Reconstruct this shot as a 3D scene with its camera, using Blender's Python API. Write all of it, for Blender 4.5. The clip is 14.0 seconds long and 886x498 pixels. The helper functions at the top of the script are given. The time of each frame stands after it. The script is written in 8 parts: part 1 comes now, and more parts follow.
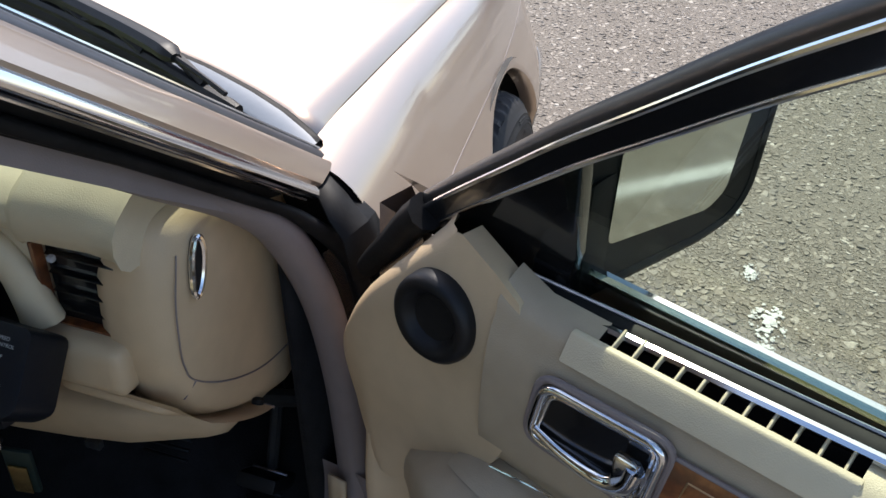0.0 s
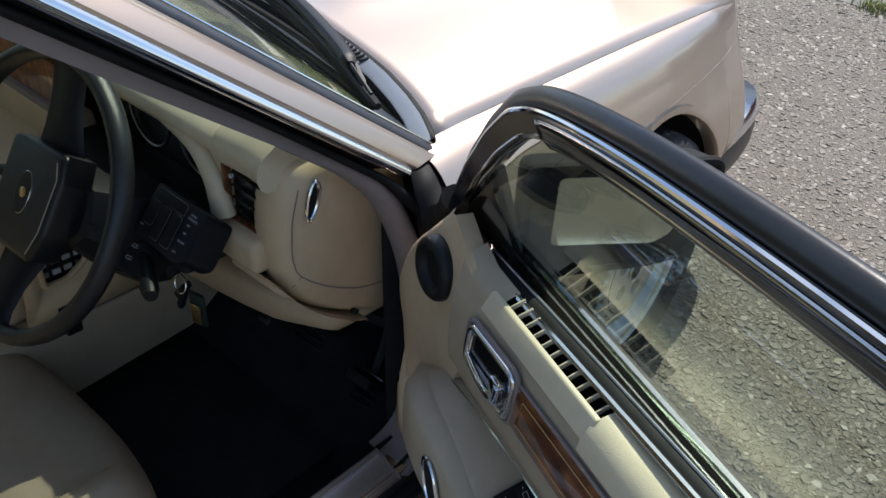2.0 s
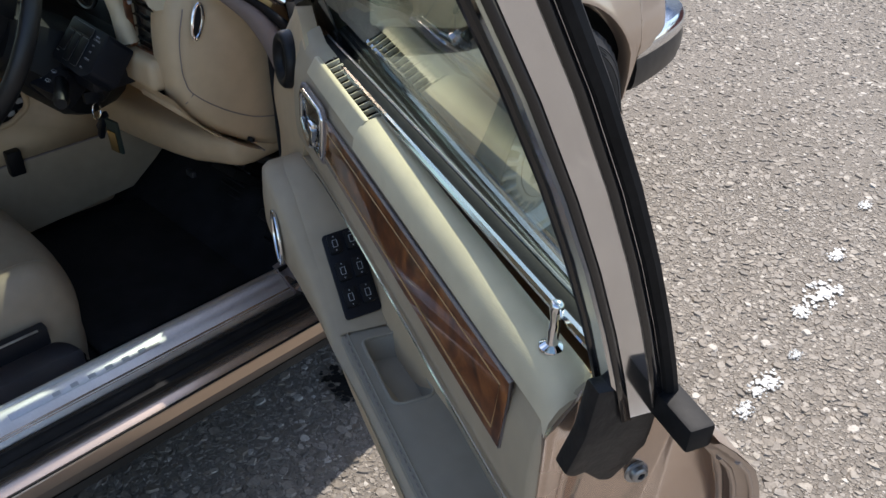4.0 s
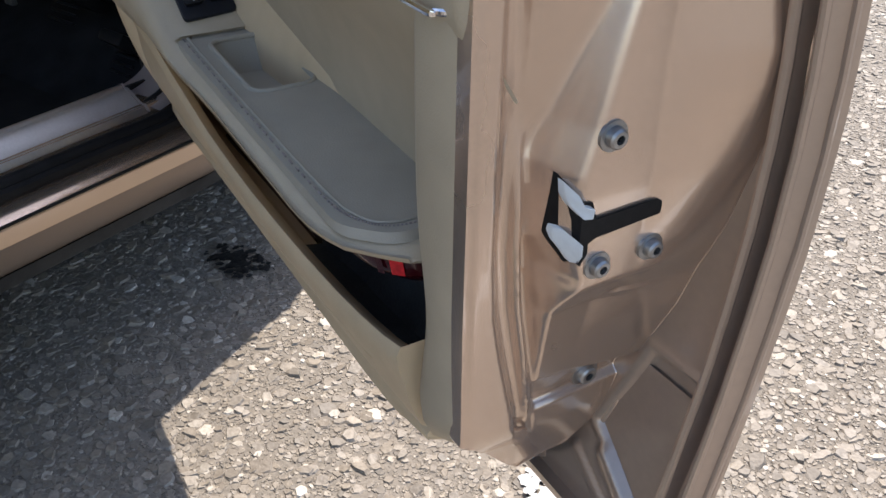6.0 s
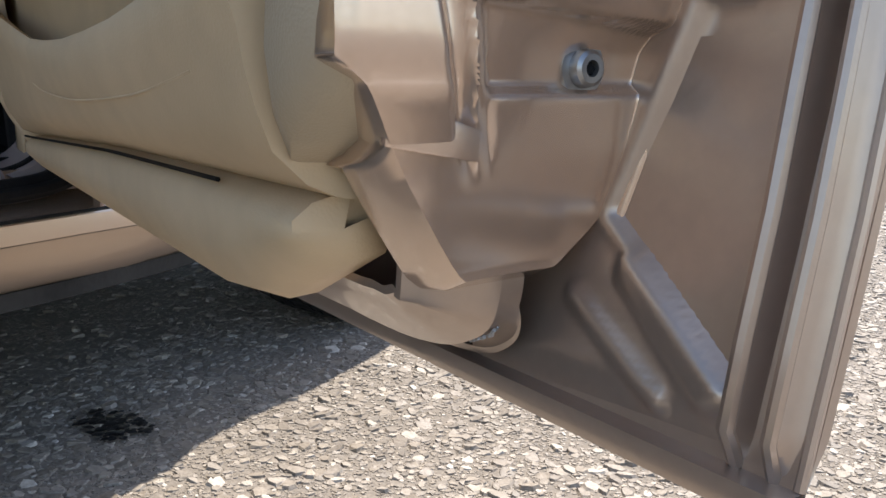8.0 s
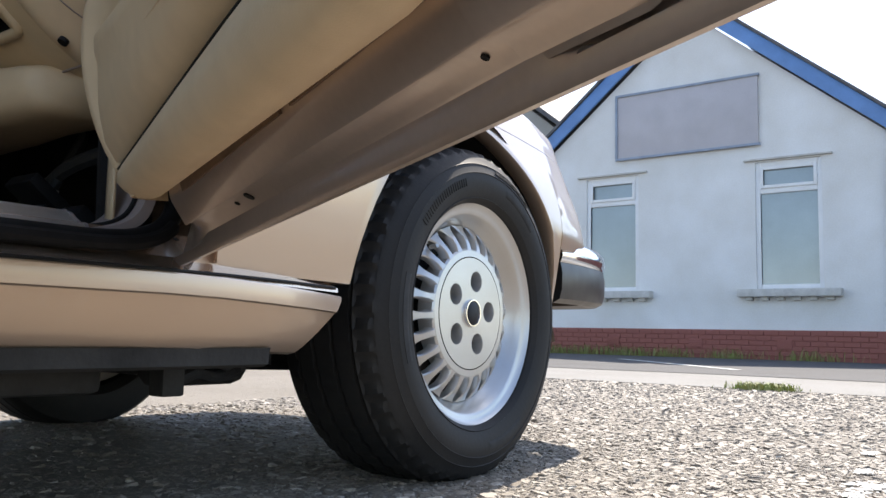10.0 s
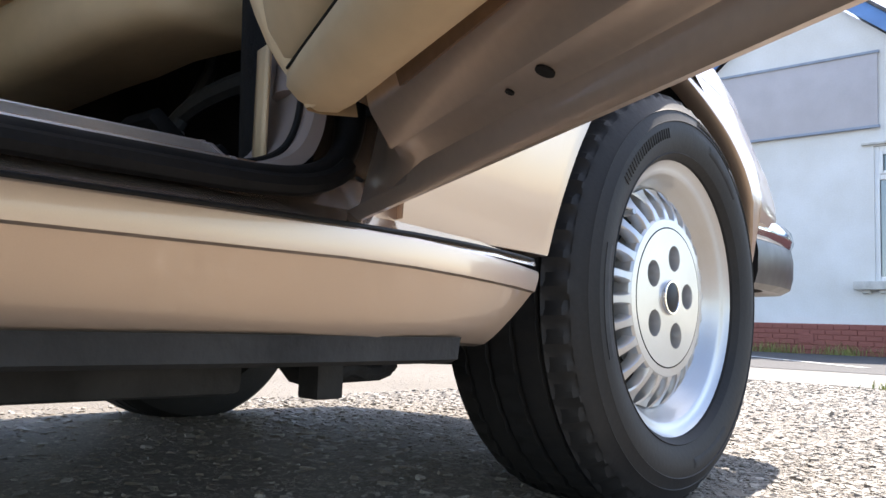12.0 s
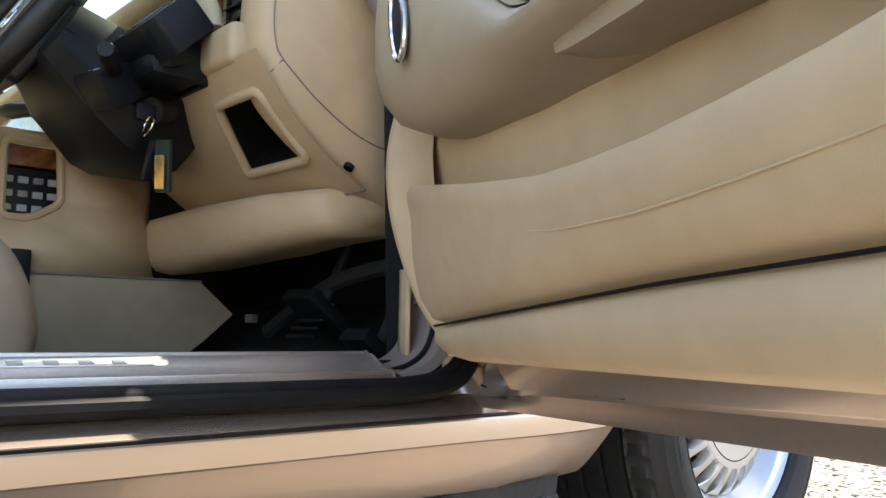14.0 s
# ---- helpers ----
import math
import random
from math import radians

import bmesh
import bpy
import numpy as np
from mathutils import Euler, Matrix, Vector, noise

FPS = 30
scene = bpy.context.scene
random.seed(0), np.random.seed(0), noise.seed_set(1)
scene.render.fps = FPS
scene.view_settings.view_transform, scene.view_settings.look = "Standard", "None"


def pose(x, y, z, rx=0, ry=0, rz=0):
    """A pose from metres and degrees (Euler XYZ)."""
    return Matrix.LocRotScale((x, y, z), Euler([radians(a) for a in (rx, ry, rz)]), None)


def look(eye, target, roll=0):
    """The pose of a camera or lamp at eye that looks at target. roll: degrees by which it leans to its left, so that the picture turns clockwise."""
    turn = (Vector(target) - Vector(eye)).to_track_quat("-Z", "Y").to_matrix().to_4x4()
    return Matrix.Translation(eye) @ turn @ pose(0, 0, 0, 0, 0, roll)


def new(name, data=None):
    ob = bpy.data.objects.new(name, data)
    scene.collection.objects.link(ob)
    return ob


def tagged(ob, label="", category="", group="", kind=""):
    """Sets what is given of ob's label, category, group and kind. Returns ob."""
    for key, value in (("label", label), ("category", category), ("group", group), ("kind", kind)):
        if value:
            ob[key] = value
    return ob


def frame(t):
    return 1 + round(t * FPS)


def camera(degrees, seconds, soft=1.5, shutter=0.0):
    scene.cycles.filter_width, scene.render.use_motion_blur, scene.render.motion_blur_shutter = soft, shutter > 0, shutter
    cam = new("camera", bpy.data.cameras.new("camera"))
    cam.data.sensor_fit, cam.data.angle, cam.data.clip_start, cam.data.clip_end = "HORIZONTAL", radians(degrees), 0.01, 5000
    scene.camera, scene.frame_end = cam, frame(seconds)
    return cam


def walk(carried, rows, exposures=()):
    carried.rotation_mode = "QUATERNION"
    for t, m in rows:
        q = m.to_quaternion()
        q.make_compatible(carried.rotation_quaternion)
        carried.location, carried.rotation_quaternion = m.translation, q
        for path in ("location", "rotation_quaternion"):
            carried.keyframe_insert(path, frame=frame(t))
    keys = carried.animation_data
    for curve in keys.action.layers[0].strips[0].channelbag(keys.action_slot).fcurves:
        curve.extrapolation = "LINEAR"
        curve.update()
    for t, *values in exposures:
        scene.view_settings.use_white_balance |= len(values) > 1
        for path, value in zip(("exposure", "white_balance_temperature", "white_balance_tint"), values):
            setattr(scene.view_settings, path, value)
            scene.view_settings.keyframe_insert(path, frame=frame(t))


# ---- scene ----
cam = camera(55.5, 14.0)
PATH = [
    (0, (0.305, -1.397, 1.268), (-0.173, 0.199, 0.161), 2.8),
    (0.5, (0.359, -1.419, 1.33), (-0.392, 0.063, 0.218), 3.1),
    (1, (0.461, -1.426, 1.38), (-0.436, -0.033, 0.261), 3.6),
    (1.5, (0.568, -1.435, 1.411), (-0.42, -0.109, 0.286), 4.0),
    (2, (0.669, -1.499, 1.426), (-0.393, -0.236, 0.296), 3.7),
    (2.5, (0.824, -1.549, 1.437), (-0.268, -0.316, 0.303), 3.4),
    (2.7, (0.882, -1.56, 1.43), (-0.212, -0.332, 0.292), 3.7),
    (4.8, (1.08, -1.54, 1.173), (-0.015, -0.3, 0.05), 0.7),
    (5, (1.084, -1.527, 1.135), (0.013, -0.265, 0.011), 0.6),
    (5.2, (1.072, -1.518, 1.087), (0.041, -0.223, -0.035), 1.0),
    (5.4, (1.063, -1.504, 1.034), (0.044, -0.202, -0.091), 0.6),
    (5.5, (1.056, -1.498, 1.005), (0.047, -0.187, -0.119), 0.6),
    (6, (1.025, -1.477, 0.882), (0.058, -0.137, -0.245), 0.8),
    (6.5, (1.022, -1.449, 0.781), (0.092, -0.078, -0.34), 0.7),
    (7, (1.008, -1.418, 0.705), (0.078, 0.021, -0.328), 0.8),
    (7.2, (0.996, -1.403, 0.668), (0.047, 0.079, -0.282), 0.8),
    (9.3, (0.974, -1.362, 0.327), (-0.129, 0.292, 0.543), 1.1),
    (9.5, (0.967, -1.36, 0.313), (-0.154, 0.282, 0.522), 1.0),
    (10, (0.928, -1.348, 0.269), (-0.268, 0.242, 0.474), 1.2),
    (10.5, (0.859, -1.31, 0.267), (-0.395, 0.236, 0.463), 1.4),
    (11, (0.783, -1.277, 0.259), (-0.505, 0.241, 0.452), 1.7),
    (11.5, (0.696, -1.235, 0.259), (-0.625, 0.255, 0.44), 1.8),
    (12, (0.616, -1.211, 0.26), (-0.733, 0.255, 0.439), 1.9),
    (12.5, (0.613, -1.206, 0.264), (-0.746, 0.251, 0.446), 1.8),
    (13, (0.683, -1.239, 0.281), (-0.675, 0.216, 0.475), 1.7),
    (13.5, (0.777, -1.328, 0.32), (-0.611, 0.097, 0.53), 1.4),
    (14, (0.768, -1.414, 0.425), (-0.713, -0.084, 0.621), 0.9),
]
walk(cam, [(t, look(eye, target, roll)) for t, eye, target, roll in PATH],
     exposures=[(0.0, 0.58, 6420, 13), (0.5, 0.32, 6330, 12), (1.5, 0.22, 6280, 11), (2.0, 0.22, 6230, 11), (2.5, 0.54, 6180, 11), (2.7, 0.54, 6180, 11), (4.8, 0.64, 6450, 13), (5.5, 0.79, 6520, 13), (6.0, 1.01, 6600, 13), (6.5, 1.18, 6680, 13), (7.2, 0.92, 6680, 13), (9.3, 1.41, 6650, 11), (10.0, 1.11, 6650, 11), (11.0, 1.11, 6600, 11), (12.5, 1.71, 6700, 13), (13.2, 1.66, 7000, 13), (13.6, 1.78, 7300, 12), (14.0, 2.06, 7050, 12)])

# ---- light ----
SUN_TO = Vector((-0.20, 0.745, 1.0)).normalized()
sky_world = bpy.data.worlds.new("sky")
scene.world = sky_world
sky_world.use_nodes = True
_n = sky_world.node_tree.nodes
_sky = _n.new("ShaderNodeTexSky")
_sky.sky_type, _sky.sun_disc = "NISHITA", False
_sky.sun_elevation = math.asin(SUN_TO.z)
_sky.sun_rotation = math.atan2(SUN_TO.x, SUN_TO.y)
_sky.air_density, _sky.dust_density, _sky.ozone_density = 1.0, 1.0, 1.3
_bg = _n["Background"]
_bg.inputs["Strength"].default_value = 0.15
# broken white cloud over the blue
_tc, _map = _n.new("ShaderNodeTexCoord"), _n.new("ShaderNodeMapping")
_map.inputs["Scale"].default_value = (1.0, 1.0, 2.6)
_cl, _cr, _mx = _n.new("ShaderNodeTexNoise"), _n.new("ShaderNodeValToRGB"), _n.new("ShaderNodeMix")
_cl.inputs["Scale"].default_value, _cl.inputs["Detail"].default_value = 2.2, 7.0
_cr.color_ramp.elements[0].position, _cr.color_ramp.elements[1].position = 0.54, 0.80
_mx.data_type = "RGBA"
_mx.inputs["B"].default_value = (8.5, 8.8, 9.2, 1)
_l = sky_world.node_tree.links
_l.new(_tc.outputs["Generated"], _map.inputs["Vector"])
_l.new(_map.outputs["Vector"], _cl.inputs["Vector"])
_l.new(_cl.outputs["Fac"], _cr.inputs["Fac"])
_l.new(_cr.outputs["Color"], _mx.inputs["Factor"])
_l.new(_sky.outputs["Color"], _mx.inputs["A"])
_l.new(_mx.outputs["Result"], _bg.inputs["Color"])
sun = new("sun", bpy.data.lights.new("sun", "SUN"))
sun.data.energy, sun.data.angle, sun.data.color = 4.4, radians(0.55), (1.0, 0.93, 0.83)
sun.matrix_world = look(SUN_TO * 30, (0, 0, 0))


# ---- materials ----
def material(name, colour, rough=0.5, metal=0.0, vary=0.12, scale=8.0, fine=120.0, bump=0.05, coat=0.0, tint=None, spec=0.5, flake=0.0):
    """A principled surface with two scales of colour change, roughness change and fine relief."""
    m = bpy.data.materials.new(name)
    m.use_nodes = True
    nt, p = m.node_tree, m.node_tree.nodes["Principled BSDF"]
    add, wire = nt.nodes.new, nt.links.new
    where = add("ShaderNodeTexCoord")
    big, small = add("ShaderNodeTexNoise"), add("ShaderNodeTexNoise")
    for node, s, d in ((big, scale, 4.0), (small, fine, 3.0)):
        node.inputs["Scale"].default_value, node.inputs["Detail"].default_value = s, d
        wire(where.outputs["Object"], node.inputs["Vector"])
    mix = add("ShaderNodeMix")
    mix.data_type = "RGBA"
    c2 = tint or tuple(c * (1 - 2.2 * vary) for c in colour)
    mix.inputs["A"].default_value, mix.inputs["B"].default_value = (*colour, 1), (*c2, 1)
    fac = add("ShaderNodeMath")
    fac.operation = "MULTIPLY_ADD"
    wire(small.outputs["Fac"], fac.inputs[0])
    fac.inputs[1].default_value = 0.35
    wire(big.outputs["Fac"], fac.inputs[2])
    ramp = add("ShaderNodeMapRange")
    ramp.inputs["From Min"].default_value, ramp.inputs["From Max"].default_value = 0.42, 0.95
    wire(fac.outputs[0], ramp.inputs["Value"])
    wire(ramp.outputs["Result"], mix.inputs["Factor"])
    wire(mix.outputs["Result"], p.inputs["Base Color"])
    rr = add("ShaderNodeMapRange")
    rr.inputs["To Min"].default_value, rr.inputs["To Max"].default_value = max(rough - 0.07, 0.02), min(rough + 0.1, 1)
    wire(big.outputs["Fac"], rr.inputs["Value"])
    wire(rr.outputs["Result"], p.inputs["Roughness"])
    p.inputs["Metallic"].default_value, p.inputs["Coat Weight"].default_value = metal, coat
    p.inputs["Coat Roughness"].default_value = 0.04
    p.inputs["Specular IOR Level"].default_value = spec
    if bump:
        b = add("ShaderNodeBump")
        b.inputs["Strength"].default_value, b.inputs["Distance"].default_value = bump, 0.002
        wire(small.outputs["Fac"], b.inputs["Height"])
        wire(b.outputs["Normal"], p.inputs["Normal"])
    return m


def leather(name, colour, rough=0.48, cell=900.0, depth=0.25, vary=0.10):
    """Hide with a pebbled grain and soft creases."""
    m = material(name, colour, rough, vary=vary, scale=5.0, fine=40.0, bump=0)
    nt, p = m.node_tree, m.node_tree.nodes["Principled BSDF"]
    vor, nz, b, b2 = nt.nodes.new("ShaderNodeTexVoronoi"), nt.nodes.new("ShaderNodeTexNoise"), nt.nodes.new("ShaderNodeBump"), nt.nodes.new("ShaderNodeBump")
    tc = nt.nodes["Texture Coordinate"]
    vor.inputs["Scale"].default_value, nz.inputs["Scale"].default_value = cell, 14.0
    for node in (vor, nz):
        nt.links.new(tc.outputs["Object"], node.inputs["Vector"])
    nt.links.new(vor.outputs["Distance"], b.inputs["Height"])
    nt.links.new(nz.outputs["Fac"], b2.inputs["Height"])
    b.inputs["Strength"].default_value, b.inputs["Distance"].default_value = depth, 0.0006
    b2.inputs["Strength"].default_value, b2.inputs["Distance"].default_value = 0.15, 0.01
    nt.links.new(b.outputs["Normal"], b2.inputs["Normal"])
    nt.links.new(b2.outputs["Normal"], p.inputs["Normal"])
    return m


PAINT = material("rose_bronze_paint", (0.58, 0.455, 0.355), 0.35, metal=0.85, vary=0.04, scale=3.0, fine=900.0, bump=0.01, coat=0.8)
PAINT_IN = material("rose_bronze_inner_paint", (0.70, 0.55, 0.445), 0.24, metal=0.8, vary=0.10, scale=6.0, fine=300.0, bump=0.02, coat=0.9)
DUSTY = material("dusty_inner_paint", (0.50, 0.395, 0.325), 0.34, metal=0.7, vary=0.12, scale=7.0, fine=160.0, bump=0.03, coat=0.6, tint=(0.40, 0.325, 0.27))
# on the door CREAM and GREIGE are one hide's sunlit and shaded tones
CREAM = leather("sunlit_cream_hide", (0.66, 0.565, 0.395))
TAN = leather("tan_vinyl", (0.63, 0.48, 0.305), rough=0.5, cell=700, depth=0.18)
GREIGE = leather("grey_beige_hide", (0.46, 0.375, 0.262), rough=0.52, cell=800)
PADGREY = leather("grey_blue_hide", (0.36, 0.325, 0.262), rough=0.5, cell=900)
MAUVE = leather("mauve_grey_vinyl", (0.26, 0.215, 0.205), rough=0.5, cell=800)
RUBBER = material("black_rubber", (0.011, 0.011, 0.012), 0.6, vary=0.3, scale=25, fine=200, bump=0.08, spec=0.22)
GLOSSBLACK = material("gloss_black", (0.012, 0.012, 0.013), 0.16, vary=0.2, coat=0.5, bump=0.01)
PLASTIC = material("black_plastic", (0.010, 0.0105, 0.0125), 0.45, vary=0.2, scale=12, fine=600, bump=0.12, spec=0.3)
NAVY = material("dark_switch_plastic", (0.009, 0.011, 0.017), 0.45, vary=0.2, fine=500, bump=0.08, spec=0.3)
CARPET = material("dark_carpet", (0.011, 0.011, 0.0125), 0.95, vary=0.4, scale=20, fine=400, bump=0.6)
CHROME = material("chrome", (0.80, 0.81, 0.83), 0.07, metal=1.0, vary=0.03, bump=0.005, scale=20)
ALLOY = material("silver_alloy_paint", (0.54, 0.55, 0.56), 0.30, metal=0.65, vary=0.06, scale=10, fine=300, bump=0.01, coat=0.5, tint=(0.5, 0.49, 0.47))
BRUSHED = material("brushed_aluminium", (0.72, 0.72, 0.73), 0.40, metal=1.0, vary=0.12, scale=9, fine=260, bump=0.04)
POLISHED = material("polished_frame_metal", (0.55, 0.57, 0.60), 0.12, metal=1.0, vary=0.12, scale=14, fine=240, bump=0.01)
FINISHER = material("grey_finisher", (0.24, 0.27, 0.31), 0.34, vary=0.1, spec=0.6)
GASKET = material("satin_grey_gasket", (0.055, 0.057, 0.066), 0.32, vary=0.2, scale=25, fine=200, bump=0.04, spec=0.6)
SATIN = material("satin_rubber", (0.016, 0.0165, 0.018), 0.34, vary=0.25, scale=25, fine=200, bump=0.05, spec=0.6)
STEEL = material("bolt_steel", (0.45, 0.46, 0.47), 0.32, metal=0.9, vary=0.2, scale=40, fine=200)
WHITEPLASTIC = material("white_nylon", (0.72, 0.74, 0.74), 0.45, vary=0.1, scale=60)
TYRE = material("tyre_rubber", (0.014, 0.0145, 0.0155), 0.6, vary=0.3, scale=9, fine=140, bump=0.15, tint=(0.026, 0.025, 0.024), spec=0.28)
BAND = material("scuffed_tyre_rubber", (0.035, 0.036, 0.038), 0.65, vary=0.25, scale=30, fine=200, bump=0.1, spec=0.3)
UNDER = material("underseal", (0.022, 0.022, 0.022), 0.75, vary=0.4, scale=12, fine=80, bump=0.5)
STITCH = material("beige_thread", (0.42, 0.36, 0.27), 0.7, fine=500, bump=0.2)
GREYMARK = material("grey_print", (0.45, 0.47, 0.5), 0.5, bump=0)
RUSTY = material("brown_sealer", (0.17, 0.095, 0.05), 0.5, vary=0.3, scale=14, fine=90, bump=0.2)
LENSRED = material("red_lens", (0.055, 0.004, 0.009), 0.12, vary=0.2, bump=0.0, coat=0.6)
LENSCLEAR = material("bright_red_reflector", (0.75, 0.02, 0.03), 0.2, vary=0.3, scale=200, bump=0.1)
BRASS = material("brass", (0.78, 0.55, 0.24), 0.25, metal=0.9, vary=0.1)
LINER = material("grey_pocket_lining", (0.040, 0.042, 0.045), 0.85, vary=0.3, scale=20, fine=400, bump=0.3)
FOB = material("dark_green_hide", (0.018, 0.035, 0.032), 0.45, vary=0.2)


def glass(name, colour):
    """Clear tinted glass: what lies behind, with a mirror gloss that grows at a slant."""
    m = bpy.data.materials.new(name)
    m.use_nodes = True
    nt = m.node_tree
    nt.nodes.remove(nt.nodes["Principled BSDF"])
    add, wire = nt.nodes.new, nt.links.new
    clear, gloss, mix, lw, pw, ma_ = add("ShaderNodeBsdfTransparent"), add("ShaderNodeBsdfGlossy"), add("ShaderNodeMixShader"), add("ShaderNodeLayerWeight"), add("ShaderNodeMath"), add("ShaderNodeMath")
    clear.inputs["Color"].default_value = (*colour, 1)
    gloss.inputs["Roughness"].default_value = 0.0
    lw.inputs["Blend"].default_value = 0.5
    pw.operation, ma_.operation = "POWER", "MULTIPLY_ADD"
    pw.inputs[1].default_value, ma_.inputs[1].default_value, ma_.inputs[2].default_value = 5.0, 0.96, 0.04
    wire(lw.outputs["Facing"], pw.inputs[0])
    wire(pw.outputs[0], ma_.inputs[0])
    wire(ma_.outputs[0], mix.inputs["Fac"])
    wire(clear.outputs["BSDF"], mix.inputs[1])
    wire(gloss.outputs["BSDF"], mix.inputs[2])
    wire(mix.outputs["Shader"], nt.nodes["Material Output"].inputs["Surface"])
    return m


GLASS = glass("green_tinted_glass", (0.90, 0.96, 0.88))
SCREEN = glass("windscreen_glass", (0.76, 0.82, 0.75))


def wood():
    """Burr walnut under lacquer."""
    m = bpy.data.materials.new("burr_walnut")
    m.use_nodes = True
    nt, p = m.node_tree, m.node_tree.nodes["Principled BSDF"]
    add, wire = nt.nodes.new, nt.links.new
    tc, n1, n2, r, mx = add("ShaderNodeTexCoord"), add("ShaderNodeTexNoise"), add("ShaderNodeTexNoise"), add("ShaderNodeValToRGB"), add("ShaderNodeMix")
    n1.inputs["Scale"].default_value, n1.inputs["Detail"].default_value, n1.inputs["Distortion"].default_value = 16.0, 6.0, 2.6
    n2.inputs["Scale"].default_value, n2.inputs["Detail"].default_value = 70.0, 5.0
    wire(tc.outputs["Object"], n1.inputs["Vector"])
    wire(tc.outputs["Object"], n2.inputs["Vector"])
    e = r.color_ramp.elements
    e[0].position, e[0].color = 0.30, (0.030, 0.010, 0.004, 1)
    e[1].position, e[1].color = 0.72, (0.40, 0.15, 0.045, 1)
    k = r.color_ramp.elements.new(0.5)
    k.color = (0.17, 0.055, 0.018, 1)
    mx.data_type, mx.inputs["Factor"].default_value = "FLOAT", 0.3
    wire(n1.outputs["Fac"], mx.inputs["A"])
    wire(n2.outputs["Fac"], mx.inputs["B"])
    wire(mx.outputs["Result"], r.inputs["Fac"])
    wire(r.outputs["Color"], p.inputs["Base Color"])
    p.inputs["Roughness"].default_value, p.inputs["Coat Weight"].default_value, p.inputs["Coat Roughness"].default_value = 0.35, 1.0, 0.03
    return m


WOOD = wood()
INLAY = material("boxwood_line", (0.50, 0.30, 0.13), 0.3, vary=0.1, bump=0, coat=0.5)


# ---- helpers for building ----
def smooth_line(pts, n):
    """n points on a Catmull-Rom curve through pts."""
    P = [Vector(p) for p in pts]
    P = [P[0] * 2 - P[1]] + P + [P[-1] * 2 - P[-2]]
    out, segs = [], len(P) - 3
    for i in range(n):
        f = i / (n - 1) * segs
        k = min(int(f), segs - 1)
        t = f - k
        a, b, c, d = P[k:k + 4]
        out.append(0.5 * ((2 * b) + (c - a) * t + (2 * a - 5 * b + 4 * c - d) * t * t + (3 * b - a - 3 * c + d) * t ** 3))
    return out


def lerp(table, v):
    """Straight-line table look-up: rows of (key, value)."""
    if v <= table[0][0]:
        return table[0][1]
    for (a, p), (b, q) in zip(table, table[1:]):
        if v <= b:
            return p + (q - p) * (v - a) / (b - a)
    return table[-1][1]


def ease(table, v):
    """Like lerp, with soft corners."""
    h = 0.02
    return sum(lerp(table, v + k * h) * w for k, w in ((-1, 0.25), (0, 0.5), (1, 0.25)))


def loft(rows, ring=False, caps=False, bm=None):
    bm = bm or bmesh.new()
    vs = [[bm.verts.new(p) for p in row] for row in rows]
    for a, b in zip(vs, vs[1:]):
        n = len(a)
        for i in range(n if ring else n - 1):
            j = (i + 1) % n
            bm.faces.new((a[i], a[j], b[j], b[i]))
    if caps:
        bm.faces.new(list(reversed(vs[0])))
        bm.faces.new(vs[-1])
    return bm


def tube(pts, r, seg=10, bm=None, flat=1.0, caps=True):
    """A rod along pts; r is a number or a list; flat squeezes its second axis."""
    P = [Vector(p) for p in pts]
    rs = r if isinstance(r, (list, tuple)) else [r] * len(P)
    up, rows = Vector((0.12, 0.2, 1)).normalized(), []
    for i, p in enumerate(P):
        d = (P[min(i + 1, len(P) - 1)] - P[max(i - 1, 0)]).normalized()
        a = d.cross(up)
        if a.length < 0.2:
            a = d.cross(Vector((1, 0.1, 0)))
        a.normalize()
        up = a.cross(d).normalized()
        rows.append([p + a * (math.cos(q) * rs[i]) + up * (math.sin(q) * rs[i] * flat) for q in (k * math.tau / seg for k in range(seg))])
    return loft(rows, ring=True, caps=caps, bm=bm)


def prism(outline, push, bevel=0.0, bm=None, seg=2):
    """A flat outline pushed along a vector, with rounded edges."""
    own = bm is None
    b = bmesh.new()
    push = Vector(push)
    lo = [b.verts.new(Vector(p)) for p in outline]
    hi = [b.verts.new(Vector(p) + push) for p in outline]
    b.faces.new(list(reversed(lo)))
    b.faces.new(hi)
    for i in range(len(lo)):
        j = (i + 1) % len(lo)
        b.faces.new((lo[i], lo[j], hi[j], hi[i]))
    bmesh.ops.recalc_face_normals(b, faces=b.faces)
    if bevel:
        bmesh.ops.bevel(b, geom=list(b.edges), offset=bevel, segments=seg, affect="EDGES", profile=0.6, clamp_overlap=True)
    if own:
        return b
    me = bpy.data.meshes.new("tmp")
    b.to_mesh(me)
    b.free()
    bm.from_mesh(me)
    bpy.data.meshes.remove(me)
    return bm


def block(c, size, m=None, bevel=0.004, bm=None, seg=2):
    """A bevelled block of that size round c, turned by the 3x3 matrix m."""
    m = m or Matrix.Identity(3)
    x, y, z = (s / 2 for s in size)
    base = [Vector(c) + m @ Vector(p) for p in ((-x, -y, -z), (x, -y, -z), (x, y, -z), (-x, y, -z))]
    return prism(base, m @ Vector((0, 0, 2 * z)), bevel, bm, seg)


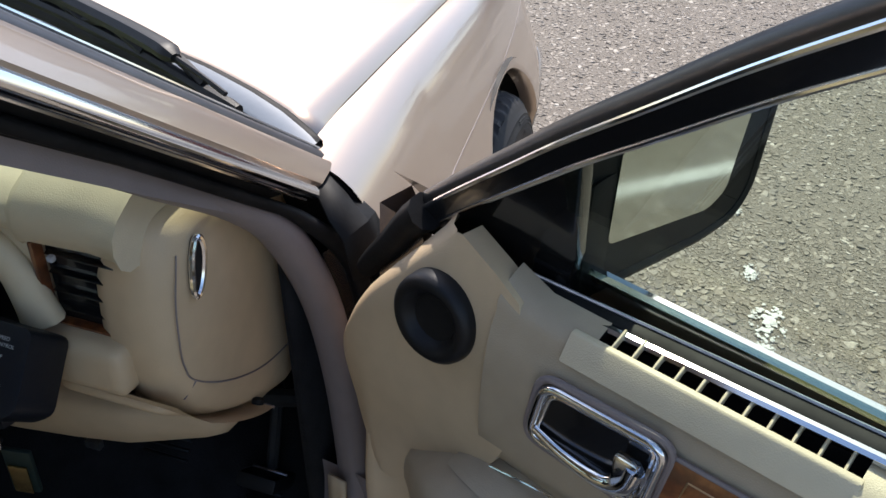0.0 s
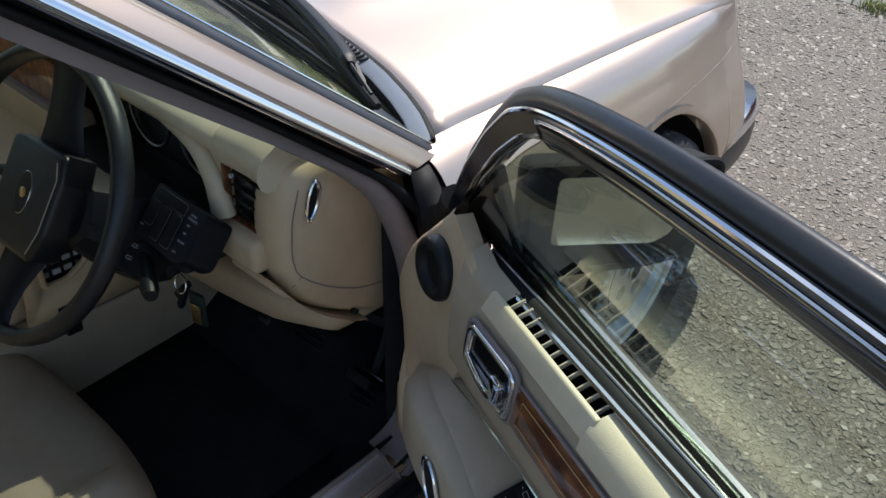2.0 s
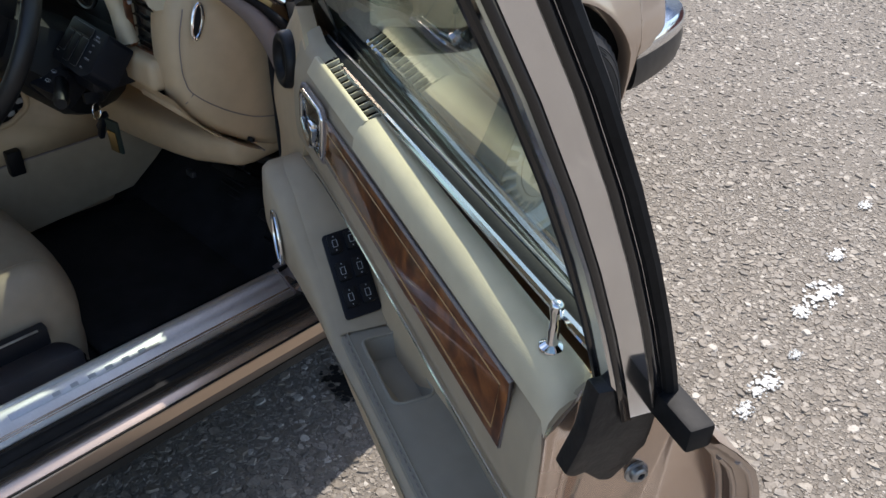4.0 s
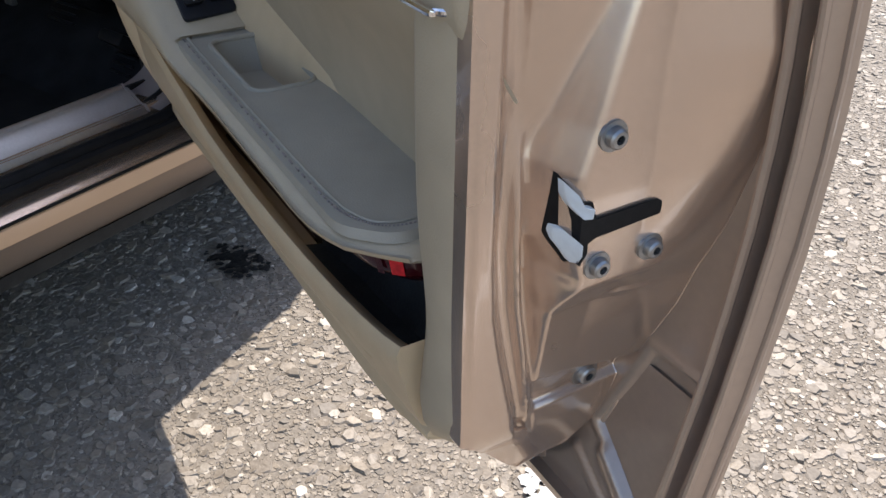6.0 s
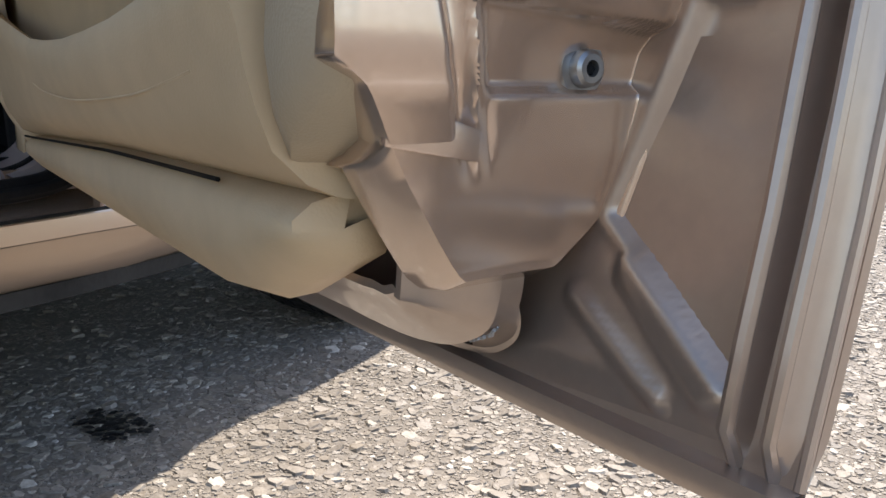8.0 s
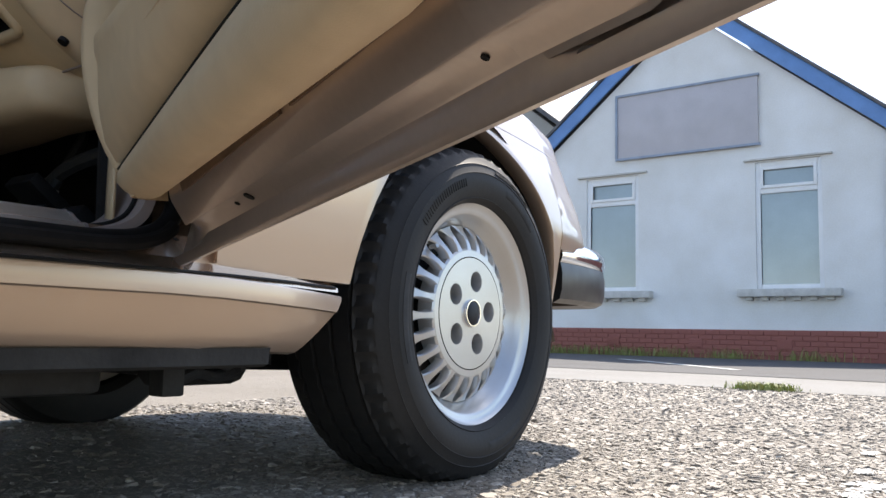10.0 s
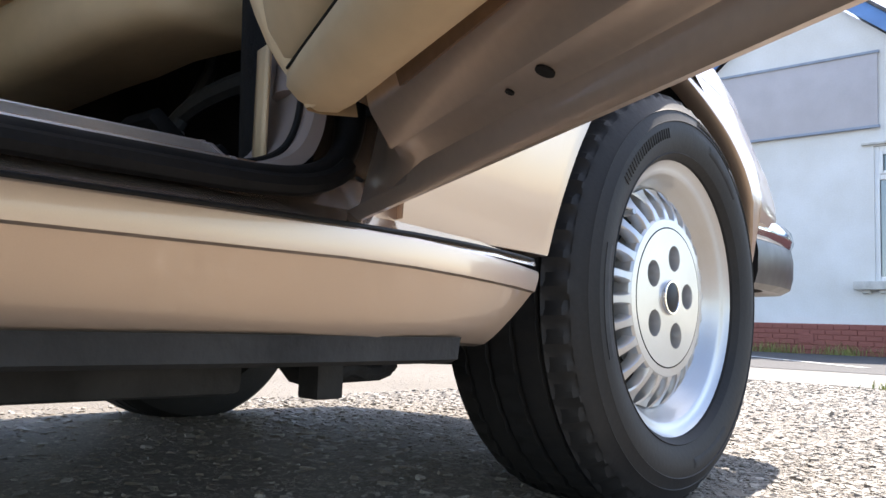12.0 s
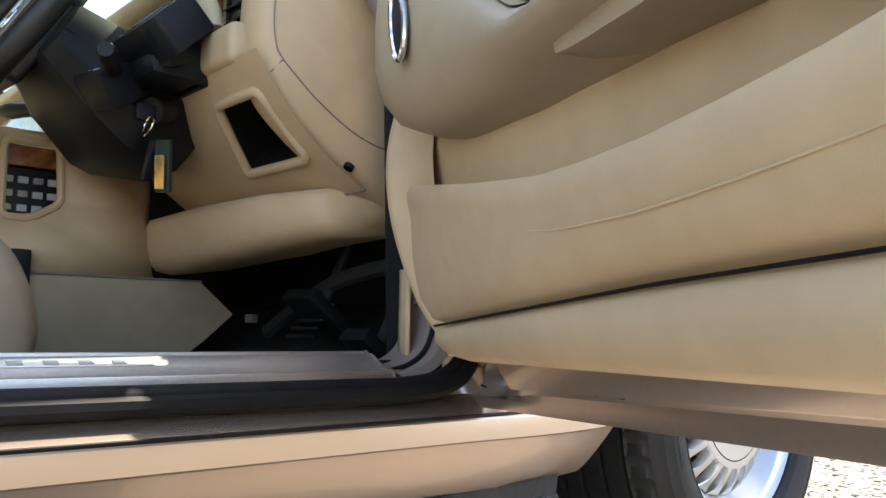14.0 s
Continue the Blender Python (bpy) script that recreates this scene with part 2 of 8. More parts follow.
def lathe(axis_at, axis, profile, seg=48, ref=None, bm=None):
    """Turns (along, radius) pairs round an axis."""
    axis = Vector(axis).normalized()
    a = axis.cross(Vector(ref or (0, 0, 1))).normalized()
    b = axis.cross(a)
    rows = [[Vector(axis_at) + axis * s + (a * math.cos(q) + b * math.sin(q)) * r for q in (k * math.tau / seg for k in range(seg))] for s, r in profile]
    return loft(rows, ring=True, bm=bm)


def filled(loops, bm=None):
    """A flat face with holes: the first loop is the rim, the others the holes."""
    bm = bm or bmesh.new()
    edges = []
    for loop in loops:
        v = [bm.verts.new(p) for p in loop]
        edges += [bm.edges.new((v[i], v[(i + 1) % len(v)])) for i in range(len(v))]
    bmesh.ops.triangle_fill(bm, use_beauty=True, use_dissolve=False, edges=edges)
    return bm


def part(name, bm, mat, parent=None, label="", smooth=40, thick=0.0, subdiv=0, weld=True):
    """Links a bmesh as one mesh under a thing or a part."""
    if weld:
        bmesh.ops.remove_doubles(bm, verts=bm.verts, dist=1e-5)
    bmesh.ops.recalc_face_normals(bm, faces=bm.faces)
    me = bpy.data.meshes.new(name)
    bm.to_mesh(me)
    bm.free()
    for poly in me.polygons:
        poly.use_smooth = smooth > 0
    if 0 < smooth < 180:
        me.set_sharp_from_angle(angle=radians(smooth))
    me.materials.append(mat)
    ob = new(name, me)
    if parent:
        ob.parent = parent
        ob.matrix_parent_inverse = parent.matrix_basis.inverted()
    if label:
        ob["label"] = label
    if subdiv:
        mod = ob.modifiers.new("soft", "SUBSURF")
        mod.levels = mod.render_levels = subdiv
    if thick:
        mod = ob.modifiers.new("thick", "SOLIDIFY")
        mod.thickness, mod.offset = thick, 0.0
    return ob


def pane(name, rows, push, mat, parent, label=""):
    """A sheet of glass: a front and a back surface, closed round the rim."""
    bm = bmesh.new()
    push = Vector(push)
    a = [[bm.verts.new(p) for p in r] for r in rows]
    b = [[bm.verts.new(p + push) for p in r] for r in rows]
    for j in range(len(a) - 1):
        for i in range(len(a[0]) - 1):
            bm.faces.new((a[j][i], a[j][i + 1], a[j + 1][i + 1], a[j + 1][i]))
            bm.faces.new((b[j][i + 1], b[j][i], b[j + 1][i], b[j + 1][i + 1]))
    rim = [(j, 0) for j in range(len(a))] + [(len(a) - 1, i) for i in range(1, len(a[0]))] + [(j, len(a[0]) - 1) for j in range(len(a) - 2, -1, -1)] + [(0, i) for i in range(len(a[0]) - 2, 0, -1)]
    for (j, i), (k, m) in zip(rim, rim[1:] + rim[:1]):
        bm.faces.new((a[j][i], a[k][m], b[k][m], b[j][i]))
    return part(name, bm, mat, parent, label, smooth=45)


def thing(name, at, label, category, group="", kind=""):
    ob = new(name)
    ob.location, ob.empty_display_size = at, 0.1
    ob.matrix_basis = Matrix.Translation(at)
    return tagged(ob, label, category, group, kind)


# ---- ground ----
def asphalt(name, base, stone, cell=70.0, share=0.5, rough=0.85, bump=0.8):
    """Worn tar with pale chippings showing through."""
    m = bpy.data.materials.new(name)
    m.use_nodes = True
    nt, p = m.node_tree, m.node_tree.nodes["Principled BSDF"]
    add, wire = nt.nodes.new, nt.links.new
    tc = add("ShaderNodeTexCoord")
    v, v2, n, big = add("ShaderNodeTexVoronoi"), add("ShaderNodeTexVoronoi"), add("ShaderNodeTexNoise"), add("ShaderNodeTexNoise")
    warp = add("ShaderNodeMix")
    warp.data_type = "VECTOR"
    warp.inputs["Factor"].default_value = 0.02
    wire(tc.outputs["Object"], warp.inputs["A"])
    wire(n.outputs["Color"], warp.inputs["B"])
    for node, s in ((v, cell), (v2, cell * 2.3), (n, cell * 1.4), (big, 1.3)):
        node.inputs["Scale"].default_value = s
    wire(tc.outputs["Object"], n.inputs["Vector"])
    wire(tc.outputs["Object"], big.inputs["Vector"])
    for node in (v, v2):
        wire(warp.outputs["Result"], node.inputs["Vector"])
    n.inputs["Detail"].default_value, big.inputs["Detail"].default_value = 6.0, 5.0
    edge = add("ShaderNodeMapRange")
    edge.inputs["From Min"].default_value, edge.inputs["From Max"].default_value = 0.28, 0.52
    edge.inputs["To Min"].default_value, edge.inputs["To Max"].default_value = 1.0, 0.0
    wire(v.outputs["Distance"], edge.inputs["Value"])
    pick = add("ShaderNodeMapRange")
    pick.inputs["From Min"].default_value, pick.inputs["From Max"].default_value = 1 - share - 0.06, 1 - share + 0.06
    wire(v.outputs["Color"], pick.inputs["Value"])
    both = add("ShaderNodeMath")
    both.operation = "MULTIPLY"
    wire(edge.outputs["Result"], both.inputs[0])
    wire(pick.outputs["Result"], both.inputs[1])
    tone = add("ShaderNodeMix")
    tone.data_type = "RGBA"
    tone.inputs["A"].default_value, tone.inputs["B"].default_value = (*stone, 1), (*(c * 0.45 for c in stone), 1)
    wire(v2.outputs["Color"], tone.inputs["Factor"])
    tar = add("ShaderNodeMix")
    tar.data_type = "RGBA"
    tar.inputs["A"].default_value, tar.inputs["B"].default_value = (*(c * 0.6 for c in base), 1), (*(c * 1.7 for c in base), 1)
    wire(n.outputs["Fac"], tar.inputs["Factor"])
    mix = add("ShaderNodeMix")
    mix.data_type = "RGBA"
    wire(both.outputs[0], mix.inputs["Factor"])
    wire(tar.outputs["Result"], mix.inputs["A"])
    wire(tone.outputs["Result"], mix.inputs["B"])
    dirt = add("ShaderNodeMix")
    dirt.data_type, dirt.blend_type = "RGBA", "MULTIPLY"
    dr = add("ShaderNodeMapRange")
    dr.inputs["From Min"].default_value, dr.inputs["From Max"].default_value = 0.4, 0.75
    dr.inputs["To Max"].default_value = 0.45
    wire(big.outputs["Fac"], dr.inputs["Value"])
    wire(dr.outputs["Result"], dirt.inputs["Factor"])
    wire(mix.outputs["Result"], dirt.inputs["A"])
    dirt.inputs["B"].default_value = (0.62, 0.58, 0.52, 1)
    wire(dirt.outputs["Result"], p.inputs["Base Color"])
    p.inputs["Roughness"].default_value = rough
    h = add("ShaderNodeMath")
    h.operation = "MULTIPLY_ADD"
    wire(n.outputs["Fac"], h.inputs[0])
    h.inputs[1].default_value = 0.5
    wire(both.outputs[0], h.inputs[2])
    b = add("ShaderNodeBump")
    b.inputs["Strength"].default_value, b.inputs["Distance"].default_value = bump, 0.006
    wire(h.outputs[0], b.inputs["Height"])
    wire(b.outputs["Normal"], p.inputs["Normal"])
    return m


TARMAC = asphalt("worn_chipping_tarmac", (0.155, 0.136, 0.112), (0.37, 0.325, 0.265), cell=90.0, share=0.5)
SMOOTH_TAR = asphalt("pale_smooth_tarmac", (0.17, 0.165, 0.155), (0.30, 0.29, 0.27), cell=120.0, share=0.35, bump=0.3)


def sheet(name, x0, y0, x1, y1, z, mat, label, category, nx=1, ny=1, rough=0.0):
    bm = bmesh.new()
    rows = [[Vector((x0 + (x1 - x0) * i / nx, y0 + (y1 - y0) * j / ny, z)) for i in range(nx + 1)] for j in range(ny + 1)]
    if rough:
        for row in rows:
            for p in row:
                p.z += rough * noise.noise(p * 1.7)
    ob = part(name, loft(rows, bm=bm), mat)
    return tagged(ob, label, category, kind="structure")


sheet("ground", -400, -300, 400, 700, 0.0, TARMAC, "worn tarmac car park with pale stone chippings", "ground")
bm = bmesh.new()
rows = [[Vector((x, 3.55 + 0.10 * noise.noise(Vector((x * 1.3, 0.3, 0))) - 0.03 * x, 0.004)), Vector((x, 30, 0.004))] for x in (k * 0.5 - 30 for k in range(121))]
tagged(part("pavement", loft(rows, bm=bm), SMOOTH_TAR), "pale smooth tarmac strip beyond the chippings", "pavement", kind="structure")

# the hall's cast shadow, put into the ground as a darker tarmac sheet
HALL_SHADE = asphalt("hall_shadow_tarmac", (0.050, 0.050, 0.052), (0.12, 0.12, 0.12), cell=120.0, share=0.3, bump=0.4)
rows = [[Vector((x, 5.35 + 0.12 * noise.noise(Vector((x * 0.9, 3.3, 0))) - 0.02 * x, 0.0075)), Vector((x, 11.96, 0.0075))] for x in (k * 0.5 - 30 for k in range(121))]
tagged(part("road", loft(rows), HALL_SHADE), "tarmac lane before the hall, the hall's shadow painted in dark", "road", kind="structure")

LINE = material("worn_white_line_paint", (0.72, 0.72, 0.69), 0.75, vary=0.15, scale=30, fine=120, bump=0.6)


def worn_patch(cx, cy, w, h, seed, turn=0.0, flakes=80, z=0.0052):
    """Flakes of road paint, left where the line is worn."""
    rnd = random.Random(seed)
    b = bmesh.new()
    for _ in range(flakes):
        q, d = rnd.uniform(0, math.tau), rnd.random() ** 0.7
        fx, fy = cx + math.cos(q) * d * w * 0.5, cy + math.sin(q) * d * h * 0.5
        r = rnd.uniform(0.05, 0.16) * min(w, h) * (1.15 - 0.6 * d)
        zz = z + rnd.uniform(0, 0.0022)
        n = 9
        rim = []
        for k in range(n):
            a = k * math.tau / n + rnd.uniform(-0.2, 0.2)
            rr = r * rnd.uniform(0.55, 1.1)
            rim.append(b.verts.new((fx + math.cos(a) * rr, fy + math.sin(a) * rr, zz - 0.0015 * rnd.random())))
        mid = b.verts.new((fx, fy, zz + 0.0006))
        for k in range(n):
            b.faces.new((mid, rim[k], rim[(k + 1) % n]))
    return b


for k, (cx, cy, w, h) in enumerate(((0.605, 0.41, 0.09, 0.16), (0.60, 0.30, 0.05, 0.07), (0.655, -0.02, 0.06, 0.13), (0.66, -0.13, 0.04, 0.08), (0.66, 0.13, 0.03, 0.05), (0.72, -0.80, 0.10, 0.12), (0.71, -0.69, 0.05, 0.06), (0.56, 0.62, 0.05, 0.09), (0.51, 0.95, 0.04, 0.07))):
    tagged(part("road_marking", worn_patch(cx, cy, w, h, 40 + k), LINE), "flaking worn patch of white line paint on tarmac", "road marking", "worn line patches", "structure")


def bay_line(x0, y0, x1, y1, w=0.09):
    d = (Vector((x1, y1, 0)) - Vector((x0, y0, 0))).normalized()
    s = Vector((-d.y, d.x, 0)) * w / 2
    a, b = Vector((x0, y0, 0.0125)), Vector((x1, y1, 0.0125))
    bm = bmesh.new()
    bm.faces.new([bm.verts.new(p) for p in (a - s, b - s, b + s, a + s)])
    return tagged(part("road_marking", bm, LINE), "faded white parking bay line", "road marking", "bay lines", "structure")


bay_line(-4.0, 9.2, -1.6, 6.6)
bay_line(-8.0, 8.6, -4.6, 8.2)
bay_line(1.55, -1.3, 2.2, 0.23, 0.06)

OIL = material("dark_oil_stain", (0.012, 0.012, 0.012), 0.45, vary=0.3, scale=40, fine=150, bump=0.5)
tagged(part("oil_stain", worn_patch(0.0, -0.685, 0.15, 0.085, 80, flakes=110, z=0.0042), OIL), "small black oil drip stain on tarmac", "stain", kind="structure")


# ---- the chapel-like hall across the car park ----
def masonry(name, colour, rough, scale, bump, vary=0.08):
    """Rough painted wall surface with broad weathering."""
    return material(name, colour, rough, vary=vary, scale=1.2, fine=scale, bump=bump, tint=tuple(c * t for c, t in zip(colour, (0.80, 0.78, 0.74))))


RENDER_WALL = masonry("painted_white_render", (0.80, 0.81, 0.82), 0.85, 45.0, 0.9)
BRICK_RED = masonry("red_painted_brick", (0.30, 0.105, 0.085), 0.8, 30.0, 0.6)
BLUE = material("blue_painted_board", (0.13, 0.28, 0.60), 0.45, vary=0.12, scale=3, fine=60, bump=0.1)
UPVC = material("white_window_plastic", (0.80, 0.81, 0.82), 0.35, vary=0.05, scale=4, bump=0.02)
SIGNBOARD = material("faded_grey_board", (0.50, 0.48, 0.51), 0.6, vary=0.07, scale=2.5, fine=40, bump=0.05)
SLATE = material("grey_slate", (0.12, 0.12, 0.13), 0.6, vary=0.25, scale=6, fine=60, bump=0.4)
STONE = material("sill_stone", (0.62, 0.61, 0.58), 0.8, vary=0.15, scale=8, fine=60, bump=0.4)
PANE = material("dark_window_pane", (0.27, 0.33, 0.36), 0.05, vary=0.2, scale=0.8, bump=0.0, spec=1.0, coat=1.0)
GALV = material("galvanised_sheet", (0.38, 0.39, 0.41), 0.45, metal=0.5, vary=0.15, scale=4)

FY = 12.0
hall = thing("hall", (-4.0, FY, 0), "white rendered gabled hall with blue verge boards and red plinth", "building")
APEX, EAVE_R, EAVE_L = Vector((-4.05, FY, 5.75)), Vector((-1.15, FY, 3.36)), Vector((-6.95, FY, 3.36))
WINS = ((-5.94, -4.96), (-3.01, -2.03))


def rect(x0, z0, x1, z1, y):
    return [Vector((x0, y, z0)), Vector((x1, y, z0)), Vector((x1, y, z1)), Vector((x0, y, z1))]


bm = filled([[Vector((-6.95, FY, 0.46)), Vector((-1.15, FY, 0.46)), EAVE_R, APEX, EAVE_L], *[rect(a, 1.09, b, 3.08, FY) for a, b in WINS]])
for a, b in WINS:
    loft([rect(a, 1.09, b, 3.08, FY) + [Vector((a, FY, 1.09))], rect(a, 1.09, b, 3.08, FY + 0.14) + [Vector((a, FY + 0.14, 1.09))]], bm=bm)
loft([[Vector((-1.15, FY, z)), Vector((-1.15, FY + 12, z))] for z in (0, 3.36)], bm=bm)
loft([[Vector((-6.95, FY, z)), Vector((-6.95, FY + 12, z))] for z in (0, 3.36)], bm=bm)
loft([[Vector((x, FY + 12, z)) for z in (0, 4.2)] for x in (-6.95, -1.15)], bm=bm)
part("wall", bm, RENDER_WALL, hall, smooth=0)
bm = block((-4.05, FY - 0.005, 0.23), (5.84, 0.07, 0.46), bevel=0.008)
part("plinth", bm, BRICK_RED, hall, "red painted brick plinth")
brick_me = None
for row in range(5):
    for k in range(26):
        x = -6.84 + k * 0.225 + (row % 2) * 0.11
        if x > -1.25:
            continue
        if brick_me is None:
            b = block((0, 0, 0), (0.215, 0.02, 0.065), bevel=0.004, seg=1)
            brick_me = bpy.data.meshes.new("brick")
            b.to_mesh(brick_me)
            b.free()
            brick_me.materials.append(BRICK_RED)
        o = new("brick", brick_me)
        o.parent, o.matrix_parent_inverse = hall, hall.matrix_basis.inverted()
        o.location = (x, FY - 0.044, 0.10 + row * 0.078)
for bx in (-3.97, -2.6, -5.4):
    b = block((bx, FY - 0.05, 0.24), (0.22, 0.03, 0.14), bevel=0.004)
    for k in range(4):
        block((bx, FY - 0.066, 0.19 + 0.032 * k), (0.19, 0.008, 0.012), bevel=0.001, bm=b, seg=1)
    part("air_brick", b, BRICK_RED, hall)
for eave, side in ((EAVE_R, 1), (EAVE_L, -1)):
    d = (eave - APEX).normalized()
    up = Vector((0, 0, 1)) - d * d.z
    up.normalize()
    end = eave + d * 0.35
    out = [APEX + up * 0.02 + Vector((0, -0.12, 0)), end + up * 0.02 + Vector((0, -0.12, 0)), end + up * 0.24 + Vector((0, -0.12, 0)), APEX + up * 0.24 + Vector((0, -0.12, 0))]
    part("verge_board", prism(out, (0, 0.05, 0), 0.008), BLUE, hall, "blue painted verge board")
    rf = [APEX + up * 0.24 + Vector((0, -0.16, 0)), end + up * 0.24 + Vector((0, -0.16, 0)), end + up * 0.29 + Vector((0, -0.16, 0)), APEX + up * 0.29 + Vector((0, -0.16, 0))]
    part("roof", prism(rf, (0, 12.2, 0), 0.01), SLATE, hall, "dark slate roof slope")
for n, (a, b_) in enumerate(WINS):
    fr = bmesh.new()
    y = FY + 0.06
    for x0, z0, x1, z1 in ((a, 1.09, a + 0.07, 3.08), (b_ - 0.07, 1.09, b_, 3.08), (a + 0.07, 3.0, b_ - 0.07, 3.08), (a + 0.07, 1.09, b_ - 0.07, 1.16), (a + 0.07, 2.58, b_ - 0.07, 2.66)):
        block(((x0 + x1) / 2, y, (z0 + z1) / 2), (x1 - x0, 0.06, z1 - z0), bevel=0.006, bm=fr)
    for x0, z0, x1, z1 in ((a + 0.07, 2.66, a + 0.12, 3.0), (b_ - 0.12, 2.66, b_ - 0.07, 3.0), (a + 0.12, 2.95, b_ - 0.12, 3.0), (a + 0.12, 2.66, b_ - 0.12, 2.71)):
        block(((x0 + x1) / 2, y - 0.035, (z0 + z1) / 2), (x1 - x0, 0.03, z1 - z0), bevel=0.006, bm=fr)
    w = part("window", fr, UPVC, hall, "white plastic window with a top vent light")
    for z0, z1 in ((1.16, 2.58), (2.66, 3.0)):
        part("pane", block(((a + b_) / 2, y + 0.01, (z0 + z1) / 2), (b_ - a - 0.12, 0.012, z1 - z0), bevel=0), PANE, w, smooth=0)
    sb = block(((a + b_) / 2, FY - 0.05, 1.025), (1.5, 0.22, 0.12), bevel=0.015)
    for k in range(6):
        block((a - 0.10 + k * 0.235, FY - 0.04, 0.94), (0.11, 0.10, 0.055), bevel=0.01, bm=sb)
    part("sill", sb, STONE, w, "painted stone sill on small corbels")
    part("lintel", block(((a + b_) / 2, FY - 0.02, 3.115), (1.30, 0.07, 0.03), bevel=0.006), STONE, w)
bm = block((-4.13, FY - 0.03, 3.925), (2.39, 0.04, 1.09), bevel=0.004)
sign = part("sign_board", bm, SIGNBOARD, hall, "faded blank grey sign board")
bm = bmesh.new()
for c, s in (((-4.13, FY - 0.05, 4.485), (2.45, 0.05, 0.04)), ((-4.13, FY - 0.05, 3.365), (2.45, 0.05, 0.04)), ((-5.34, FY - 0.05, 3.925), (0.04, 0.05, 1.09))):
    block(c, s, bevel=0.005, bm=bm)
part("sign_frame", bm, material("blue_grey_trim", (0.30, 0.36, 0.46), 0.5), sign)
part("drain_pipe", tube([(-1.10, FY - 0.06, 0.0), (-1.10, FY - 0.06, 2.6), (-1.02, FY - 0.10, 3.0), (-0.95, FY - 0.12, 3.25)], 0.045, 12), RUBBER, hall, "black plastic drain pipe")
part("gutter_end", block((-0.93, FY - 0.05, 3.22), (0.16, 0.3, 0.12), bevel=0.03), BLUE, hall)
part("flood_lamp", block((-0.62, FY - 0.2, 3.02), (0.26, 0.16, 0.12), Euler((0.4, 0.2, 0.3)).to_matrix(), bevel=0.02), GALV, hall, "grey flood lamp on a bracket")

lean = thing("lean_to", (0.8, FY + 1.0, 0), "low lean-to roof with blue fascia beside the hall", "building")
a, b = Vector((-1.05, FY + 0.6, 2.95)), Vector((2.2, FY + 0.6, 1.35))
part("roof", prism([a, b, b + Vector((0, 0, 0.12)), a + Vector((0, 0, 0.12))], (0, 5, 0), 0.01), SLATE, lean)
part("fascia", prism([a + Vector((0, -0.06, -0.12)), b + Vector((0, -0.06, -0.12)), b + Vector((0, -0.06, 0.14)), a + Vector((0, -0.06, 0.14))], (0, 0.05, 0), 0.01), BLUE, lean, "blue painted fascia")
part("soffit", prism([a + Vector((0, 0.0, -0.45)), b + Vector((0, 0.0, -0.45)), b + Vector((0, 0.0, -0.14)), a + Vector((0, 0.0, -0.14))], (0, 0.06, 0), 0.005), GALV, lean, "ribbed grey sheet cladding")

yard = thing("yard_wall", (1.5, FY + 0.3, 0), "red brick yard wall with dark coping", "wall")
part("brickwork", block((1.5, FY + 0.35, 0.74), (5.2, 0.22, 1.48), bevel=0.005), BRICK_RED, yard)
for k in range(24):
    part("coping", block((-0.98 + k * 0.22, FY + 0.35, 1.525), (0.20, 0.28, 0.085), bevel=0.01, seg=1), SLATE, yard)
part("notice", block((-0.99, FY + 0.22, 1.14), (0.09, 0.03, 0.34), bevel=0.01), UPVC, yard, "small white notice plate")

# neighbour seen past the hall's far slope
nb = thing("neighbour_house", (-10, FY + 6, 0), "grey pebble-dashed house beyond the hall", "house")
GREYR = masonry("grey_render", (0.40, 0.39, 0.37), 0.9, 40, 0.8)
part("wall", prism([Vector((-15, FY + 4, 0)), Vector((-8.0, FY + 4, 0)), Vector((-8.0, FY + 4, 4.6)), Vector((-11.5, FY + 4, 7.4)), Vector((-15, FY + 4, 4.6))], (0, 8, 0), 0.02), GREYR, nb)
for s in (1, -1):
    a, b = Vector((-11.5, FY + 3.8, 7.5)), Vector((-11.5 + s * 3.8, FY + 3.8, 4.5))
    part("roof", prism([a, b, b + Vector((0, 0, 0.14)), a + Vector((0, 0, 0.14))], (0, 8.4, 0), 0.01), SLATE, nb)


# ---- plants ----
LEAF = material("hedge_leaf", (0.07, 0.105, 0.025), 0.6, vary=0.3, scale=3, fine=30, bump=0, tint=(0.16, 0.15, 0.05))
GRASSM = material("grass_blade", (0.22, 0.28, 0.05), 0.6, vary=0.3, scale=10, bump=0, tint=(0.26, 0.24, 0.10))
BARK = material("bark", (0.10, 0.08, 0.06), 0.9, vary=0.3, scale=15, fine=80, bump=0.8)


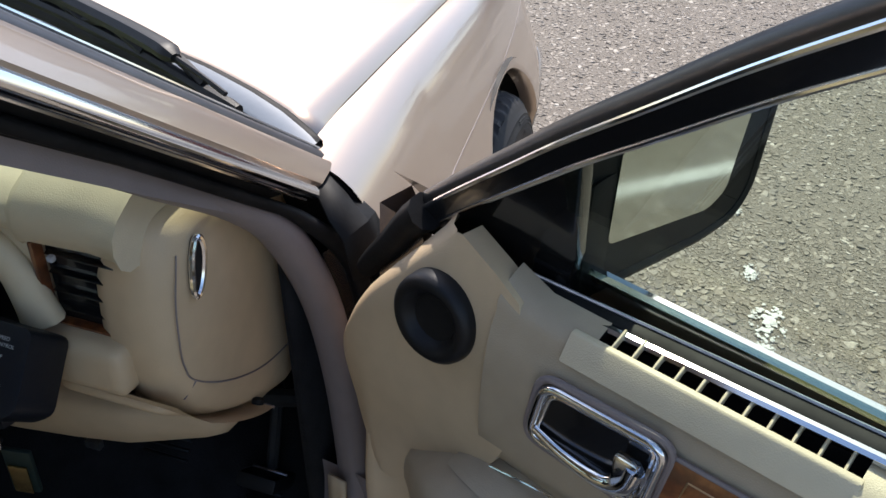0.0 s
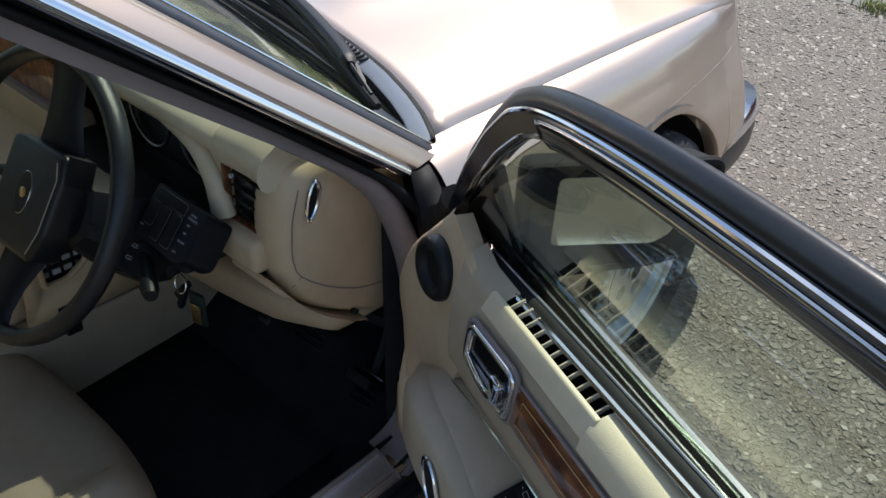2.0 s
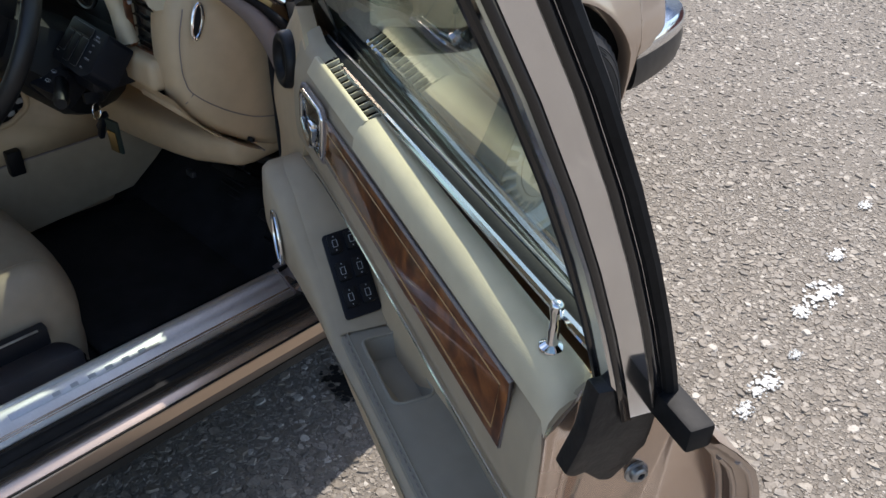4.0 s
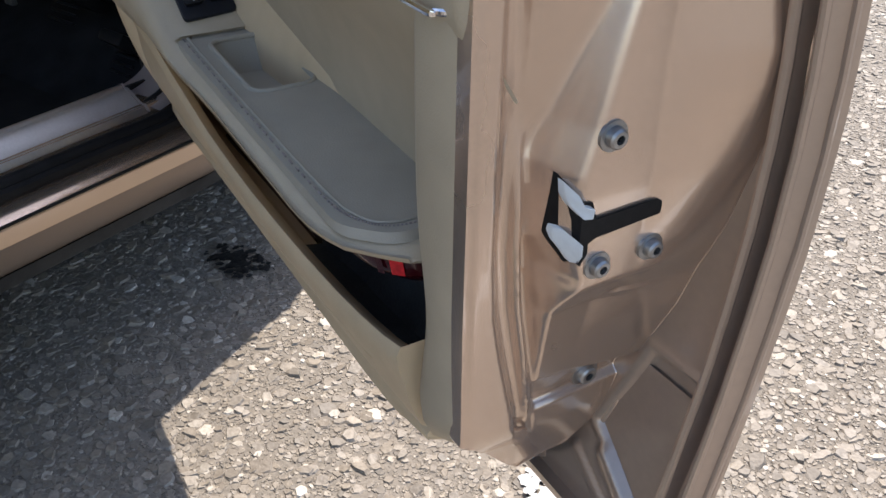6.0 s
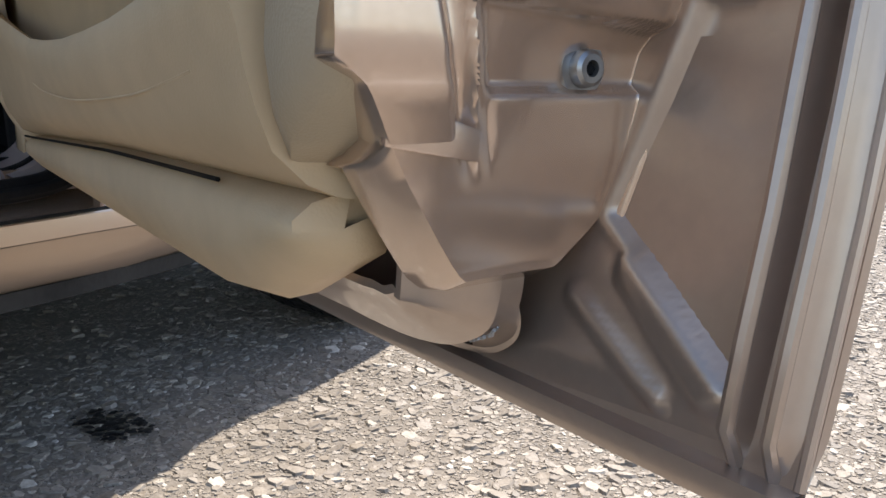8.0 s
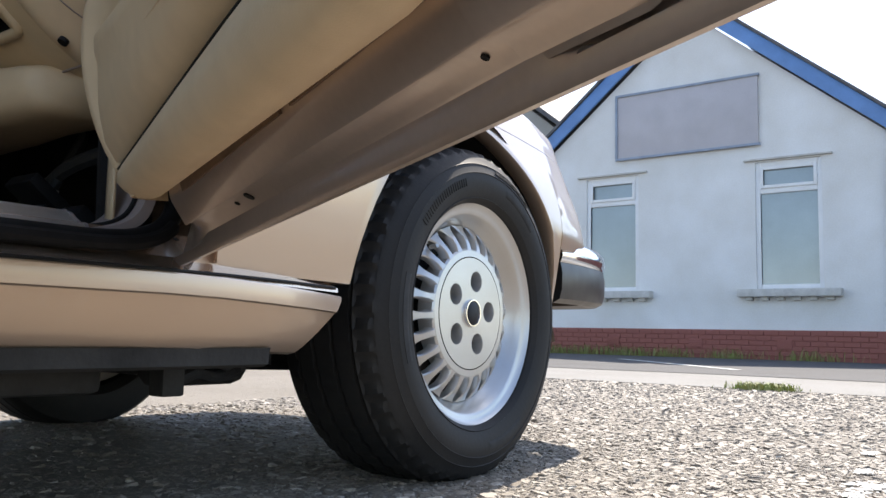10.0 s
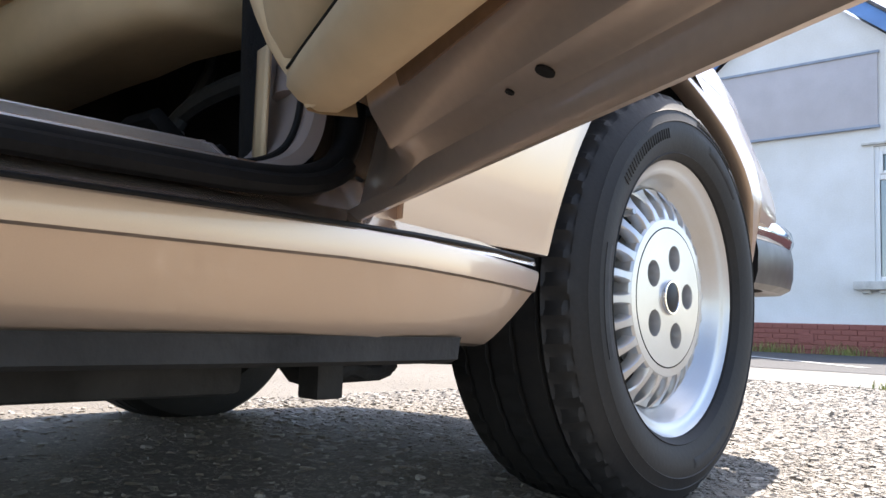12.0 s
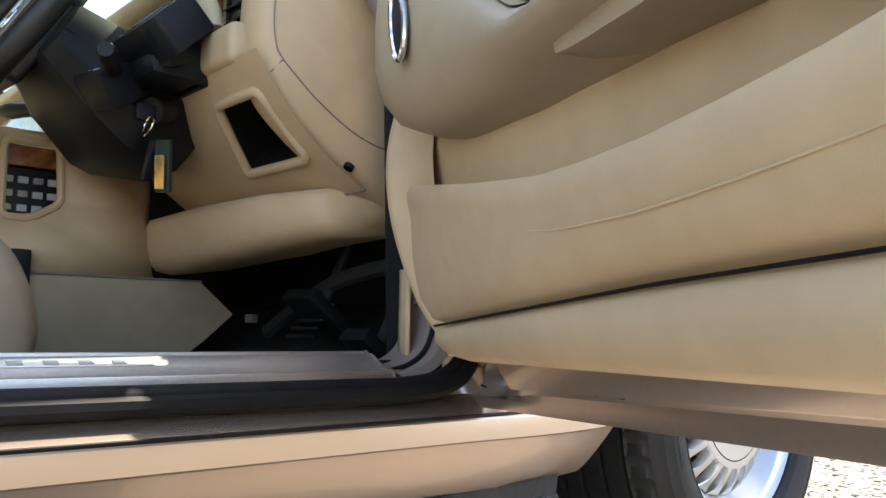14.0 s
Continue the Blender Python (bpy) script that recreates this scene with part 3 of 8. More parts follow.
def tree(name, at, height, spread, seed, label):
    rnd = random.Random(seed)
    t = thing(name, at, label, "tree")
    base = Vector(at)
    bm = bmesh.new()
    tips = []
    trunk = [base + Vector((0.08 * math.sin(k), 0.06 * math.cos(2 * k), height * 0.5 * k / 5)) for k in range(6)]
    tube(trunk, [0.14 - 0.016 * k for k in range(6)], 8, bm)
    for k in range(14):
        st = trunk[2 + k % 4]
        q = rnd.random() * math.tau
        e = st + Vector((math.cos(q) * spread * (0.3 + 0.5 * rnd.random()), math.sin(q) * spread * 0.6, height * (0.2 + 0.35 * rnd.random())))
        tube([st, (st + e) / 2 + Vector((0, 0, 0.15)), e], [0.05, 0.03, 0.01], 6, bm)
        tips += [e, (st + e) / 2, e + Vector((rnd.uniform(-0.4, 0.4), rnd.uniform(-0.4, 0.4), 0.25))]
    part("trunk", bm, BARK, t)
    bm = bmesh.new()
    for tip in tips:
        for _ in range(75):
            c = tip + Vector((rnd.gauss(0, 0.33), rnd.gauss(0, 0.33), rnd.gauss(0, 0.3)))
            r = Euler((rnd.random() * 6, rnd.random() * 6, rnd.random() * 6)).to_matrix()
            s = rnd.uniform(0.035, 0.07)
            bm.faces.new([bm.verts.new(c + r @ Vector(v) * s) for v in ((-1, 0, 0), (0, -0.5, 0.1), (1.2, 0, 0), (0, 0.5, 0.1))])
    part("crown", bm, LEAF, t, smooth=0, weld=False)


tree("tree", (0.6, FY + 5.5, 0), 3.4, 2.0, 5, "thin leafy tree behind the red yard wall")
tree("tree", (3.4, FY + 7.0, 0), 4.2, 2.4, 9, "broad leafy tree behind the red yard wall")


def blades(name, spots, label, h=0.09):
    rnd = random.Random(len(spots))
    bm = bmesh.new()
    for cx, cy, rx, ry, n in spots:
        for _ in range(n):
            x, y = cx + rnd.gauss(0, rx), cy + rnd.gauss(0, ry)
            q, l, lean_ = rnd.random() * 6.3, h * rnd.uniform(0.4, 1.3), rnd.uniform(0.2, 0.9)
            d = Vector((math.cos(q), math.sin(q), 0))
            s = Vector((-d.y, d.x, 0)) * 0.004
            a = Vector((x, y, 0))
            b, c = a + d * l * lean_ * 0.4 + Vector((0, 0, l * 0.7)), a + d * l * lean_ + Vector((0, 0, l))
            v = [bm.verts.new(p) for p in (a - s, a + s, b + s * 0.7, b - s * 0.7, c)]
            bm.faces.new(v[:4])
            bm.faces.new((v[3], v[2], v[4]))
    ob = part(name, bm, GRASSM, smooth=0, weld=False)
    return tagged(ob, label, "grass", kind="stuff")


blades("grass_tuft", [(-0.52, 3.62, 0.085, 0.05, 420), (-0.42, 3.60, 0.05, 0.03, 80)], "small tuft of yellow-green grass in tarmac", 0.04)
blades("weeds", [(x, FY - 0.18, 0.25, 0.05, 160) for x in (-6.7, -6.2, -5.6, -5.1, -4.4, -3.4, -2.2)], "weeds along the foot of the plinth", 0.16)


# ---- the car: y ahead, x to its right-hand side ----
XC = -0.775  # middle line
car = thing("car", (XC, -1.4, 0), "rose-bronze metallic saloon car parked with its driver's door open", "car")
SIDE = [(0.335, 0.090), (0.41, 0.104), (0.47, 0.116), (0.55, 0.126), (0.64, 0.134), (0.72, 0.132), (0.79, 0.118), (0.83, 0.100), (0.855, 0.070), (0.872, 0.030)]
TAPER = [(-4.3, -0.16), (-3.6, -0.04), (-2.8, 0.0), (-0.80, 0.0), (-0.4, -0.055), (0.0, -0.085), (0.2, -0.108), (0.38, -0.135), (0.55, -0.172), (0.70, -0.25), (0.78, -0.38)]
HOODZ = [(-0.75, 0.874), (-0.6, 0.863), (-0.4, 0.853), (0.0, 0.834), (0.37, 0.812), (0.55, 0.788), (0.70, 0.750), (0.78, 0.70)]
HOODX = [(-0.75, -0.048), (-0.6, -0.070), (-0.4, -0.085), (0.0, -0.112), (0.37, -0.137), (0.55, -0.160), (0.70, -0.215), (0.78, -0.33)]
# the wings lean in more than the doors above the wheel
WING = [(0.335, 0.090), (0.41, 0.104), (0.47, 0.113), (0.55, 0.120), (0.60, 0.115), (0.65, 0.102), (0.70, 0.081), (0.715, 0.074), (0.76, 0.057), (0.79, 0.044), (0.83, 0.020)]


def flip(p):
    return Vector((2 * XC - p[0], p[1], p[2]))


SCREEN_LIP = [(-0.775, -0.528), (-0.60, -0.537), (-0.488, -0.551), (-0.436, -0.560), (-0.282, -0.586), (-0.224, -0.600), (-0.156, -0.623), (-0.104, -0.646), (-0.061, -0.672), (-0.046, -0.684)]


def lip_y(x):
    """How far forward the scuttle reaches at x, alike on both sides."""
    return lerp(SCREEN_LIP, x if x > XC else 2 * XC - x)


def side_point(y, s, low):
    """A point of the wing's side: s from 0 at the lower edge to 1 at the bonnet gap."""
    top = ease(HOODZ, y)
    drop = top - 0.862
    if s < 0.72:
        z = low + (0.79 + drop - low) * (s / 0.72)
        zz = z - drop if z > 0.5 else z
        return Vector((ease(WING, max(zz, 0.335)) + ease(TAPER, y), y, z))
    k = (s - 0.72) / 0.28
    a = Vector((ease(WING, 0.79) + ease(TAPER, y), y, 0.79 + drop))
    b = Vector((ease(HOODX, y), y, top))
    c = Vector((a.x - 0.022, y, top - 0.004))
    return a * (1 - k) ** 2 + c * 2 * k * (1 - k) + b * k * k


ARCH_C, ARCH_R = Vector((0, -0.024, 0.315)), 0.388


def arch_low(y):
    d = y - ARCH_C.y
    if abs(d) < ARCH_R:
        return max(ARCH_C.z + math.sqrt(ARCH_R ** 2 - d * d), 0.345)
    return 0.345 if d < 0 else 0.475


def fender(mirror=False):
    ys = sorted(set([-0.722] + [-0.70 + 0.02 * k for k in range(14)] + [ARCH_C.y - ARCH_R * math.cos(q * math.pi / 36) for q in range(37)] + [0.36 + 0.03 * k for k in range(15)]))
    rows = []
    for y in ys:
        low = arch_low(y)
        row = [side_point(y, k / 26, low) for k in range(27)]
        if abs(y - ARCH_C.y) < ARCH_R + 0.001:
            e = row[0]
            inn = (Vector((e.x, ARCH_C.y, ARCH_C.z)) - e).normalized()
            row = [e + Vector((-0.035, 0, 0)) + inn * 0.012, e + Vector((-0.012, 0, 0)) + inn * 0.014, e + Vector((0.001, 0, 0)) + inn * 0.008] + row
        else:
            e = row[0]
            row = [e + Vector((-0.03, 0, 0.004)), e + Vector((-0.012, 0, 0)), e + Vector((-0.002, 0, 0.001))] + row
        rows.append([flip(p) for p in row] if mirror else row)
    return loft(rows)


part("front_fender", fender(), PAINT, car)
part("front_fender", fender(True), PAINT, car)
# thin shut line of the bumper filler along the wing
part("coachline", tube([Vector((ease(WING, 0.715 - (ease(HOODZ, y) - 0.862)) + ease(TAPER, y) + 0.0006, y, 0.712)) for y in (-0.66 + 0.03 * k for k in range(40))], 0.0012, 6), MAUVE, car, "thin dark coachline")


def hood():
    rows = []
    for j in range(41):
        f = j / 40
        row = []
        for i in range(31):
            g = i / 30
            x0 = ease(HOODX, -0.69 + 1.45 * f) - 0.005
            x = x0 + (2 * (XC - x0)) * g
            side = abs(2 * g - 1)
            y0 = lip_y(x) + 0.007
            y = y0 + (0.765 - y0) * f
            z = ease(HOODZ, y) + 0.055 * (1 - side ** 2.2)
            crown = math.exp(-((side - 0.38) / 0.10) ** 2) * 0.008
            z += crown * (1 if f > 0.05 else 0.4) - 0.0015
            if f > 0.97:
                z -= (f - 0.97) * 1.2
            row.append(Vector((x, y, z)))
        rows.append(row)
    return loft(rows)


part("bonnet", hood(), PAINT, car, thick=0.003)
# nose between the wings, grille panel and bumper
rows = []
for k in range(21):
    g = k / 20
    x = -0.28 + (2 * (XC + 0.28)) * g
    side = abs(2 * g - 1)
    yb = 0.80 - 0.05 * side ** 3
    rows.append([Vector((x, min(0.763, yb - 0.03), 0.694 + 0.050 * (1 - side ** 2.2))), Vector((x, yb - 0.03, 0.690 + 0.025 * (1 - side ** 2.2))), Vector((x, yb, 0.66)), Vector((x, yb + 0.01, 0.56)), Vector((x, yb, 0.50)), Vector((x, yb + 0.05, 0.485))])
part("nose_panel", loft(rows), PAINT, car)
for f in (Vector, flip):
    ends = [side_point(0.78, k / 12, 0.475) for k in range(13)]
    part("nose_corner", loft([[f(p) for p in ends], [f(Vector((-0.40, 0.772, min(p.z, 0.715)))) for p in ends], [f(Vector((-0.60, 0.755, min(p.z, 0.712)))) for p in ends]]), PAINT, car)

BUMP = [(-0.052, 0.405), (-0.058, 0.50), (-0.074, 0.62), (-0.100, 0.72), (-0.145, 0.790), (-0.26, 0.835), (-0.50, 0.865)]


def bumper_rows(sec):
    pts = smooth_line([Vector((x, y, 0)) for x, y in BUMP], 22)
    rows = []
    for i, p in enumerate(pts):
        d = pts[min(i + 1, 21)] - pts[max(i - 1, 0)]
        out = Vector((d.y, -d.x, 0)).normalized()
        rows.append([p + out * o + Vector((0, 0, z)) for o, z in sec])
    rows += [[flip(p) for p in r] for r in reversed(rows)]
    return rows


SEC_LOW = [(-0.05, 0.36), (-0.01, 0.352), (0.008, 0.362), (0.014, 0.385), (0.015, 0.425), (0.010, 0.448), (-0.05, 0.452)]
SEC_TOP = [(-0.05, 0.452), (0.010, 0.449), (0.016, 0.466), (0.012, 0.488), (-0.002, 0.503), (-0.05, 0.506)]
bumper = part("front_bumper", loft(bumper_rows(SEC_LOW), ring=True, caps=True), SATIN, car, "black bumper under a chrome blade")
part("bumper_blade", loft(bumper_rows(SEC_TOP), ring=True, caps=True), CHROME, bumper, "chrome bumper blade")
part("front_valance", loft([[Vector((x, 0.36, 0.40)), Vector((x + 0.0, 0.40, 0.30)), Vector((x - 0.02, 0.45, 0.26))] for x in (-0.06, -0.12)] + [[Vector((x, 0.70, 0.40)), Vector((x, 0.68, 0.30)), Vector((x, 0.62, 0.24))] for x in (-0.25, XC, 2 * XC + 0.25)]), PAINT, car)

# wheel wells
for mirror in (False, True):
    for yc in (0.0, -2.87):
        rows = []
        for q in range(25):
            a = -0.12 + (math.pi - 0.12) * q / 24
            rr = ARCH_R + 0.012
            r = [Vector((x, yc + ARCH_C.y - rr * math.cos(a), max(ARCH_C.z + rr * math.sin(a), 0.2))) for x in (0.01, -0.08, -0.26, -0.27)]
            if yc == 0.0:
                r[0].x = min(0.01, 0.075 + ease(TAPER, r[0].y))
            r.append(Vector((-0.27, yc + ARCH_C.y, 0.33)))
            rows.append([flip(p) for p in r] if mirror else r)
        part("wheel_well", loft(rows), UNDER, car)

# sill: painted outer panel, ledge, black lower flange, tread plate, seal
YS = [-0.42, -0.44, -0.47, -0.51, -0.56, -0.62, -0.70, -0.78, -0.9, -1.1, -1.4, -1.8, -2.2, -2.45]
SX = [(-0.78, 0.0), (-0.70, -0.004), (-0.60, -0.020), (-0.50, -0.048), (-0.41, -0.082)]
SIL = [(0.106, 0.3330), (0.1150, 0.3350), (0.1168, 0.3346), (0.1180, 0.3325), (0.1184, 0.327), (0.1180, 0.3122), (0.1178, 0.3105), (0.1145, 0.3085), (0.1128, 0.3060), (0.1065, 0.294), (0.0980, 0.279), (0.0900, 0.266), (0.0825, 0.2555), (0.0750, 0.2480), (0.064, 0.245)]


def sill_rows(mirror):
    rows = []
    for y in YS:
        row = []
        for x, z in SIL:
            cut = -0.412 - max(0, (0.345 - z)) ** 1.35 * 2.05
            yy = min(y, cut)
            tx = lerp(SX, yy)
            tz = lerp([(-0.75, 0.0), (-0.42, -0.010)], yy)
            row.append(Vector((x + tx, yy, z + tz)))
        rows.append([flip(p) for p in row] if mirror else row)
    return rows


for mirror in (False, True):
    part("sill_panel", loft(sill_rows(mirror)), PAINT, car, smooth=18)
    f = flip if mirror else Vector
    fl = [[f((x + lerp(SX, y) * 0.8, y, z)) for x, z in ((0.078, 0.2480), (0.076, 0.243), (0.074, 0.226), (0.064, 0.222), (0.060, 0.245), (0.03, 0.262), (-0.10, 0.262))] for y in (-0.57, -0.60, -0.66, -0.8, -1.2, -1.8, -2.45)]
    part("sill_flange", loft(fl), UNDER, car, "dark undersealed sill flange")
    led = [[f((x + lerp(SX, y), y, z)) for x, z in ((0.1160, 0.3300), (0.1148, 0.3368), (0.110, 0.3395), (0.098, 0.3440), (0.085, 0.3505), (0.070, 0.356), (0.064, 0.372), (0.060, 0.384), (0.02, 0.384))] for y in (-0.43, -0.55, -0.70, -0.78, -0.9, -1.3, -1.75, -2.45)]
    part("sill_ledge", loft(led), PAINT_IN, car)
    part("sill_joint", tube([f((0.1160 + lerp(SX, y), y, 0.3362)) for y in (-0.44, -0.50, -0.56, -0.62, -0.70, -0.78, -1.3, -2.4)], 0.0022, 8), RUBBER, car)
part("underbody", block((XC, -1.5, 0.24), (1.42, 1.9, 0.05), bevel=0.02), UNDER, car)
part("underbody_rail", block((-0.14, -1.35, 0.214), (0.10, 1.25, 0.060), bevel=0.012), UNDER, car)
part("underbody_rail", block((2 * XC + 0.14, -1.35, 0.208), (0.10, 1.25, 0.07), bevel=0.012), UNDER, car)
part("jack_pad", block((-0.095, -0.625, 0.207), (0.034, 0.036, 0.060), bevel=0.004), UNDER, car)
part("front_subframe", tube([(-0.16, -0.60, 0.215), (-0.3, -0.35, 0.205), (-0.5, -0.28, 0.20), (XC, -0.26, 0.20), (-1.05, -0.28, 0.20), (-1.4, -0.5, 0.21)], 0.03, 10), UNDER, car)
part("suspension_arm", tube([(-0.10, 0.0, 0.20), (-0.3, -0.10, 0.215), (-0.5, -0.25, 0.22)], [0.025, 0.022, 0.03], 10), UNDER, car)
part("brake_pipe", tube(smooth_line([(-0.12, -0.63, 0.212), (-0.14, -0.58, 0.196), (-0.16, -0.53, 0.205), (-0.19, -0.47, 0.195), (-0.22, -0.40, 0.203)], 14), 0.010, 8), UNDER, car)
part("splash_shield", loft([[Vector((-0.11 - 0.25 * (y + 0.62), y, 0.262)), Vector((-0.11 - 0.25 * (y + 0.62), y, 0.214 + 0.005 * math.sin(y * 95) + 0.003 * math.sin(y * 41)))] for y in (-0.63 + 0.006 * k for k in range(45))]), UNDER, car, "torn black splash shield edge", thick=0.003)
part("engine_tray", block((XC, 0.1, 0.27), (0.9, 0.9, 0.08), bevel=0.03), UNDER, car)

# tread plate with its lettered badge drawn as plain bars
TREAD = [(0.004, 0.388), (0.008, 0.4005), (0.011, 0.4025), (0.015, 0.4022), (0.0175, 0.3985), (0.0195, 0.3980), (0.0215, 0.3995), (0.027, 0.3980), (0.037, 0.3915), (0.047, 0.3855), (0.054, 0.3830), (0.0565, 0.3845), (0.0605, 0.3835), (0.0645, 0.3790), (0.0655, 0.3750)]
plate = part("tread_plate", loft([[Vector((x, y, z)) for x, z in TREAD] for y in (-0.852, -0.855, -1.2, -1.7)]), BRUSHED, car, "brushed aluminium tread plate", smooth=32)
part("tread_plate_end", prism([(x, -0.8475, z + 0.0008) for x, z in TREAD] + [(0.055, -0.8475, 0.374), (0.010, -0.8475, 0.384)], (0.0, -0.004, 0.0), 0.0), MAUVE, plate)
part("badge_strip", block((0.0335, -1.22, 0.3940), (0.011, 0.24, 0.0016), Euler((0, 0.57, 0)).to_matrix(), bevel=0.0005), BRUSHED, plate, "bright badge strip with plain bars")
for k in range(6):
    part("badge_bar", block((0.0340, -1.13 - 0.028 * k, 0.3948), (0.0065, 0.012, 0.0012), Euler((0, 0.57, 0)).to_matrix(), bevel=0.0003, seg=1), GREYMARK, plate)
seal_path = smooth_line([(0.0795, -1.72, 0.3660), (0.0795, -1.3, 0.3660), (0.0805, -0.95, 0.3655), (0.082, -0.84, 0.3665), (0.078, -0.785, 0.376), (0.066, -0.748, 0.398), (0.054, -0.728, 0.435), (0.044, -0.722, 0.50), (0.030, -0.722, 0.62), (0.014, -0.735, 0.76), (-0.014, -0.790, 0.845), (-0.038, -0.86, 0.905), (-0.066, -1.06, 1.055), (-0.096, -1.31, 1.225), (-0.10, -1.45, 1.245), (-0.10, -1.70, 1.245)], 90)
part("seal_lip", tube([p + Vector((0.0125, 0, -0.0050)) for p in seal_path[:30]], 0.0088, 8), RUBBER, car)
part("door_seal", tube(seal_path, [0.0120] * 32 + [0.0125 + 0.0005 * k for k in range(12)] + [max(0.006, 0.0185 - 0.0007 * k) for k in range(46)], 10), RUBBER, car, "black rubber door aperture seal")

# hinge pillar and its inner trim
jamb = [[Vector(p) for p in ((0.092, -0.695, z), (0.080, -0.690, z), (0.060, -0.690, z), (0.045, -0.700, z), (0.028, -0.715, z), (0.020, -0.728, z), (0.016, -0.740, z))] for z in (0.352, 0.42, 0.55, 0.70, 0.775)]
for r, dx in zip(jamb, (0, 0.005, 0.0, -0.02, -0.038)):
    for p in r:
        p.x += dx * (0.7 if p.x > 0.05 else 1)
part("hinge_pillar", loft(jamb), PAINT_IN, car)
for z in (0.50, 0.74):
    part("hinge", block((0.07, -0.712, z), (0.06, 0.035, 0.05), bevel=0.008), PAINT_IN, car)
part("kick_panel", loft([[Vector((-0.004 + 0.008 * k, -0.787 - 0.002 * k, z)) for k in range(4)] for z in (0.385, 0.43, 0.47, 0.497)]), TAN, car, thick=0.004)
post_in = smooth_line([(0.020, -0.762, 0.455), (0.016, -0.757, 0.50), (0.004, -0.757, 0.62), (-0.012, -0.770, 0.74), (-0.034, -0.80, 0.83), (-0.052, -0.848, 0.884), (-0.068, -0.92, 0.935), (-0.085, -1.00, 0.992)], 36)
part("post_trim", tube(post_in, [0.020 - 0.0001 * k - 0.0008 * max(0, k - 20) for k in range(36)], 12, flat=1.1), MAUVE, car, "mauve-grey vinyl pillar trim")
curve = smooth_line([(0, -0.846, 0.3805), (0, -0.815, 0.388), (0, -0.793, 0.402), (0, -0.781, 0.425), (0, -0.777, 0.455), (0, -0.778, 0.478), (0, -0.780, 0.495)], 22)
part("sill_scuff", loft([[Vector((x, p.y + dy, p.z + dz)) for x, dy, dz in ((0.068, 0.012, -0.008), (0.064, 0.003, -0.001), (0.056, 0.0, 0.0), (0.050, 0.0015, -0.0015), (0.044, 0.0, 0.0), (0.020, 0.006, 0.002), (-0.02, 0.010, 0.004))] for p in curve]), MAUVE, car, "mauve-grey vinyl fillet at the pillar foot", smooth=30)
part("scuff_groove", tube([Vector((0.047, p.y, p.z + 0.0005)) for p in curve], 0.0032, 8), RUBBER, car)


foot = [[(-0.034, -0.702, 0.857), (-0.018, -0.735, 0.866), (-0.012, -0.768, 0.864)], [(-0.028, -0.699, 0.848), (0.0, -0.727, 0.845), (0.004, -0.775, 0.840)], [(0.030, -0.724, 0.828), (0.030, -0.745, 0.828), (0.020, -0.780, 0.825)], [(0.058, -0.724, 0.780), (0.050, -0.750, 0.780), (0.030, -0.780, 0.780)]]
part("pillar_foot", loft([[Vector(p) for p in r] for r in foot]), RUBBER, car, "black cover at the pillar foot", thick=0.002)


rim = [side_point(-0.7215, k / 26, 0.345) for k in range(4, 27)]
part("wing_end", filled([[Vector((p.x - 0.003, -0.7205, p.z - 0.003)) for p in rim] + [Vector((-0.075, -0.7205, 0.82)), Vector((-0.03, -0.7205, 0.45))]]), RUBBER, car, "black closing plate behind the wing")


# ---- windscreen pillars, screen and roof ----
def along(p, d, k):
    return Vector(p) + Vector(d) * k


C0, CD = (-0.017, -0.765, 0.865), (-0.078, -0.801, 0.594)
S0, SD = (-0.033, -0.703, 0.860), (-0.136, -0.797, 0.590)
I0, ID = (-0.052, -0.838, 0.873), (-0.148, -0.811, 0.566)
KS = [-0.004 + 0.655 * k / 12 for k in range(13)]
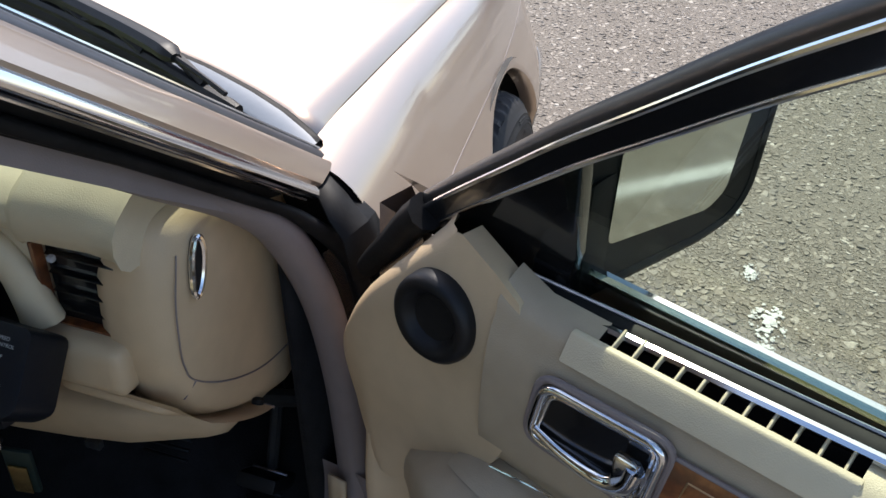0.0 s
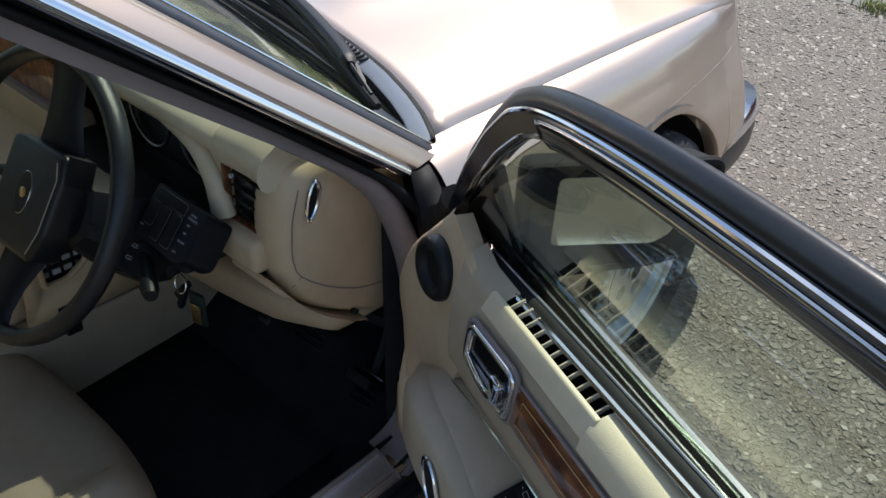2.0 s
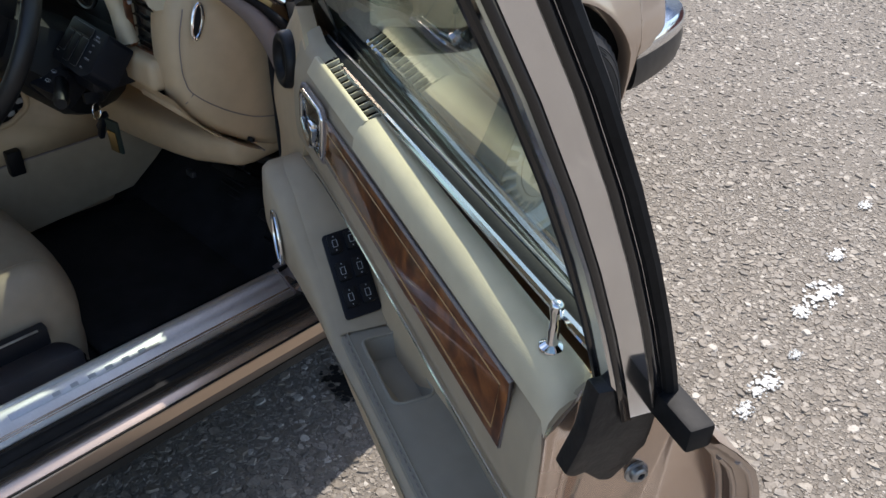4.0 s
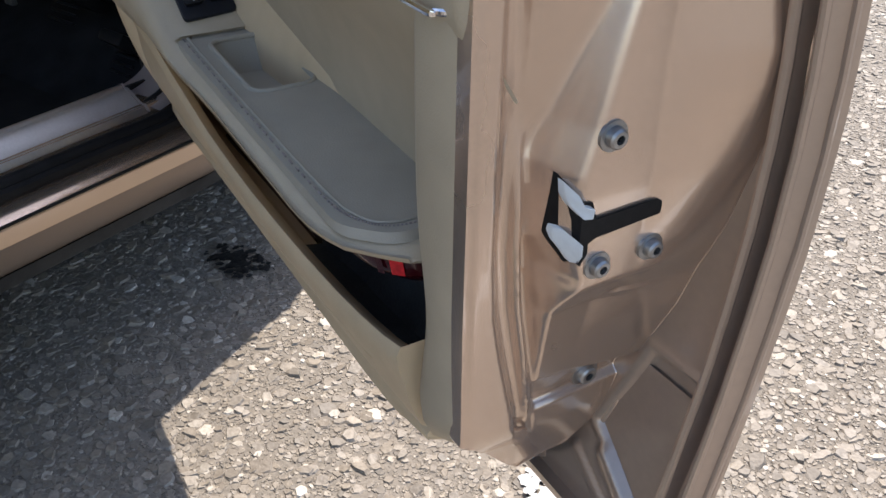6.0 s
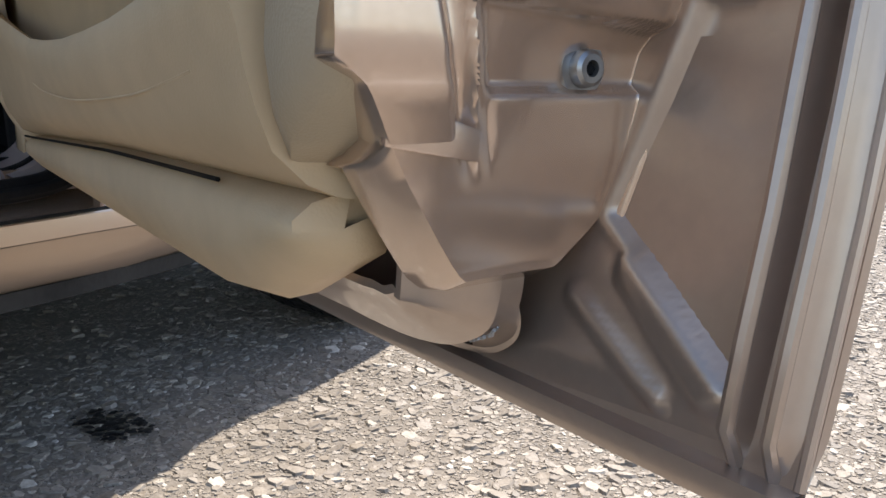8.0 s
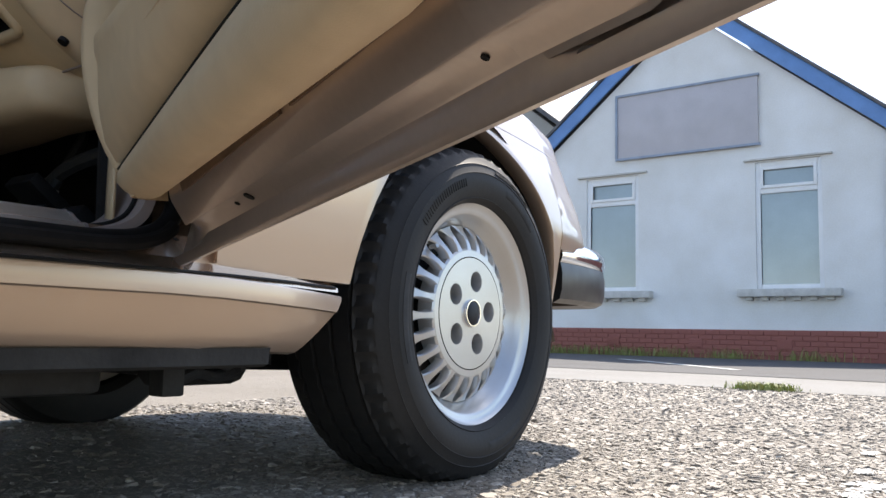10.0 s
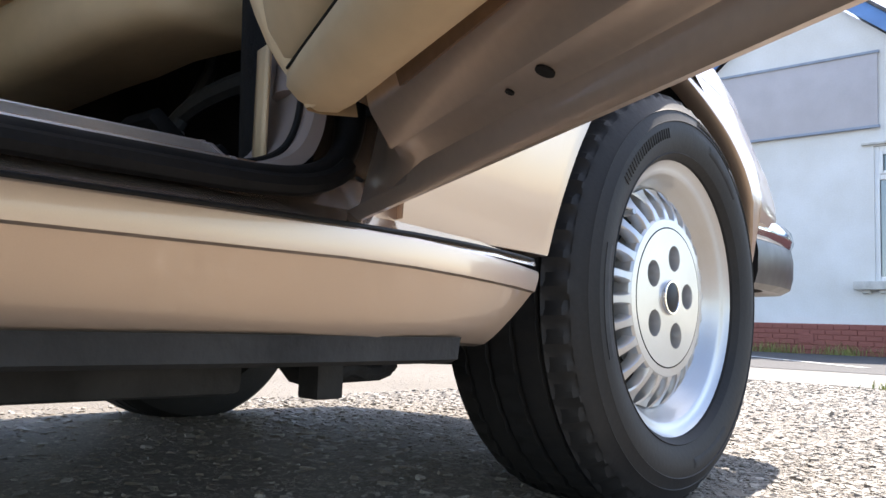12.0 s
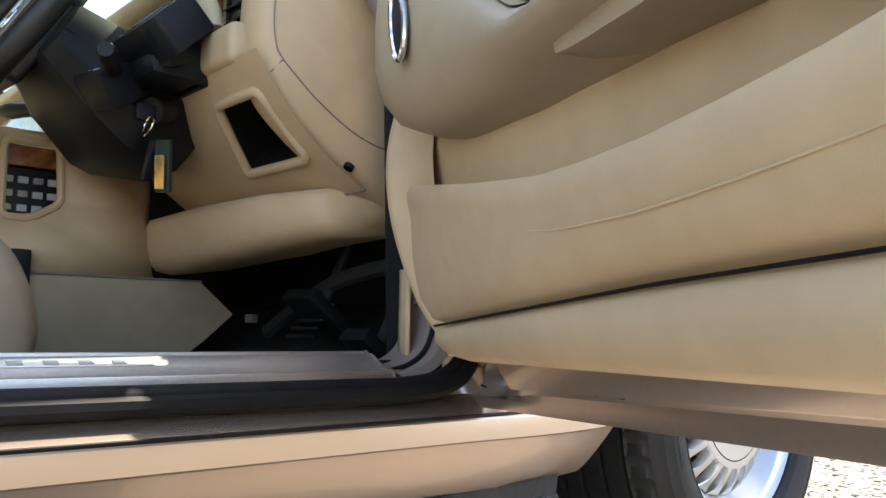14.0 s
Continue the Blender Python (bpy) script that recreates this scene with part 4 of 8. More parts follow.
for mirror in (False, True):
    f = flip if mirror else Vector
    band = []
    for k in KS:
        s, c = along(S0, SD, k), along(C0, CD, k)
        mid = (s + c) / 2 + Vector((0.009, 0.004, 0.008))
        band.append([f(p) for p in (s, s * 0.8 + mid * 0.2 + Vector((0.004, 0.002, 0.003)), mid, c * 0.75 + mid * 0.25 + Vector((0.004, 0.0, 0.002)), c)])
    part("screen_pillar", loft(band), PAINT, car)
    part("pillar_chrome", tube([f(along(C0, CD, k + 0.01) + Vector((0.003, -0.004, -0.001))) for k in KS], 0.0095, 10, flat=0.8), CHROME, car, "chrome drip strip")
    part("pillar_chrome", tube([f(along(C0, CD, k + 0.012) + Vector((0.0005, -0.0100, -0.006))) for k in KS], 0.0022, 8), CHROME, car, "chrome drip strip")
    dark, trim = [], []
    for k in KS:
        c, i = along(C0, CD, k) + Vector((0.000, -0.009, -0.005)), along(I0, ID, k + 0.04)
        b = c * 0.38 + i * 0.62 + Vector((0.002, 0.004, 0.0))
        dark.append([f(p) for p in (c, c * 0.6 + b * 0.4 + Vector((-0.006, 0.006, 0.004)), b)])
        trim.append([f(p) for p in (b + Vector((-0.002, 0, 0)), (b + i) / 2 + Vector((0.006, -0.010, -0.004)), i, i + Vector((-0.010, 0.03, 0.008))) ])
    part("pillar_rubber", loft(dark), RUBBER, car)
    part("pillar_trim", loft(trim), MAUVE, car, "mauve-grey vinyl pillar trim")
    gasket = []
    for k in KS:
        p = along(S0, SD, k)
        gasket.append([f(p + Vector(q)) for q in ((0.000, 0.000, -0.003), (0.0005, 0.003, 0.001), (-0.002, 0.006, 0.0055), (-0.008, 0.0085, 0.0085), (-0.014, 0.0095, 0.009), (-0.018, 0.0085, 0.006))])
    part("screen_rubber", loft(gasket), GASKET, car, "satin grey-black screen gasket", smooth=40)
    part("screen_rubber", tube([f(along(S0, SD, k) + Vector((0.0012, 0.0012, -0.0015))) for k in KS], 0.0022, 6), RUBBER, car)
    part("screen_trim", tube([f(along(S0, SD, k) + Vector((-0.0135, 0.0105, 0.0105))) for k in KS], 0.0016, 6), CHROME, car, "thin bright strip in the screen gasket")
rows = []
for j in range(9):
    a = along(S0, SD, 0.65 * j / 8) + Vector((-0.012, 0.006, 0.003))
    b = flip(a)
    rows.append([a.lerp(b, i / 24) + Vector((0, (0.165 if j < 9 else 0) * (1 - (2 * i / 24 - 1) ** 2) * (1 - 0.25 * j / 8), 0.012 * (1 - (2 * i / 24 - 1) ** 2))) for i in range(25)])
pane("windscreen", rows, (0, -0.003, -0.004), SCREEN, car)
# scuttle panel, its grille and the wipers
def lip_at(x):
    """A point of the scuttle's front edge."""
    side = abs((x - XC) / (XC + 0.046))
    return Vector((x, lip_y(x), 0.871 + 0.05 * (1 - min(side, 1) ** 2.2)))


xs = [-0.046 - 0.012 * k for k in range(20)] + [-0.29 - 0.044 * k for k in range(10)]
xs += [2 * XC - x for x in reversed(xs)]
SCUTTLE = [(0.004, -0.012), (0.003, 0.002), (-0.001, 0.0045), (-0.006, 0.003), (-0.030, -0.001), (-0.033, -0.004), (-0.035, -0.014), (-0.048, -0.015), (-0.064, -0.010)]
for name, mat, lab, sec in (("scuttle_lip", RUBBER, "black rubber lip of the scuttle", SCUTTLE[:4]), ("scuttle", FINISHER, "grey scuttle panel", SCUTTLE[3:6]), ("scuttle_channel", RUBBER, "black channel below the screen", SCUTTLE[5:])):
    part(name, loft([[lip_at(x) + Vector((0.25 * dy * (1 if x > XC else -1) * abs(x - XC) / 0.7, dy, dz)) for dy, dz in sec] for x in xs]), mat, car, lab, smooth=50)
for k in range(40):
    part("scuttle_slat", block(lip_at(-0.275 - 0.0115 * k) + Vector((0.0, -0.018, 0.0035)), (0.0055, 0.020, 0.004), bevel=0.001, seg=1), RUBBER, car)
wip = part("wiper", tube(smooth_line([(-0.181, -0.721, 0.955), (-0.215, -0.703, 0.958), (-0.30, -0.668, 0.963), (-0.42, -0.630, 0.972), (-0.62, -0.590, 0.985)], 20), [0.006, 0.010] + [0.0125] * 18, 8, flat=0.8), PLASTIC, car)
part("wiper_arm", tube(smooth_line([(-0.181, -0.721, 0.955), (-0.150, -0.732, 0.948), (-0.115, -0.743, 0.937)], 8), 0.0028, 6), PLASTIC, wip)
part("wiper_blade", tube(smooth_line([(-0.104, -0.741, 0.921), (-0.16, -0.722, 0.929), (-0.25, -0.687, 0.939), (-0.42, -0.636, 0.955), (-0.62, -0.596, 0.968)], 16), [0.006, 0.0075] + [0.007] * 14, 8, flat=1.0), PLASTIC, wip)
part("blade_lip", tube(smooth_line([(-0.112, -0.744, 0.914), (-0.25, -0.692, 0.929), (-0.42, -0.641, 0.945), (-0.62, -0.600, 0.957)], 16), 0.004, 6, flat=1.6), RUBBER, wip)
for k in range(5):
    part("wiper_bridge", tube(smooth_line([(-0.15 - 0.09 * k, -0.724 + 0.032 * k, 0.934 + 0.008 * k), (-0.20 - 0.09 * k, -0.702 + 0.028 * k, 0.951 + 0.007 * k), (-0.25 - 0.09 * k, -0.684 + 0.028 * k, 0.944 + 0.008 * k)], 8), 0.0055, 6), PLASTIC, wip)
part("wiper", tube(smooth_line([(-0.70, -0.54, 0.94), (-0.95, -0.56, 0.945), (-1.25, -0.64, 0.925)], 14), 0.007, 8), RUBBER, car)

rows = []
for j in range(25):
    f = j / 24
    y = -1.235 - 1.25 * f
    zc = 1.262 + 0.05 * math.sin(math.pi * min(f * 0.75 + 0.15, 1))
    row = []
    for i in range(21):
        g = 2 * i / 20 - 1
        row.append(Vector((XC + g * (XC * -1 - 0.088), y + 0.06 * (1 - g * g) * (1 - f), zc - 0.03 * abs(g) ** 3)))
    rows.append(row)
part("roof", loft(rows), PAINT, car, thick=0.02)
part("headlining", loft([[p + Vector((0, 0, -0.03)) for p in r] for r in rows]), GREIGE, car)
rows = [[Vector((x, -2.485, 1.27)), Vector((x, -3.0, 0.95))] for x in (-0.10, XC, 2 * XC + 0.10)]
pane("rear_screen", rows, (0, 0.003, -0.004), SCREEN, car)
rows = []
for j in range(13):
    f = j / 12
    y = -3.0 - 1.05 * f
    rows.append([Vector((XC + g * (0.80 - 0.1 * f), y, 0.95 - 0.07 * f + 0.02 * (1 - g * g))) for g in (i / 8 - 1 for i in range(17))])
part("boot_lid", loft(rows), PAINT, car, thick=0.004)


def rear_side(mirror):
    rows = []
    ys = [-1.70 - 0.06 * k for k in range(41)]
    for y in ys:
        d = y + 2.87 - ARCH_C.y
        low = 0.345
        if abs(d) < ARCH_R:
            low = max(0.345, ARCH_C.z + math.sqrt(ARCH_R ** 2 - d * d))
        if y < -3.3:
            low = 0.40
        row = []
        for k in range(15):
            z = low + (0.905 - low) * k / 14
            x = ease(SIDE, min(z, 0.80)) - max(0, (z - 0.80)) * 0.62 + ease(TAPER, y)
            row.append(Vector((x, y, z)))
        rows.append([flip(p) for p in row] if mirror else row)
    return rows


part("rear_door_and_wing", loft(rear_side(False)), PAINT, car)
part("rear_door_and_wing", loft(rear_side(True)), PAINT, car)
part("passenger_door", loft([[flip((ease(SIDE, min(z, 0.80)) - max(0, z - 0.8) * 0.62, y, z)) for z in (0.36 + 0.039 * k for k in range(15))] for y in (-0.705, -1.0, -1.3, -1.695)]), PAINT, car)
part("rear_panel", loft([[Vector((XC + g * 0.80, -4.06, z)) for z in (0.42, 0.6, 0.88)] for g in (-1, 0, 1)]), PAINT, car)
part("rear_bumper", block((XC, -4.12, 0.47), (1.62, 0.10, 0.14), bevel=0.03), PLASTIC, car)
for mirror in (False, True):
    f = flip if mirror else Vector
    gl = [[f((0.045 - 0.30 * (z - 0.905), y, z)) for z in (0.905, 1.08, 1.235)] for y in (-1.78, -2.1, -2.45)]
    pane("side_window", gl, (0.004, 0, 0), GLASS, car)
    if mirror:
        gl = [[f((0.045 - 0.30 * (z - 0.905), -0.75 - (z - 0.905) * 1.3 * k + (1 - k) * -0.93, z)) for z in (0.905, 1.08, 1.235)] for k in (1, 0.5, 0)]
        pane("side_window", gl, (0.004, 0, 0), GLASS, car)
    part("centre_post", loft([[f((x, y, z)) for x, y in ((0.06 - 0.30 * max(0, z - 0.9), -1.70), (0.03 - 0.30 * max(0, z - 0.9), -1.715), (0.03 - 0.30 * max(0, z - 0.9), -1.76), (0.06 - 0.30 * max(0, z - 0.9), -1.78))] for z in (0.36, 0.6, 0.9, 1.25)]), GLOSSBLACK, car)
    part("rear_post", loft([[f((0.045 - 0.3 * (z - 0.905), -2.45 - 0.9 * (1.27 - z), z)), f((0.045 - 0.3 * (z - 0.905), -2.46 - 1.6 * (1.27 - z), z))] for z in (0.905, 1.1, 1.27)]), PAINT, car, thick=0.01)


# ---- wheels ----
def wheel_at(x, y, left, near):
    zc = 0.314
    turn = Euler((0, 0, radians(2.0 if y > -1 else 0))).to_matrix()
    m = Matrix.Translation((x, y, zc)) @ turn.to_4x4()
    if left:
        m = Matrix.Translation((x, y, zc)) @ Matrix.Rotation(math.pi, 4, "Z")
    out = Vector((1, 0, 0))
    base = lathe((0, 0, 0), out, [(-0.010, 0.2070), (-0.004, 0.2125), (0.0, 0.2165), (-0.003, 0.2195), (-0.008, 0.2165)][::-1] + [(-0.0115, 0.2010), (-0.0125, 0.1955), (-0.0150, 0.1925), (-0.0270, 0.1860), (-0.0380, 0.1775), (-0.0430, 0.1735), (-0.0470, 0.1690), (-0.060, 0.1665), (-0.18, 0.1665), (-0.20, 0.20)], 72)
    w = part("wheel", base, ALLOY, car, "silver alloy wheel with many short spokes", smooth=35)
    w.matrix_basis = m
    kids = []

    def kid(name, bm, mat, label="", smooth=40):
        o = part(name, bm, mat, None, label, smooth)
        o.parent = w
        kids.append(o)
        return o
    # tyre
    sec = [(-0.010, 0.2125), (0.002, 0.2145), (0.0105, 0.2215), (0.0120, 0.2230), (0.0105, 0.2245), (0.0160, 0.236), (0.0195, 0.252), (0.0195, 0.262), (0.0178, 0.2705), (0.0192, 0.2718), (0.0180, 0.2735), (0.012, 0.288), (0.0128, 0.2892), (0.0106, 0.2908), (0.004, 0.301), (-0.003, 0.309), (-0.004, 0.3125), (-0.010, 0.3175), (-0.020, 0.3215), (-0.034, 0.3245), (-0.037, 0.3255), (-0.038, 0.3175), (-0.045, 0.3175), (-0.046, 0.3258), (-0.078, 0.3275), (-0.079, 0.319), (-0.087, 0.319), (-0.088, 0.3275), (-0.122, 0.3275), (-0.123, 0.319), (-0.131, 0.319), (-0.132, 0.3275), (-0.164, 0.3258), (-0.165, 0.3175), (-0.172, 0.3175), (-0.173, 0.3255), (-0.195, 0.321), (-0.212, 0.309), (-0.225, 0.27), (-0.222, 0.235), (-0.20, 0.213)]
    n = 216 if near else 72
    rows = []
    for k in range(n + 1):
        q = k * math.tau / n
        row = []
        for i, (s, r) in enumerate(sec):
            sweep = q - (abs(s + 0.10) * 1.5 if i > 16 else 0)
            if near and 15 <= i <= 36 and r > 0.312 and (int(round(sweep / math.tau * 108)) % 2 == 0) and (i <= 19 or i in (23, 24, 27, 28, 31, 32) or i > 34):
                r -= 0.0055 if (i <= 19 or i > 34) else 0.003
            p = Vector((s, r * math.sin(q), r * math.cos(q)))
            floor = 0.002 - zc
            if p.z < floor:
                p.x += 0.010 * (1 if s > -0.1 else -1) * min(1, (floor - p.z) / 0.012)
                p.z = floor
            row.append(p)
        rows.append(row)
    kid("tyre", loft(rows), TYRE, "black road tyre", 30)
    # face disc with five nut holes
    ring = [Vector((-0.0135, 0.1080 * math.cos(k * math.tau / 60), 0.1080 * math.sin(k * math.tau / 60))) for k in range(60)]
    holes = []
    for h in range(5):
        q = h * math.tau / 5 + 0.06
        c = Vector((-0.0135, 0.064 * math.cos(q), 0.064 * math.sin(q)))
        holes.append([c + Vector((0, 0.0205 * math.cos(k * math.tau / 24), 0.0205 * math.sin(k * math.tau / 24))) for k in range(24)])
    bm = filled([ring] + holes)
    for hl in holes:
        c = sum(hl, Vector()) / 24
        loft([hl + hl[:1], [p + Vector((-0.004, 0, 0)) - (p - c) * 0.06 for p in hl + hl[:1]], [p + Vector((-0.035, 0, 0)) - (p - c) * 0.10 for p in hl + hl[:1]]], bm=bm)
    kid("wheel_centre", bm, ALLOY, "flat centre with five nut holes", 30)
    for hl in holes:
        c = sum(hl, Vector()) / 24
        kid("wheel_nut", lathe(c + Vector((-0.045, 0, 0)), out, [(0, 0.0), (0.0, 0.012), (0.018, 0.011), (0.02, 0.006), (0.02, 0.0)][::-1], 6), RUBBER, smooth=20)
    kid("centre_groove", lathe((0, 0, 0), out, [(-0.0136, 0.1080), (-0.0170, 0.1086), (-0.0170, 0.1094), (-0.0140, 0.1102)], 72), RUBBER)
    kid("spoke_hub", lathe((0, 0, 0), out, [(-0.0140, 0.1102), (-0.0145, 0.1225), (-0.018, 0.126), (-0.05, 0.126)], 72), ALLOY)
    kid("hub_cap", lathe((0, 0, 0), out, [(-0.0137, 0.0275), (-0.0095, 0.0272), (-0.0075, 0.0260), (-0.0075, 0.0238), (-0.0092, 0.0230)], 40), CHROME, "chrome hub cap ring")
    kid("hub_badge", lathe((0, 0, 0), out, [(-0.0090, 0.0232), (-0.0070, 0.018), (-0.0058, 0.010), (-0.0054, 0.0)], 32), NAVY, "dark plain round badge")
    # spokes
    prof = [(0.122, -0.0150, 0.0110), (0.128, -0.0160, 0.0078), (0.138, -0.0190, 0.0066), (0.150, -0.0250, 0.0068), (0.159, -0.0310, 0.0088), (0.165, -0.0360, 0.0125), (0.1715, -0.0410, 0.0200)]
    rows = []
    for r, x, hw in prof:
        rows.append([Vector((x - 0.020, hw * 1.15, r)), Vector((x - 0.003, hw, r)), Vector((x, hw * 0.72, r)), Vector((x, -hw * 0.72, r)), Vector((x - 0.003, -hw, r)), Vector((x - 0.020, -hw * 1.15, r))])
    sb = loft(rows)
    bmesh.ops.recalc_face_normals(sb, faces=sb.faces)
    me = bpy.data.meshes.new("spoke")
    sb.to_mesh(me)
    sb.free()
    for poly in me.polygons:
        poly.use_smooth = True
    me.set_sharp_from_angle(angle=radians(40))
    me.materials.append(ALLOY)
    for k in range(24):
        o = new("spoke", me)
        o.parent = w
        o.matrix_basis = Matrix.Rotation(k * math.tau / 24 + 0.06, 4, "X")
    kid("brake_disc", lathe((0, 0, 0), out, [(-0.10, 0.160), (-0.10, 0.07), (-0.085, 0.07), (-0.085, 0.0)], 48), UNDER)
    kid("valve", tube([(-0.030, -0.118, 0.118), (-0.012, -0.121, 0.121)], 0.0045, 8), STEEL)
    # moulded bands on the side wall, too worn to read
    for a0, a1, r0, r1 in ((0.30, 0.78, 0.246, 0.262), (2.55, 3.05, 0.246, 0.262), (4.35, 4.95, 0.244, 0.262)):
        rows = []
        for k in range(17):
            q = a0 + (a1 - a0) * k / 16
            rows.append([Vector((x_, r_ * math.sin(q), r_ * math.cos(q))) for x_, r_ in ((0.0165, r0 - 0.001), (0.0198 + (r0 - 0.25) * 0.1, r0 + 0.001), (0.0206, (r0 + r1) / 2), (0.0204, r1 - 0.001), (0.0180, r1))])
        kid("sidewall_band", loft(rows), BAND, "worn grey moulded band", 50)
    for k in range(22):
        q = 5.35 + 0.030 * k
        kid("sidewall_mark", tube([Vector((0.0198, r_ * math.sin(q), r_ * math.cos(q))) for r_ in (0.247, 0.255, 0.262)], 0.0011, 5), TYRE)
    for r_ in (0.279, 0.2835):
        kid("sidewall_mark", tube([Vector((0.0172 - (r_ - 0.279) * 0.4, r_ * math.sin(q), r_ * math.cos(q))) for q in (0.12 + 0.02 * k for k in range(26))], 0.0011, 5), BAND)
    return w


wheel_at(0.0, 0.0, False, True)
wheel_at(2 * XC, 0.0, True, False)
wheel_at(0.0, -2.87, False, False)
wheel_at(2 * XC, -2.87, True, False)


# ---- the open driver's door: u along it from the hinge, n towards the cabin side, z up ----
DA = radians(66)
DH = Vector((0.09, -0.745, 0))
DU, DN, DZ = Vector((math.sin(DA), -math.cos(DA), 0)), Vector((-math.cos(DA), -math.sin(DA), 0)), Vector((0, 0, 1))
DM = Matrix((DU, DN, DZ)).transposed()


def W(u, n, z):
    return DH + DU * u + DN * n + DZ * z


SKIN = [(0.355, -0.003), (0.41, -0.015), (0.47, -0.027), (0.55, -0.037), (0.64, -0.044), (0.72, -0.042), (0.79, -0.032), (0.83, -0.024), (0.862, -0.012), (0.887, 0.009), (0.905, 0.040)]


def lift(u):
    return 0.037 * (u - 0.4)


FRONTDEEP = [(0.375, 0.004), (0.42, 0.012), (0.50, 0.035), (0.56, 0.05)]
# pressed steel shell: skin, hem, drain channel and bottom
sec = [(ease(SKIN, z), z) for z in (0.905, 0.898, 0.887, 0.875, 0.862, 0.845, 0.82, 0.79, 0.75, 0.70, 0.65, 0.60, 0.55, 0.50, 0.46, 0.42, 0.395, 0.375)]
low = [(-0.0035, 0.362), (0.0, 0.3575), (0.0035, 0.3575), (0.0055, 0.362), (0.0062, 0.369), (0.0085, 0.3765), (0.0110, 0.3778), (0.0145, 0.3810), (0.0225, 0.3842), (0.0265, 0.3845), (0.0300, 0.3818), (0.0315, 0.3828), (0.0455, 0.4040), (0.0472, 0.4085), (0.0535, 0.435)]
rows = []
for u in (-0.012, -0.008, 0.02, 0.055, 0.09, 0.125, 0.16, 0.2, 0.3, 0.4, 0.5, 0.6, 0.68, 0.73, 0.74, 0.75, 0.76, 0.77, 0.78, 0.82, 0.86, 0.90, 0.930, 0.943):
    f = min(max((u - 0.73) / 0.05, (0.16 - u) / 0.14, 0), 1)
    row = [W(u, n, z + (lift(u) if z < 0.5 else lift(u) * max(0, (0.6 - z) / 0.1) if z < 0.6 else 0)) for n, z in sec]
    for n, z in low:
        zz = z if n < 0.0075 else z * (1 - f) + (0.366 + (n - 0.0075) * 3.0) * f
        nn = n if n < 0.0075 else n * (1 - f) + (ease(SKIN, zz) + 0.003) * f
        row.append(W(u, nn, zz + lift(u)))
    rows.append(row)
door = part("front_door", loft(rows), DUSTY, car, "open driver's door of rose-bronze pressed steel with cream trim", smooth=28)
part("door_front_edge", loft([[W(-0.012, ease(SKIN, z), z + lift(0) * (1 if z < 0.5 else 0)), W(-0.010, lerp(FRONTDEEP, z), z), W(0.05, lerp(FRONTDEEP, z) + 0.006, z)] for z in (0.455, 0.5, 0.6, 0.7, 0.8, 0.88)]), PAINT_IN, door)
for u, r in ((0.335, 0.0050), (0.30, 0.0025), (0.055, 0.0035), (0.70, 0.0022)):
    c = W(u, 0.0180, 0.3817 + lift(u))
    part("drain_hole", lathe(c, DZ * 0.93 - DN * 0.37, [(0.0012, r), (-0.0004, r), (-0.0006, r * 0.85), (0.0006, 0.0)], 16, ref=(1, 0, 0)), RUBBER, door)

# shut face at the rear end
def left_of(a, b, n, z):
    """How far (n, z) lies on the inner side of the line a to b."""
    dn_, dz_ = b[0] - a[0], b[1] - a[1]
    return (-(dz_) * (n - a[0]) + dn_ * (z - a[1])) / math.hypot(dn_, dz_)


UB = [(0.456, 0.841), (0.479, 0.846), (0.516, 0.853), (0.527, 0.862), (0.544, 0.868), (0.576, 0.880), (0.606, 0.887), (0.64, 0.898), (0.685, 0.908), (0.726, 0.9155), (0.746, 0.9170), (0.784, 0.911), (0.82, 0.902), (0.845, 0.899), (0.872, 0.903), (0.90, 0.905)]
NIN = [(0.440, 0.070), (0.487, 0.086), (0.505, 0.099), (0.512, 0.109), (0.60, 0.110), (0.86, 0.110), (0.905, 0.080)]
# height of the lock plate, and the lines of the flutes beside it
PLATE = [(0.44, 0.838), (0.480, 0.848), (0.505, 0.853), (0.53, 0.858), (0.596, 0.872), (0.622, 0.890), (0.68, 0.893), (0.90, 0.893)]
FLUTE_A = [(0.470, 0.056), (0.511, 0.073), (0.570, 0.0865), (0.601, 0.0920), (0.641, 0.0945), (0.69, 0.0950), (0.765, 0.0950), (0.81, 0.093), (0.87, 0.088)]
FLUTE_B = [(0.470, 0.046), (0.500, 0.0550), (0.563, 0.0665), (0.600, 0.0730), (0.640, 0.0765), (0.69, 0.0775), (0.785, 0.0790), (0.81, 0.077), (0.87, 0.066)]
PLATE_L = [(0.44, 0.036), (0.470, 0.0415), (0.500, 0.0470), (0.530, 0.0530), (0.590, 0.0590), (0.612, 0.0585), (0.630, 0.0565), (0.650, 0.0630), (0.690, 0.0635), (0.7137, 0.0570), (0.80, 0.0383), (0.90, 0.02)]


def hump(x):
    x = max(0.0, min(1.0, x))
    return x * x * (3 - 2 * x)


